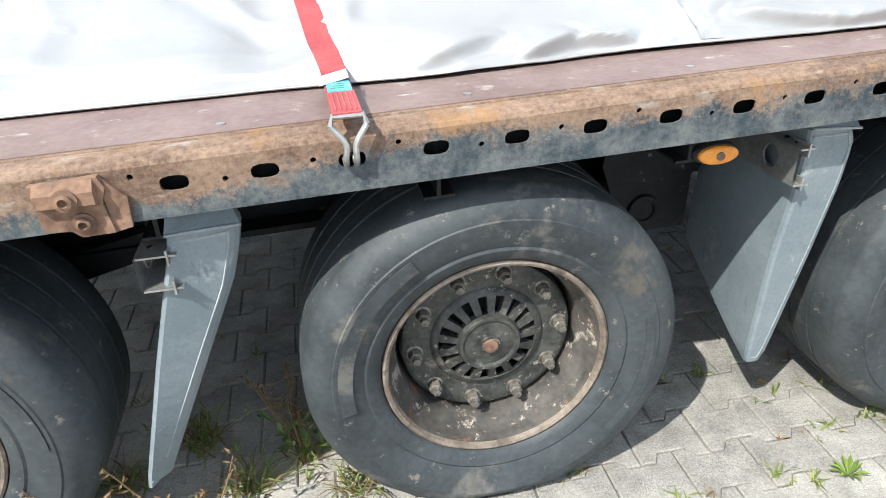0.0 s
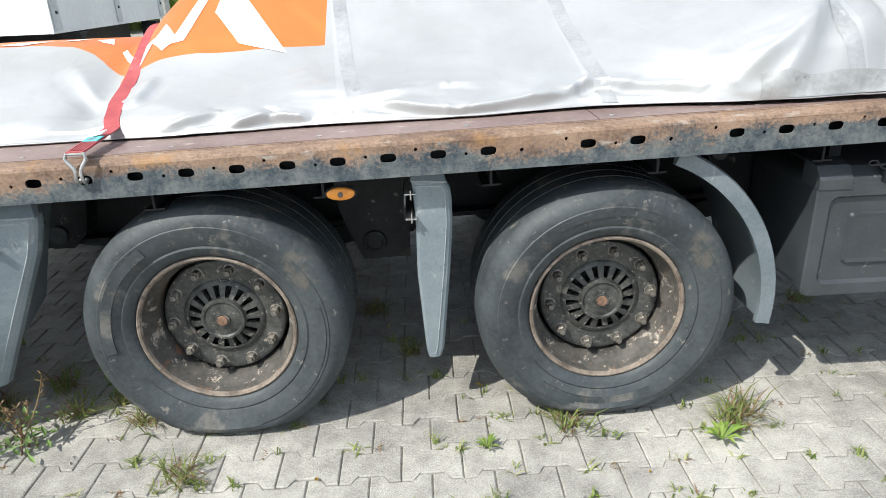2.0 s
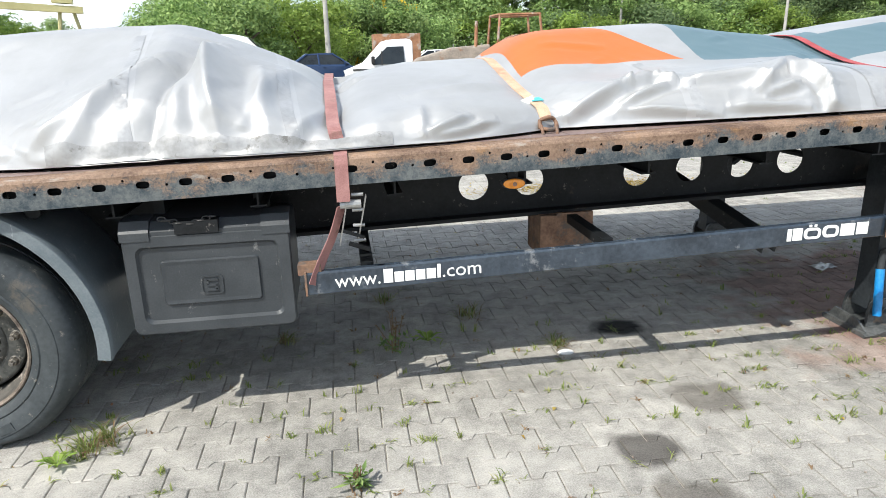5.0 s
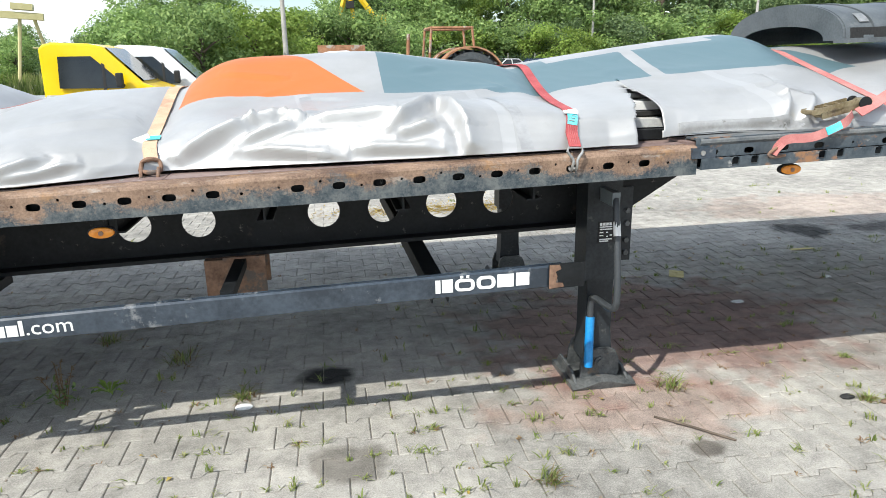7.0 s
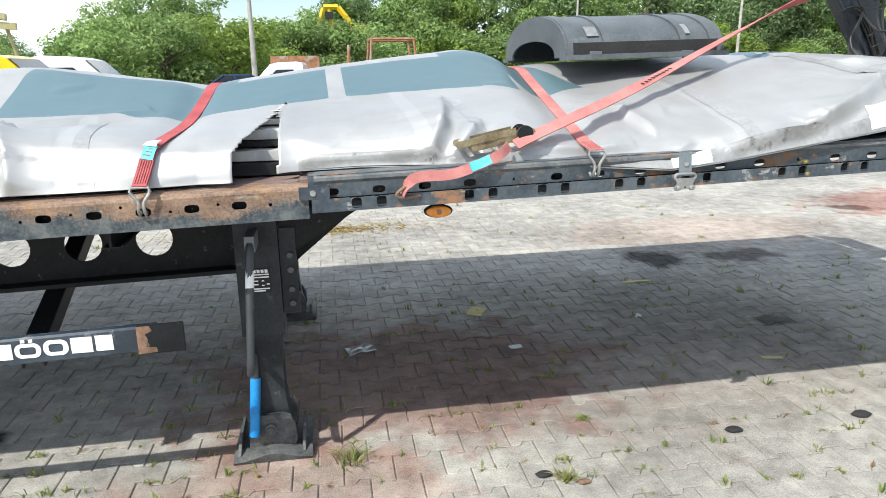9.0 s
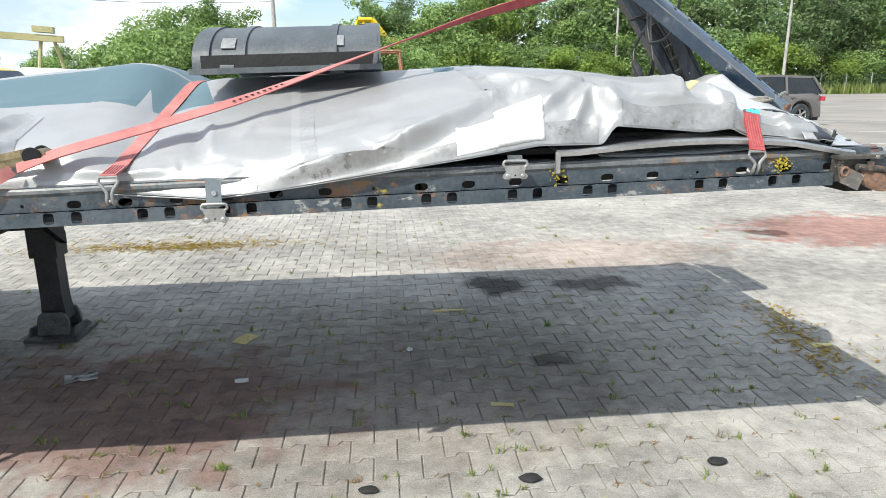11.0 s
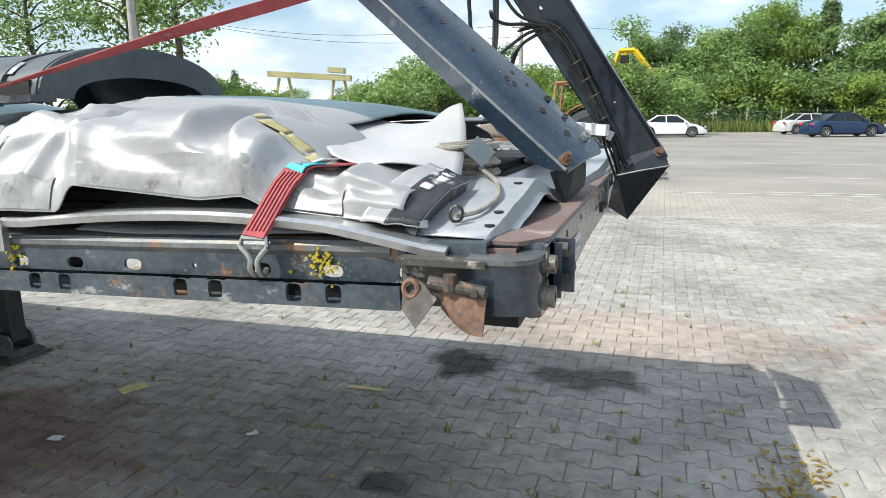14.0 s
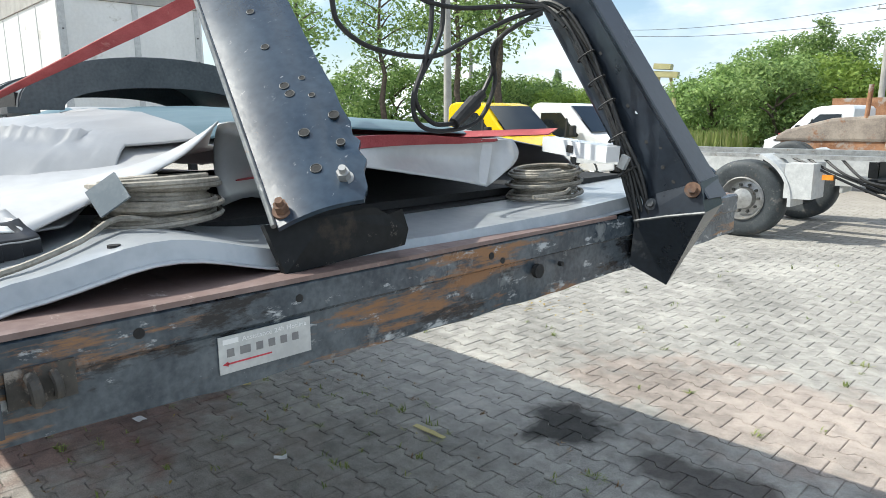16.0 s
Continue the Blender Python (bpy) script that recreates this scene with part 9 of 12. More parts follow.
    tagged(part("plywood_strip", bm, M_DECK, None, bevel=0.002), "loose brown plywood strip along the front beam", "board")


M_WHITEVINYL = rough_mat("white_curtain_vinyl", (0.44, 0.44, 0.437), (0.53, 0.53, 0.53), 0.36, 0.2, 3, 0.12, 40, (0.46, 0.46, 0.45), 0.27, 6.0, spec=0.6, dist=0.004)
M_TARPPLAIN = rough_mat("plain_silver_vinyl", (0.40, 0.40, 0.396), (0.48, 0.48, 0.48), 0.34, 0.4, 3, 0.10, 30, (0.40, 0.39, 0.37), 0.26, 4.0, spec=0.7, dist=0.006)
front_clutter()
# ---- vehicles in the yard ----
def put(e, name, bm, mt, m, label="", smooth=False, bevel=0.0):
    bmesh.ops.transform(bm, matrix=m, verts=bm.verts)
    return part(name, bm, mt, e, label, smooth, bevel)


def simple_wheel(e, m, x, y, r, w, rim_mat, hub=0.62):
    s = 1 if y > 0 else -1
    bm = bmesh.new()
    prof = [(r * hub, -w / 2 + 0.01), (r * 0.80, -w / 2 - 0.008), (r * 0.95, -w / 2 + 0.01), (r, -w / 2 + 0.04), (r, w / 2 - 0.04), (r * 0.95, w / 2 - 0.01), (r * 0.8, w / 2 + 0.008), (r * hub, w / 2 - 0.01)]
    lathe(bm, prof, 32)
    mm = m @ Matrix.Translation((x, y, r))
    t = put(e, "wheel", bm, M_TYRE, mm, smooth=True)
    bm = bmesh.new()
    n = 5
    lathe(bm, [(r * hub, s * w * 0.35), (r * hub * 0.93, s * w * 0.44), (r * hub * 0.88, s * w * 0.38), (r * hub * 0.86, s * w * 0.2)], 32)
    for i in range(n):
        a = 2 * math.pi * i / n
        for d in (-0.10, 0.10):
            rod(bm, (r * 0.12 * math.cos(a), s * w * 0.40, r * 0.12 * math.sin(a)), (r * hub * 0.9 * math.cos(a + d), s * w * 0.42, r * hub * 0.9 * math.sin(a + d)), r * 0.05, 6)
    rod(bm, (0, s * w * 0.3, 0), (0, s * w * 0.46, 0), r * 0.16, 12)
    put(t, "rim", bm, rim_mat, mm)
    bm = bmesh.new()
    rod(bm, (0, s * w * 0.14, 0), (0, s * w * 0.16, 0), r * hub * 0.88, 24)
    put(t, "brake_disc", bm, M_DARK, mm)


def car(name, pos, yaw, L, W, H, style, paint, label, rim=None, crash=False):
    """A parked car: lofted body with wheel arches cut into the flanks, greenhouse, panes, lamps and wheels. It faces +x."""
    m = pose(pos[0], pos[1], 0, 0, 0, yaw)
    e = empty(name, (pos[0], pos[1], 0), label, "car", "parked cars")
    e.rotation_euler = (0, 0, radians(yaw))
    bpy.context.view_layer.update()
    h = L / 2
    wb = L * 0.30
    r = 0.36 if style != "sedan" else 0.32
    fx, rx = wb, -wb
    belt = H * (0.62 if style == "suv" else 0.64)
    hood = H * (0.60 if style == "suv" else 0.58)
    sill = 0.24 if style == "suv" else 0.2
    # stations along x: top outline of the lower body
    if style == "sedan":
        tops = [(-h, 0.50), (-h + 0.05, 0.78), (-h + 0.5, belt * 1.06), (-h + 1.0, belt * 1.06), (0.95, belt * 1.0), (h - 0.6, hood * 0.92), (h - 0.15, hood * 0.75), (h, 0.45)]
        roof = [(-h + 0.75, belt * 1.04), (-h + 1.45, H * 0.985), (-0.05, H), (0.35, H * 0.985), (1.10, belt * 1.0)]
    elif style == "van":
        tops = [(-h, 0.6), (-h, belt), (0.8, belt), (h - 0.75, belt * 0.92), (h - 0.15, belt * 0.72), (h, 0.5)]
        roof = [(-h + 0.02, belt), (-h + 0.06, H), (h - 1.75, H), (h - 1.55, H * 0.985), (h - 0.75, belt * 0.93)]
    else:
        tops = [(-h, 0.55), (-h + 0.04, belt * 0.95), (-h + 0.3, belt * 1.03), (0.7, belt), (h - 0.95, hood), (h - 0.25, hood * 0.86), (h - 0.02, 0.6), (h, 0.45)]
        roof = [(-h + 0.08, belt * 1.02), (-h + 0.42, H * 0.965), (-0.3, H), (0.30, H * 0.985), (1.15, belt * 1.0)]
    bm = bmesh.new()
    nx = 44
    rows = []
    for i in range(nx + 1):
        x = -h + L * i / nx
        zt = float(np.interp(x, [t[0] for t in tops], [t[1] for t in tops]))
        zb = sill + 0.0
        for wx in (fx, rx):
            d = abs(x - wx)
            if d < r * 1.18:
                zb = max(zb, r + math.sqrt(max(0, (r * 1.18) ** 2 - d * d)) * 0.98)
        nose = 1 - 0.22 * max(0, (abs(x) - h * 0.72) / (h * 0.28)) ** 2
        w = W / 2 * nose
        zm = zb + (zt - zb) * 0.55
        ring = [(x, -w * 0.90, zb), (x, -w * 0.985, zb + 0.05), (x, -w, zm), (x, -w * 0.975, zt - 0.06), (x, -w * 0.90, zt), (x, 0, zt + 0.03), (x, w * 0.90, zt), (x, w * 0.975, zt - 0.06), (x, w, zm), (x, w * 0.985, zb + 0.05), (x, w * 0.90, zb)]
        rows.append([bm.verts.new(c) for c in ring])
    k = len(rows[0])
    for i in range(nx):
        for j in range(k - 1):
            bm.faces.new((rows[i][j], rows[i][j + 1], rows[i + 1][j + 1], rows[i + 1][j]))
    bm.faces.new(rows[0])
    bm.faces.new(rows[-1][::-1])
    if crash:
        for v in bm.verts:
            if v.co.x > h - 0.75:
                a = (v.co.x - h + 0.75) / 0.75
                v.co.x -= 0.25 * a * (0.6 + noise.noise(v.co * 3))
                v.co.z += 0.10 * a * (v.co.z - 0.4) + 0.05 * a * noise.noise(v.co * 5)
    put(e, "body", bm, paint, m, smooth=True)
    bm = bmesh.new()
    box(bm, -h + 0.15, h - 0.15, -W / 2 * 0.86, W / 2 * 0.86, sill - 0.06, belt * 0.82)
    put(e, "underbody", bm, M_DARK, m)
    # greenhouse: glass volume with paint pillars and roof skin
    def gh(x, z, inset):
        t = max(0, (z - belt) / (H - belt))
        return (W / 2 - 0.08) * (1 - 0.20 * t) - inset
    bm = bmesh.new()
    A = [bm.verts.new((x, -gh(x, z, 0.015), z)) for x, z in roof]
    B = [bm.verts.new((x, gh(x, z, 0.015), z)) for x, z in roof]
    n = len(roof)
    for i in range(n - 1):
        bm.faces.new((A[i], A[i + 1], B[i + 1], B[i]))
    bm.faces.new(A[::-1])
    bm.faces.new(B)
    put(e, "glass", bm, M_GLASS_DARK, m, "dark tinted glass")
    bm = bmesh.new()
    top = roof[1:-1]
    A = [bm.verts.new((x, -gh(x, z, -0.008), z + 0.012)) for x, z in top]
    B = [bm.verts.new((x, gh(x, z, -0.008), z + 0.012)) for x, z in top]
    A2 = [bm.verts.new((x, -gh(x, z, -0.012), z - 0.06)) for x, z in top]
    B2 = [bm.verts.new((x, gh(x, z, -0.012), z - 0.06)) for x, z in top]
    for i in range(len(top) - 1):
        bm.faces.new((A[i], A[i + 1], B[i + 1], B[i]))
        bm.faces.new((A2[i], A2[i + 1], A[i + 1], A[i]))
        bm.faces.new((B[i], B[i + 1], B2[i + 1], B2[i]))
    put(e, "roof", bm, paint, m)
    pill = [(roof[0], roof[1]), (roof[-1], roof[-2])]
    xm = (roof[1][0] + roof[-2][0]) / 2
    pill.append(((xm - 0.05, belt), (xm - 0.08, H * 0.97)))
    if style == "van":
        pill = [(roof[-1], roof[-2]), ((h - 1.7, belt), (h - 1.75, H))]
    for (a, b) in pill:
        for s in (-1, 1):
            bm = bmesh.new()
            p0, p1 = Vector((a[0], s * gh(a[0], a[1], -0.004), a[1])), Vector((b[0], s * gh(b[0], b[1], -0.004), b[1]))
            rod(bm, p0, p1, 0.045, 6)
            put(e, "pillar", bm, paint, m)
    if style == "van":
        bm = bmesh.new()
        box(bm, -h, h - 1.95, -W / 2 + 0.04, W / 2 - 0.04, belt - 0.02, H + 0.01)
        put(e, "cargo_side", bm, paint, m, bevel=0.05)
    for wx in (fx, rx):
        for s in (-1, 1):
            simple_wheel(e, m, wx, s * (W / 2 - 0.12), r, 0.22, rim or M_STEEL)
    M_LAMP = M_LABELWHITE
    for s in (-1, 1):
        bm = bmesh.new()
        obox(bm, pose(h - 0.17, s * (W / 2 - 0.26), hood * 0.80, 0, 0, -s * 22), 0.12, 0.36, 0.12)
        put(e, "headlamp", bm, M_SILVERBAR, m, bevel=0.02)
        bm = bmesh.new()
        obox(bm, pose(-h + 0.07, s * (W / 2 - 0.22), belt * 0.86, 0, 0, s * 12), 0.08, 0.34, 0.14)
        put(e, "tail_lamp", bm, M_REDPRINT, m, "red tail lamp", bevel=0.02)
        bm = bmesh.new()
        obox(bm, pose(roof[-1][0] - 0.22, s * (W / 2 + 0.08), belt + 0.07), 0.12, 0.20, 0.14)
        put(e, "wing_mirror", bm, paint, m, bevel=0.03)
    bm = bmesh.new()
    obox(bm, pose(h - 0.03, 0, hood * 0.62), 0.06, W * 0.55, 0.16)
    put(e, "grille", bm, M_DARK, m)
    for x in ((0.02, -0.95) if style != "van" else (h - 2.1,)):
        for s in (-1, 1):
            bm = bmesh.new()
            obox(bm, pose(x - 0.05, s * (W / 2 + 0.005), belt * 0.90), 0.16, 0.03, 0.03)
            put(e, "door_handle", bm, paint, m)
    return e


car("damaged_car", (19.55, 19.3), 187, 4.48, 1.86, 1.62, "suv", M_CARGREY, "brown-grey sport utility car with a crushed front end", crash=True)
car("parked_car", (20.9, 24.2), 12, 4.5, 1.84, 1.50, "suv", M_VANWHITE, "white estate car seen from its rear corner")
car("parked_car", (26.9, 55.4), 210, 4.6, 1.86, 1.66, "suv", M_CARDARK, "dark grey sport utility car by the fence")
car("parked_car", (19.9, 46.2), 16, 4.5, 1.75, 1.42, "sedan", M_CARBLUE, "dark blue saloon car at the edge of the yard")
car("parked_car", (19.2, 52.5), 20, 4.4, 1.75, 1.42, "sedan", M_SILVERBAR, "silver saloon car behind the blue one")
car("parked_car", (9.9, 46.6), 2, 4.5, 1.76, 1.45, "sedan", M_VANWHITE, "white saloon car on the far side of the yard")
car("parked_car", (2.2, 30.0), 5, 4.4, 1.75, 1.43, "sedan", M_CARBLUE, "dark saloon car standing behind the vans")
car("parked_car", (33.5, 57.0), 185, 4.4, 1.8, 1.5, "suv", M_CARDARK, "dark car beside the fence")


def light_truck(name, pos, yaw, k, paint, label):
    """Small truck cab with a low flat bed behind it."""
    m = pose(pos[0], pos[1], 0, 0, 0, yaw) @ Matrix.Diagonal((k, k, k, 1))
    e = empty(name, (pos[0], pos[1], 0), label, "truck")
    W = 0.95
    prof = [(-0.12, 0.48), (-0.12, 1.90), (-0.05, 1.98), (0.10, 2.02), (0.75, 1.99), (1.00, 1.93), (1.66, 1.25), (2.18, 1.05), (2.30, 0.90), (2.34, 0.40), (2.0, 0.34), (0.0, 0.36)]
    def taper(c):
        return Vector((c.x, c.y * (1 - 0.13 * max(0, c.z - 1.15)), c.z))
    bm = bmesh.new()
    prism(bm, prof, "y", -W, W)
    for v in bm.verts:
        v.co = taper(v.co)
    body = put(e, "cab_body", bm, paint, m, bevel=0.04)
    for s in (-1, 1):
        bm = bmesh.new()
        prism(bm, [(0.18, 1.18), (0.20, 1.76), (0.78, 1.76), (1.34, 1.22), (1.30, 1.16)], "y", s * (W + 0.004) - 0.01, s * (W + 0.004) + 0.01)
        for v in bm.verts:
            v.co = taper(v.co)
        w = put(body, "side_window", bm, M_GLASS_DARK, m)
        bm = bmesh.new()
        prism(bm, [(0.95, 1.14), (0.95, 1.64), (1.0, 1.60), (1.0, 1.14)], "y", s * (W + 0.010) - 0.01, s * (W + 0.010) + 0.01)
        for v in bm.verts:
            v.co = taper(v.co)
        put(w, "window_post", bm, M_DARK, m)
        bm = bmesh.new()
        obox(bm, pose(1.28, s * 1.10, 1.32), 0.12, 0.16, 0.26)
        put(body, "mirror", bm, M_DARK, m, bevel=0.03)
        bm = bmesh.new()
        box(bm, -0.08, 2.0, s * W - 0.012, s * W + 0.014, 0.98, 1.03)
        put(body, "door_crease", bm, M_DARK, m)
        bm = bmesh.new()
        obox(bm, pose(2.26, s * 0.70, 0.92, 0, 20, 0), 0.12, 0.34, 0.20)
        put(body, "headlight", bm, M_SILVERBAR, m, bevel=0.03)
        simple_wheel(e, m, 1.60, s * 0.84, 0.36, 0.22, M_STEEL)
        simple_wheel(e, m, -1.7, s * 0.84, 0.36, 0.22, M_STEEL)
    bm = bmesh.new()
    c0, c1 = Vector((1.035, 0, 1.905)), Vector((1.655, 0, 1.285))
    rows = [[bm.verts.new(Vector((c.x + o, y * (1 - 0.13 * max(0, c.z - 1.15)), c.z + o))) for y in (-W * 0.93, W * 0.93)] for c, o in ((c0, 0.012), (c1, 0.012), (c1, -0.01), (c0, -0.01))]
    for i in range(4):
        bm.faces.new((rows[i][0], rows[i][1], rows[(i + 1) % 4][1], rows[(i + 1) % 4][0]))
    put(body, "windscreen", bm, M_GLASS_DARK, m)
    bm = bmesh.new()
    box(bm, 2.28, 2.40, -0.92, 0.92, 0.36, 0.62)
    put(body, "bumper", bm, M_DARK, m, bevel=0.04)
    bm = bmesh.new()
    box(bm, -2.9, -0.2, -0.98, 0.98, 0.78, 0.90)
    put(e, "flat_bed", bm, M_STEEL, m, bevel=0.01)
    bm = bmesh.new()
    box(bm, -2.8, 0.1, -0.4, 0.4, 0.5, 0.78)
    put(e, "chassis", bm, M_BLACK, m)
    return e


light_truck("yellow_truck", (-0.62, 11.75), 3, 0.95, M_YELLOW, "bright yellow light truck with a low flat bed")
light_truck("white_truck", (-0.10, 14.1), 3, 0.95, M_VANWHITE, "white light truck parked beside the yellow one")
light_truck("white_truck", (5.15, 20.3), 176, 0.90, M_VANWHITE, "white light truck standing behind the burnt tractor")
bm = bmesh.new()
box(bm, 4.1, 5.7, 21.5, 23.0, 0.0, 2.02)
tagged(part("rusty_container", bm, M_BURNT, None, bevel=0.08), "rusty steel container behind the white truck", "container")


def tractor():
    m = pose(6.7, 15.9, 0, 0, 0, 180)
    e = empty("burnt_tractor", (6.7, 15.9, 0), "burnt-out rusty tractor with large rear tyres", "tractor")
    R = 0.86
    for s in (-1, 1):
        bm = bmesh.new()
        w = 0.46
        lathe(bm, [(R * 0.52, -w / 2 + 0.05), (R * 0.75, -w / 2 - 0.02), (R * 0.93, -w / 2 + 0.01), (R * 0.96, -w / 2 + 0.05), (R * 0.96, w / 2 - 0.05), (R * 0.93, w / 2 - 0.01), (R * 0.75, w / 2 + 0.02), (R * 0.52, w / 2 - 0.05)], 40)
        for i in range(22):
            for q in (-1, 1):
                a = 2 * math.pi * (i + (0.5 if q > 0 else 0)) / 22
                mm = Matrix.Rotation(-a, 4, "Y") @ Matrix.Translation((R * 0.975, q * w * 0.24, 0)) @ Matrix.Rotation(q * radians(35), 4, "X")
                obox(bm, mm, 0.06, w * 0.52, 0.055)
        mm = m @ Matrix.Translation((-1.28, s * 0.78, R))
        t = put(e, "rear_wheel", bm, M_TYRE, mm, "large lugged rear tyre")
        bm = bmesh.new()
        so = s
        lathe(bm, [(R * 0.54, so * 0.20), (R * 0.50, so * 0.22), (R * 0.44, so * 0.16), (R * 0.40, so * 0.05), (R * 0.20, so * 0.03), (R * 0.16, so * 0.12), (0.01, so * 0.13)], 32)
        put(t, "rim", bm, M_RIM, mm, "rusty rim", smooth=True)
        bm = bmesh.new()
        lathe(bm, [(R * 0.555, so * 0.205), (R * 0.535, so * 0.235), (R * 0.50, so * 0.225)], 32)
        put(t, "rim_edge", bm, M_SILVERBAR, mm, "worn pale rim edge")
        bm = bmesh.new()
        rows = []
        for i in range(13):
            a = radians(20 + 140 * i / 12)
            rows.append([bm.verts.new((-1.28 + (R + 0.10) * math.cos(a), y, R + (R + 0.10) * math.sin(a))) for y in (s * 0.5, s * 1.05)] + [bm.verts.new((-1.28 + (R + 0.06) * math.cos(a), y, R + (R + 0.06) * math.sin(a))) for y in (s * 1.05, s * 0.5)])
        for i in range(12):
            for j in range(4):
                bm.faces.new((rows[i][j], rows[i][(j + 1) % 4], rows[i + 1][(j + 1) % 4], rows[i + 1][j]))
        put(e, "rear_fender", bm, M_BURNT, m, "rusty rear fender")
        simple_wheel(e, m, 1.45, s * 0.72, 0.52, 0.34, M_BURNT)
    bm = bmesh.new()
    prism(bm, [(-0.15, 1.02), (-0.15, 1.56), (0.85, 1.50), (1.75, 1.26), (1.95, 1.12), (1.95, 1.02)], "y", -0.34, 0.34)
    put(e, "hood", bm, M_BURNTGREY, m, "scorched grey engine hood", bevel=0.06)
    bm = bmesh.new()
    box(bm, -0.2, 1.85, -0.30, 0.30, 0.55, 1.04)
    put(e, "engine", bm, M_BURNT, m, bevel=0.03)
    bm = bmesh.new()
    box(bm, -1.7, -0.2, -0.28, 0.28, 0.55, 1.05)
    put(e, "gearbox", bm, M_BURNT, m, bevel=0.03)
    posts = [(-0.22, 1.0), (-1.50, 1.45)]
    for x, z in posts:
        for s in (-1, 1):
            bm = bmesh.new()
            xt = x + (-0.12 if x > -1 else 0.10)
            rod(bm, (x, s * 0.62, z - 0.1), (xt, s * 0.58, 2.28), 0.035, 6)
            put(e, "cab_post", bm, M_BURNT, m)
    bm = bmesh.new()
    for s in (-1, 1):
        rod(bm, (-0.34, s * 0.58, 2.28), (-1.40, s * 0.58, 2.28), 0.04, 6)
    for x in (-0.34, -1.40):
        rod(bm, (x, -0.6, 2.28), (x, 0.6, 2.28), 0.04, 6)
    put(e, "cab_frame", bm, M_BURNT, m, "bare rusty cab frame")
    bm = bmesh.new()
    rod(bm, (0.25, 0.30, 1.5), (0.22, 0.30, 2.15), 0.045, 10)
    put(e, "exhaust_stack", bm, M_BURNT, m)
    bm = bmesh.new()
    for k in range(3):
        box(bm, -0.55, -0.15, -0.78, -0.60, 0.42 + 0.25 * k, 0.46 + 0.25 * k)
    put(e, "cab_step", bm, M_BURNT, m)
    bm = bmesh.new()
    box(bm, -1.3, -0.8, -0.25, 0.25, 1.05, 1.2)
    box(bm, -1.35, -1.25, -0.25, 0.25, 1.2, 1.65)
    put(e, "seat", bm, M_DARK, m)


tractor()


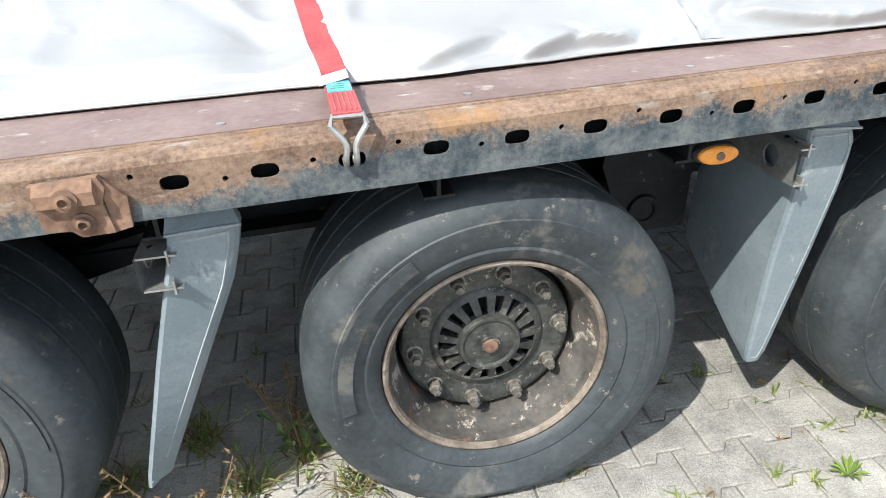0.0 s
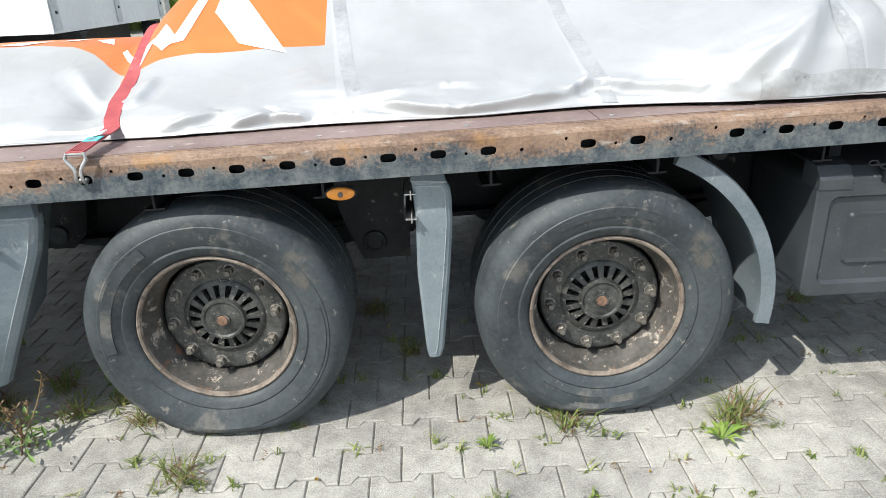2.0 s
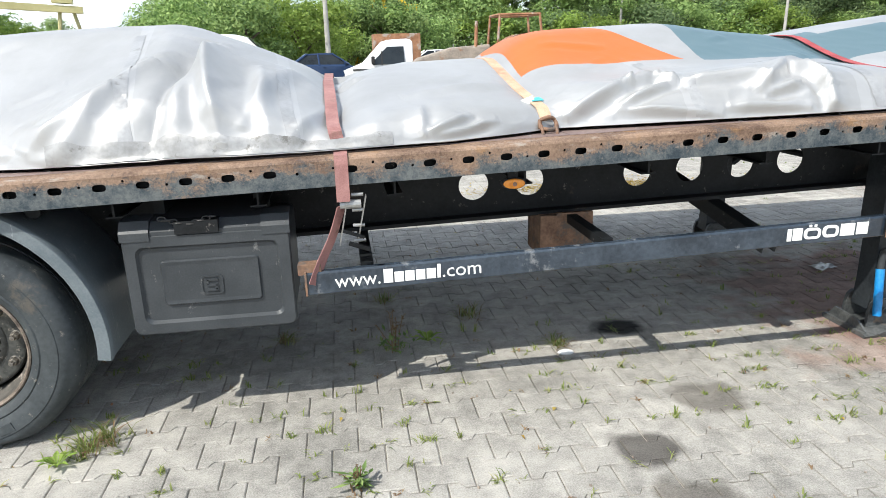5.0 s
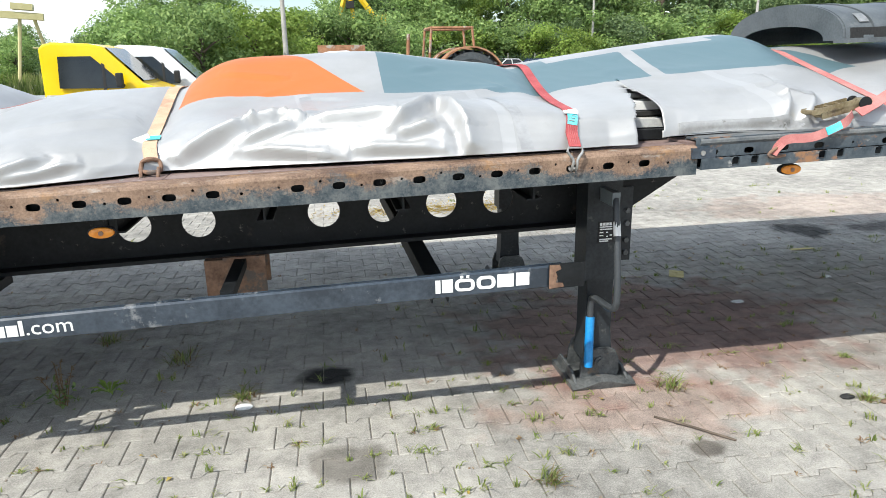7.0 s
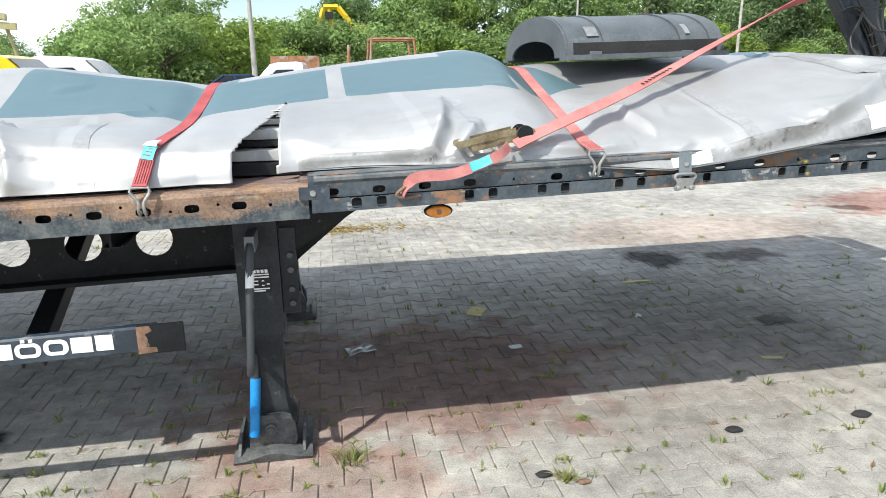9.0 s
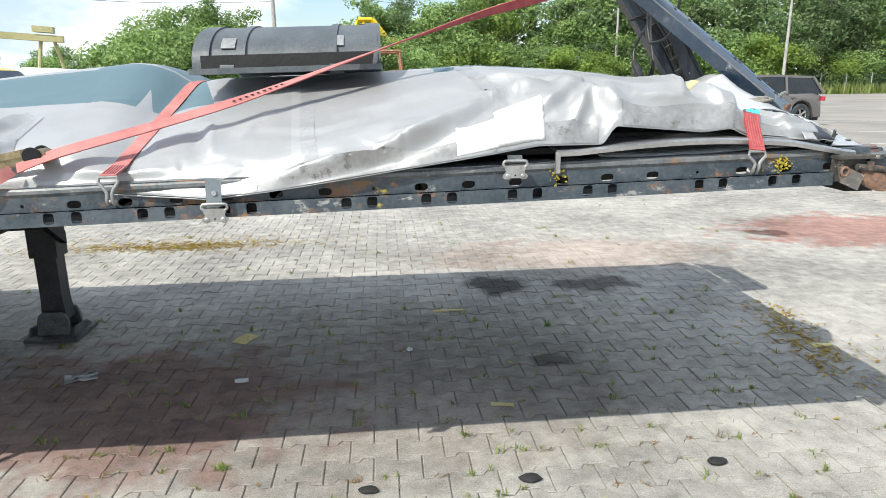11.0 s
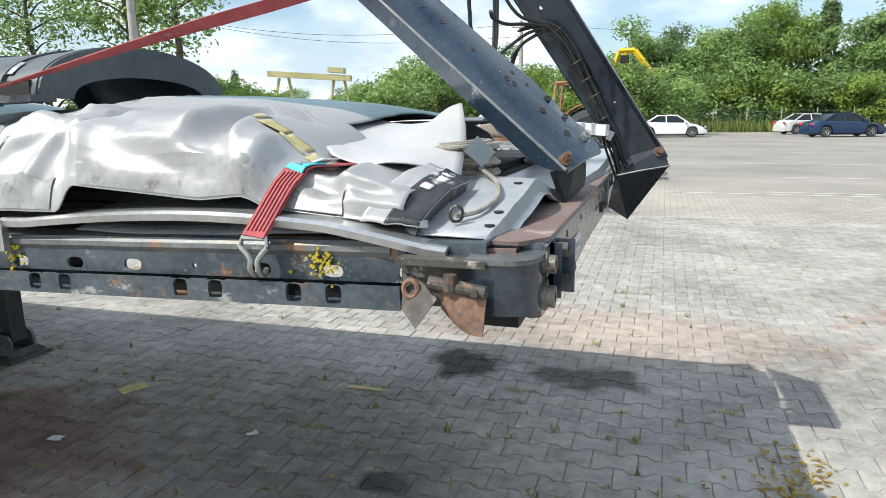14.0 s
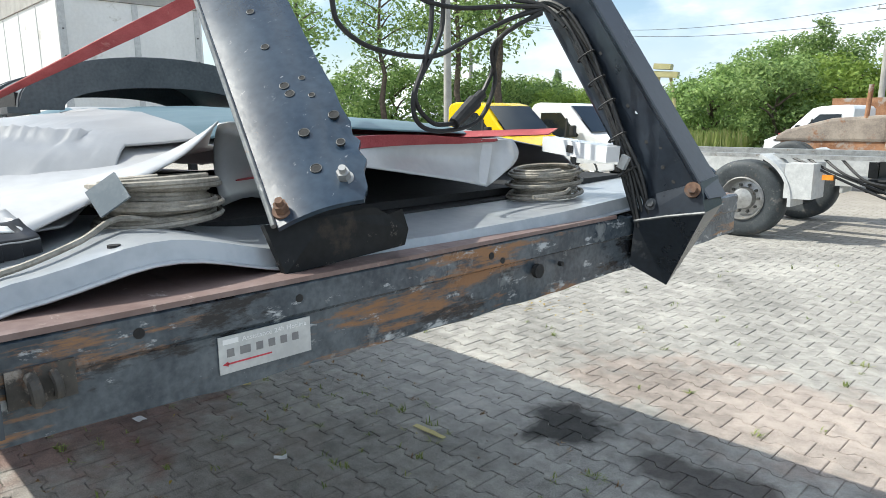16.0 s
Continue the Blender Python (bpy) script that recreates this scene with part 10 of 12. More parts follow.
def truck_chassis():
    """Bare rear chassis of a truck with twin wheels, parked across the yard."""
    e = empty("truck_chassis", (6.0, 10.1, 0), "bare grey truck chassis with dirty wheels and trailing hoses", "truck")
    m = pose(6.0, 10.1, 0)
    for s in (-1, 1):
        bm = bmesh.new()
        box(bm, -6.5, 2.1, s * 0.40 - 0.03, s * 0.40 + 0.03, 0.80, 1.02)
        put(e, "frame_rail", bm, M_SILVERBAR, m, "pale grey chassis rail")
        for x in (0.78,):
            bm = bmesh.new()
            r, w = 0.50, 0.30
            lathe(bm, [(r * 0.56, -w / 2 + 0.02), (r * 0.82, -w / 2 - 0.012), (r * 0.95, -w / 2 + 0.008), (r, -w / 2 + 0.04), (r, w / 2 - 0.04), (r * 0.95, w / 2 - 0.008), (r * 0.82, w / 2 + 0.012), (r * 0.56, w / 2 - 0.02)], 40)
            mm = m @ Matrix.Translation((x, s * 1.08, r))
            t = put(e, "wheel", bm, M_TYRE, mm, smooth=True)
            bm = bmesh.new()
            lathe(bm, [(r * 0.57, s * 0.14), (r * 0.54, s * 0.16), (r * 0.50, s * 0.10), (r * 0.45, s * 0.02), (r * 0.30, s * 0.04), (r * 0.26, s * 0.13), (r * 0.10, s * 0.15), (0.005, s * 0.15)], 32)
            put(t, "rim", bm, M_STEEL, mm, smooth=True)
            for i in range(10):
                a = 2 * math.pi * i / 10
                bm = bmesh.new()
                rod(bm, (r * 0.36 * math.cos(a), s * 0.03, r * 0.36 * math.sin(a)), (r * 0.36 * math.cos(a), s * 0.07, r * 0.36 * math.sin(a)), 0.02, 6)
                put(t, "wheel_nut", bm, M_HUB, mm)
        bm = bmesh.new()
        rows = []
        for i in range(11):
            a = radians(-5 + 75 * i / 10)
            rows.append([bm.verts.new((0.78 + rr * math.cos(a), s * y, 0.5 + rr * math.sin(a))) for rr, y in ((0.62, 0.82), (0.62, 1.28), (0.58, 1.28), (0.58, 0.82))])
        for i in range(10):
            for j in range(4):
                bm.faces.new((rows[i][j], rows[i][(j + 1) % 4], rows[i + 1][(j + 1) % 4], rows[i + 1][j]))
        bm.faces.new(rows[0])
        bm.faces.new(rows[-1][::-1])
        box(bm, 1.30, 1.62, s * 0.80, s * 1.26, 0.55, 0.98)
        put(e, "rear_fender", bm, M_SILVERBAR, m, "pale grey plastic fender")
    for x in (-4.0, -2.4, -0.8, 0.78, 2.05):
        bm = bmesh.new()
        box(bm, x - 0.05, x + 0.05, -0.45, 0.45, 0.78, 0.98)
        put(e, "cross_member", bm, M_BLACK, m)
    bm = bmesh.new()
    rod(bm, (0.78, -0.95, 0.5), (0.78, 0.95, 0.5), 0.10, 14)
    put(e, "axle", bm, M_BLACK, m)
    bm = bmesh.new()
    box(bm, -0.2, 2.3, -0.95, -0.80, 1.02, 1.07)
    box(bm, -2.2, 2.3, 0.2, 0.34, 1.02, 1.09)
    put(e, "sub_frame", bm, M_STEEL, m)
    bm = bmesh.new()
    box(bm, 2.05, 2.25, -0.7, 0.7, 0.62, 0.78)
    rod(bm, (2.2, -0.8, 0.78), (2.75, -0.85, 0.76), 0.03, 8)
    put(e, "tow_beam", bm, M_BLACK, m)
    for k in range(4):
        bm = bmesh.new()
        tube(bm, smooth_path([(1.2 + 0.2 * k, -0.9, 1.05), (1.5 + 0.2 * k, -1.0, 0.95 - 0.05 * k), (2.0 + 0.15 * k, -0.95, 0.72), (2.5, -0.9 + 0.06 * k, 0.55 + 0.04 * k), (2.75, -0.85, 0.74)], 6), 0.016, 6)
        put(e, "hose", bm, M_DARKCABLE, m)
    bm = bmesh.new()
    box(bm, 1.72, 1.84, -1.27, -1.22, 0.80, 0.86)
    put(e, "marker_lamp", bm, M_ORANGE_LENS, m, "orange marker lamp")


truck_chassis()


def box_truck():
    """White box body of a truck parked close beyond the load."""
    X1, Y0, Y1, Z0, Z1 = -2.0, 3.45, 5.85, 1.20, 3.52
    X0 = X1 - 7.2
    e = empty("box_truck", (-5.5, 4.65, 0), "white box truck with riveted walls and a grey roof edge", "truck")
    bm = bmesh.new()
    box(bm, X0, X1, Y0, Y1, Z0, Z1)
    body = part("box_body", bm, M_WALLGREY, e, "white riveted box body", bevel=0.015)
    bm = bmesh.new()
    box(bm, X0 - 0.02, X1 + 0.03, Y0 - 0.03, Y1 + 0.03, Z1 + 0.004, Z1 + 0.42)
    part("roof_edge", bm, M_CONCRETE, e, "grey roof edge", bevel=0.03)
    for y in (Y0 + 0.02, Y1 - 0.14, 4.62):
        bm = bmesh.new()
        box(bm, X1 + 0.002, X1 + 0.014, y, y + 0.10, Z0 + 0.02, Z1 - 0.02)
        part("rear_strip", bm, M_SILVERBAR, body)
        for z in np.arange(1.35, 3.45, 0.42):
            bm = bmesh.new()
            rod(bm, (X1 + 0.012, y + 0.05, z), (X1 + 0.020, y + 0.05, z), 0.014, 6)
            part("rivet", bm, M_DARK, body)
    for x in np.arange(X0 + 0.3, X1, 1.15):
        bm = bmesh.new()
        box(bm, x - 0.02, x + 0.02, Y0 - 0.008, Y0 - 0.001, Z0 + 0.02, Z1 - 0.02)
        part("panel_joint", bm, M_SILVERBAR, body)
    bm = bmesh.new()
    box(bm, X0, X1 - 0.1, Y0 + 0.75, Y1 - 0.75, 0.82, Z0 - 0.003)
    part("underframe", bm, M_BLACK, e)
    bm = bmesh.new()
    box(bm, X1 - 1.9, X1 - 0.9, Y0 + 0.05, Y0 + 0.55, 0.55, 1.12)
    part("battery_box", bm, M_CARDARK, e, bevel=0.03)
    bm = bmesh.new()
    box(bm, X1 - 0.06, X1 + 0.06, Y0 + 0.1, Y1 - 0.1, 0.50, 0.62)
    part("bumper", bm, M_STEEL, e)
    for y in (Y0 + 0.3, Y1 - 0.42):
        bm = bmesh.new()
        box(bm, X1 - 0.10, X1 + 0.05, y, y + 0.12, 0.62, 1.19)
        part("bumper_hanger", bm, M_BLACK, e)
    for x in (X1 - 2.6, X0 + 1.0):
        for y in (Y0 + 0.25, Y1 - 0.25):
            bm = bmesh.new()
            lathe(bm, [(0.28, -0.14), (0.40, -0.16), (0.48, -0.15), (0.50, -0.11), (0.50, 0.11), (0.48, 0.15), (0.40, 0.16), (0.28, 0.14)], 28)
            w = put(e, "wheel", bm, M_TYRE, pose(x, y, 0.5), smooth=True)
            bm = bmesh.new()
            lathe(bm, [(0.29, -0.12), (0.25, -0.05), (0.12, -0.08), (0.01, -0.1)], 24)
            put(w, "rim", bm, M_STEEL, pose(x, y, 0.5))
        bm = bmesh.new()
        rod(bm, (x, Y0 + 0.2, 0.5), (x, Y1 - 0.2, 0.5), 0.07, 10)
        part("axle", bm, M_BLACK, e)


box_truck()


# ---- distant cranes, poles, wires, fence ----
def yellow_crane():
    e = empty("yellow_crane", (6.6, 52.0, 0), "bright yellow slewing crane above the far trees", "crane")
    segs = [((4.2, 52, 0), (6.1, 52, 6.1), 0.20), ((7.4, 52, 0), (6.5, 52, 6.1), 0.16), ((6.1, 52, 6.15), (7.2, 52, 6.15), 0.22), ((7.2, 52, 6.15), (8.9, 52, 3.9), 0.24), ((5.4, 52, 3.9), (6.8, 52, 3.9), 0.10)]
    for a, b, r in segs:
        bm = bmesh.new()
        rod(bm, a, b, r, 6)
        part("crane_leg", bm, M_CRANE, e)
    bm = bmesh.new()
    box(bm, 8.2, 9.2, 51.4, 52.6, 4.1, 4.2)
    for x in (8.2, 8.5, 8.8, 9.1):
        rod(bm, (x, 51.4, 4.2), (x, 51.4, 4.75), 0.04, 5)
    rod(bm, (8.2, 51.4, 4.75), (9.2, 51.4, 4.75), 0.04, 5)
    part("crane_platform", bm, M_CRANE, e)
    bm = bmesh.new()
    box(bm, 6.2, 6.8, 51.6, 52.4, 5.3, 5.8)
    part("crane_drum", bm, M_DARK, e, bevel=0.1)


yellow_crane()


def gantry_crane():
    e = empty("gantry_crane", (-14.6, 46.2, 0), "pale yellow gantry crane with slender legs", "crane")
    bm = bmesh.new()
    obox(bm, pose(-16.4, 45.9, 4.72, 0, 4, 15), 6.4, 0.7, 0.42)
    part("girder", bm, M_GANTRY, e, bevel=0.05)
    for (xt, yt), (xb, yb) in (((-13.9, 46.6), (-13.2, 47.3)), ((-14.6, 46.4), (-15.1, 45.7)), ((-18.7, 45.3), (-19.5, 44.7)), ((-18.0, 45.5), (-17.5, 46.1))):
        bm = bmesh.new()
        rod(bm, (xt, yt, 4.6), (xb, yb, 0), 0.12, 8)
        part("leg", bm, M_GANTRY, e)
    bm = bmesh.new()
    rod(bm, (-14.2, 46.5, 2.6), (-13.55, 46.95, 2.6), 0.06, 5)
    part("leg_brace", bm, M_GANTRY, e)
    bm = bmesh.new()
    obox(bm, pose(-14.4, 46.5, 5.12, 0, 4, 15), 1.2, 1.0, 0.38)
    part("trolley", bm, M_GANTRY, e, bevel=0.05)


gantry_crane()


def pole(x, y, h, lean=0.0, lamp=False, label="grey concrete utility pole"):
    e = empty("utility_pole", (x, y, 0), label, "utility pole", "utility poles")
    bm = bmesh.new()
    rod(bm, (x, y, 0), (x + lean, y, h), 0.15, 12, 0.09)
    part("shaft", bm, M_CONCRETE, e)
    bm = bmesh.new()
    rod(bm, (x + lean - 0.5, y, h - 0.3), (x + lean + 0.5, y, h - 0.3), 0.04, 6)
    part("crossarm", bm, M_STEEL, e)
    for d in (-0.45, 0.45):
        bm = bmesh.new()
        rod(bm, (x + lean + d, y, h - 0.28), (x + lean + d, y, h - 0.12), 0.04, 8)
        part("insulator", bm, M_LABELWHITE, e)
    return Vector((x + lean, y, h - 0.12))


pole(-5.33, 15.5, 7.5, label="slim pale utility pole beside the trucks")
tops = [pole(2.40, 33.9, 6.25), pole(43.8, 57.0, 10.5, 0.1), pole(-18.0, 30.0, 7.5), pole(30.0, 62.0, 8.0)]
for a, b in ((tops[2], tops[0]), (tops[0], Vector((34, 70, 9))), (tops[2], tops[0] + Vector((0, 0.4, -0.6)))):
    bm = bmesh.new()
    pts = [a.lerp(b, i / 20) - Vector((0, 0, 0.9 * math.sin(math.pi * i / 20))) for i in range(21)]
    tube(bm, pts, 0.011, 5)
    tagged(part("overhead_wire", bm, M_DARKCABLE), "thin overhead wire between the poles", "wire")


def fence():
    e = empty("wire_fence", (20, 60.5, 0), "green wire mesh fence with grey posts along the yard", "fence")
    M_MESH = rough_mat("green_wire_mesh", (0.05, 0.10, 0.06), (0.09, 0.16, 0.10), 0.6, 0, 3, 0.0)
    for x in np.arange(-10, 60, 2.6):
        bm = bmesh.new()
        rod(bm, (x, 60.5, 0), (x, 60.5, 1.9), 0.045, 6)
        part("post", bm, M_CONCRETE, e)
    bm = bmesh.new()
    for z in np.arange(0.1, 1.85, 0.25):
        rod(bm, (-10, 60.5, z), (60, 60.5, z), 0.012, 4)
    for x in np.arange(-10, 60, 0.30):
        rod(bm, (x, 60.5, 0.05), (x, 60.5, 1.85), 0.010, 4)
    tagged(part("mesh", bm, M_MESH, e), kind="stuff")


fence()


# ---- trees and bushes ----
def leaf_material(name, c1, c2, c3):
    m, nt, p = nodes_of(name)
    n, l = nt.nodes, nt.links
    g = n.new("ShaderNodeNewGeometry")
    oi = n.new("ShaderNodeObjectInfo")
    r = n.new("ShaderNodeValToRGB")
    r.color_ramp.elements[0].color, r.color_ramp.elements[1].color = (*c1, 1), (*c3, 1)
    r.color_ramp.elements.new(0.5).color = (*c2, 1)
    l.new(g.outputs["Random Per Island"], r.inputs["Fac"])
    hs = n.new("ShaderNodeHueSaturation")
    mr = n.new("ShaderNodeMapRange")
    mr.inputs["To Min"].default_value, mr.inputs["To Max"].default_value = 0.8, 1.25
    l.new(oi.outputs["Random"], mr.inputs["Value"])
    l.new(mr.outputs["Result"], hs.inputs["Value"])
    l.new(r.outputs["Color"], hs.inputs["Color"])
    l.new(hs.outputs["Color"], p.inputs["Base Color"])
    p.inputs["Roughness"].default_value = 0.55
    p.inputs["Specular IOR Level"].default_value = 0.3
    tr = n.new("ShaderNodeBsdfTranslucent")
    l.new(hs.outputs["Color"], tr.inputs["Color"])
    ms = n.new("ShaderNodeMixShader")
    ms.inputs["Fac"].default_value = 0.42
    out = n["Material Output"]
    l.new(p.outputs["BSDF"], ms.inputs[1])
    l.new(tr.outputs["BSDF"], ms.inputs[2])
    l.new(ms.outputs["Shader"], out.inputs["Surface"])
    return m


M_LEAF = leaf_material("broad_leaves", (0.105, 0.180, 0.056), (0.215, 0.325, 0.105), (0.335, 0.445, 0.155))
M_LEAFDARK = leaf_material("dark_leaves", (0.082, 0.138, 0.060), (0.155, 0.235, 0.100), (0.250, 0.335, 0.145))
M_LEAFLIGHT = leaf_material("light_leaves", (0.140, 0.225, 0.045), (0.225, 0.325, 0.066), (0.305, 0.395, 0.092))
M_GRASS = leaf_material("grass_blades", (0.115, 0.165, 0.040), (0.20, 0.25, 0.070), (0.34, 0.34, 0.15))
M_DRY = leaf_material("dry_stalks", (0.17, 0.10, 0.055), (0.24, 0.16, 0.09), (0.32, 0.24, 0.14))
M_FALLEN = leaf_material("fallen_yellow_leaves", (0.26, 0.16, 0.035), (0.42, 0.30, 0.06), (0.50, 0.40, 0.12))


def leaves_mesh(name, clumps, count, size, material, seed, droop=0.0):
    """Many small bent leaf blades scattered over the surfaces of clumps (centre, radii)."""
    rng = random.Random(seed)
    verts, faces = [], []
    weights = [c[1][0] * c[1][2] for c in clumps]
    for _ in range(count):
        c, rad = rng.choices(clumps, weights)[0]
        u = Vector((rng.gauss(0, 1), rng.gauss(0, 1), rng.gauss(0, 1))).normalized()
        k = 0.55 + 0.75 * rng.random() ** 1.3
        p = Vector((c[0] + u.x * rad[0] * k, c[1] + u.y * rad[1] * k, c[2] + u.z * rad[2] * k))
        s = size * (0.55 + 0.9 * rng.random())
        nn = (u * 0.9 + Vector((rng.gauss(0, 0.55), rng.gauss(0, 0.55), 0.35 + rng.gauss(0, 0.5)))).normalized()
        a = Vector((rng.gauss(0, 1), rng.gauss(0, 1), rng.gauss(0, 0.6) - droop))
        a = (a - nn * a.dot(nn)).normalized()
        b = nn.cross(a)
        i = len(verts)
        verts += [tuple(p - a * s), tuple(p + b * s * 0.45 + nn * s * 0.12), tuple(p + a * s), tuple(p - b * s * 0.45 + nn * s * 0.12)]
        faces.append((i, i + 1, i + 2, i + 3))
    me = bpy.data.meshes.new(name)
    me.from_pydata(verts, [], faces)
    me.materials.append(material)
    return me


def tree_kind(kind, seed):
    rng = random.Random(seed)
    bm = bmesh.new()
    clumps = []
    if kind == "broad":
        H, cr = 8.5, 2.6
        trunk_h, tr = 2.2, 0.22
    elif kind == "conifer":
        H, cr = 9.0, 1.6
        trunk_h, tr = 1.2, 0.18
    elif kind == "poplar":
        H, cr = 12.0, 1.9
        trunk_h, tr = 4.5, 0.20
    elif kind == "willow":
        H, cr = 6.2, 1.9
        trunk_h, tr = 2.0, 0.2
    else:
        H, cr = 3.2, 1.7
        trunk_h, tr = 0.4, 0.06
    path = [Vector((0, 0, 0))]
    nseg = 7
    for i in range(1, nseg + 1):
        path.append(Vector((rng.gauss(0, 0.10), rng.gauss(0, 0.10), H * 0.85 * i / nseg)))
    tube(bm, path, lambda t: tr * (1 - 0.85 * t) + 0.015, 8)
    nl = {"broad": 12, "conifer": 16, "poplar": 14, "willow": 9, "bush": 9}[kind]
    for i in range(nl):
        t = (i + 0.5) / nl
        z0 = trunk_h + (H * 0.8 - trunk_h) * t
        a = i * 2.4 + rng.random()
        if kind == "conifer":
            rr = cr * (1.05 - t)
        elif kind == "poplar":
            rr = cr * (0.55 + 0.5 * math.sin(t * 3.0)) * (0.8 + 0.4 * rng.random())
        else:
            rr = cr * (0.55 + 0.55 * math.sin(0.4 + t * 2.5)) * (0.8 + 0.4 * rng.random())
        tip = Vector((rr * 0.8 * math.cos(a), rr * 0.8 * math.sin(a), z0 + 0.4 * rr * (0.2 if kind == "conifer" else 0.8)))
        base = Vector((0, 0, z0 - 0.15))
        tube(bm, smooth_path([base, base.lerp(tip, 0.5) + Vector((0, 0, 0.15)), tip], 3), lambda q: 0.05 * (1 - 0.8 * q) + 0.01, 5)
        cs = rr * (0.42 if kind != "poplar" else 0.5)
        for _ in range(3):
            off = Vector((rng.gauss(0, 0.35), rng.gauss(0, 0.35), rng.gauss(0, 0.28))) * rr * 0.7
            f = 0.5 + 0.6 * rng.random()
            clumps.append((tip * (0.75 + 0.35 * rng.random()) + off + Vector((0, 0, z0 * 0.12 if kind == "bush" else 0)), (cs * f * 1.2, cs * f * 1.2, cs * f * (0.75 if kind != "willow" else 1.4))))
    clumps.append((Vector((0, 0, H * 0.86)), (cr * 0.30, cr * 0.30, H * 0.11)))
    trunk = bpy.data.meshes.new("trunk")
    bmesh.ops.recalc_face_normals(bm, faces=bm.faces)
    bm.to_mesh(trunk)
    bm.free()
    trunk.materials.append(M_BARK)
    trunk.shade_smooth()
    cnt, size, mt, dr = {"broad": (12000, 0.135, M_LEAF, 0.2), "conifer": (9000, 0.13, M_LEAFDARK, 0.5), "poplar": (2300, 0.13, M_LEAF, 0.2), "willow": (7000, 0.15, M_LEAF, 1.6), "bush": (8200, 0.095, M_LEAFLIGHT, 0.1)}[kind]
    crown = leaves_mesh("crown", clumps, cnt, size, mt, seed + 7, dr)
    return trunk, crown


TREES = {}
for kd, n_var in (("broad", 4), ("conifer", 2), ("poplar", 2), ("willow", 1), ("bush", 3)):
    TREES[kd] = [tree_kind(kd, 11 * i + len(kd)) for i in range(n_var)]
TREE_LABELS = {"broad": "leafy green broadleaf tree beyond the yard", "conifer": "dark green conifer in the far tree line", "poplar": "tall thin-crowned tree with bare lower trunk", "willow": "drooping pale green willow behind the fence", "bush": "bright green bush at the edge of the yard"}
GREENS = [M_LEAF, M_LEAFDARK, M_LEAFLIGHT]


def plant_tree(kind, x, y, s, sz=1.0, turn=0.0, var=0, leaf=None):
    trunk, crown = TREES[kind][var % len(TREES[kind])]
    e = empty("bush" if kind == "bush" else "tree", (x, y, 0), TREE_LABELS[kind], "bush" if kind == "bush" else "tree", "trees along the yard" if kind != "bush" else "bushes along the yard")
    mm = Matrix.Rotation(turn, 4, "Z") @ Matrix.Diagonal((s, s, s * sz, 1))
    local("trunk", trunk, e, mm)
    c = local("crown", crown, e, mm)
    if leaf:
        c.material_slots[0].link = "OBJECT"
        c.material_slots[0].material = leaf


rng = random.Random(21)
# far line behind the fence
x = -52.0
while x < 92:
    y = 66 + rng.random() * 12
    low = 0.62 if x < 14 else 1.0
    k = rng.random()
    kind = "broad" if k < 0.68 else ("conifer" if k < 0.82 and x > 5 else "broad")
    gap = -3.5 < x < 3.0
    if not 4.5 < x < 29.5:
        plant_tree(kind, x, y, (0.72 + 0.35 * rng.random()) * (low if not gap else 0.45) * (1.75 if x > 30 else 1.0), 1.0, rng.random() * 6, rng.randrange(4), rng.choice([M_LEAF, M_LEAF, M_LEAFDARK]) if kind == "broad" else None)
    x += 2.6 + rng.random() * 1.6
x = -50.0
while x < 80:
    plant_tree("bush", x, 62.5 + rng.random() * 3, (0.75 + 0.5 * rng.random()) * (1.5 if x > 14 else 1.0), 0.9, rng.random() * 6, rng.randrange(3), rng.choice([M_LEAF, M_LEAF, M_LEAFLIGHT, M_LEAFDARK]))
    x += 2.2 + rng.random() * 1.6
for bx, by, s, sz, kd, lf in ((7.2, 69.5, 1.12, 1.02, "broad", M_LEAF), (9.6, 68.2, 1.05, 1.08, "broad", M_LEAFDARK), (12.6, 69.4, 1.08, 1.06, "broad", M_LEAF), (15.0, 68.0, 1.10, 1.0, "broad", M_LEAF), (18.4, 68.5, 0.95, 1.45, "broad", M_LEAFLIGHT), (20.2, 70.0, 1.0, 1.4, "broad", M_LEAF),
                              (22.8, 67.0, 1.40, 0.92, "conifer", M_LEAFDARK), (23.1, 67.5, 1.32, 0.86, "conifer", M_LEAFDARK), (26.6, 67.0, 1.20, 1.0, "broad", M_LEAF), (29.0, 68.5, 1.35, 1.0, "broad", M_LEAFDARK)):
    plant_tree(kd, bx, by, s, sz, rng.random() * 6, rng.randrange(3), lf)
for bx, by, s in ((24.5, 61.8, 1.25), (27.5, 61.5, 1.1), (30.0, 62.0, 0.9)):
    plant_tree("bush", bx, by, s, 1.0, rng.random() * 6, 1, M_LEAFLIGHT)
x = 2.0
while x < 8.5:
    plant_tree("bush", x, 49.5 + rng.random() * 3 + 0.25 * max(0, x - 10), 1.15 + 0.35 * rng.random(), 1.0, rng.random() * 6, rng.randrange(3), rng.choice([M_LEAF, M_LEAFLIGHT, M_LEAF, M_LEAFDARK]))
    x += 1.7 + rng.random()
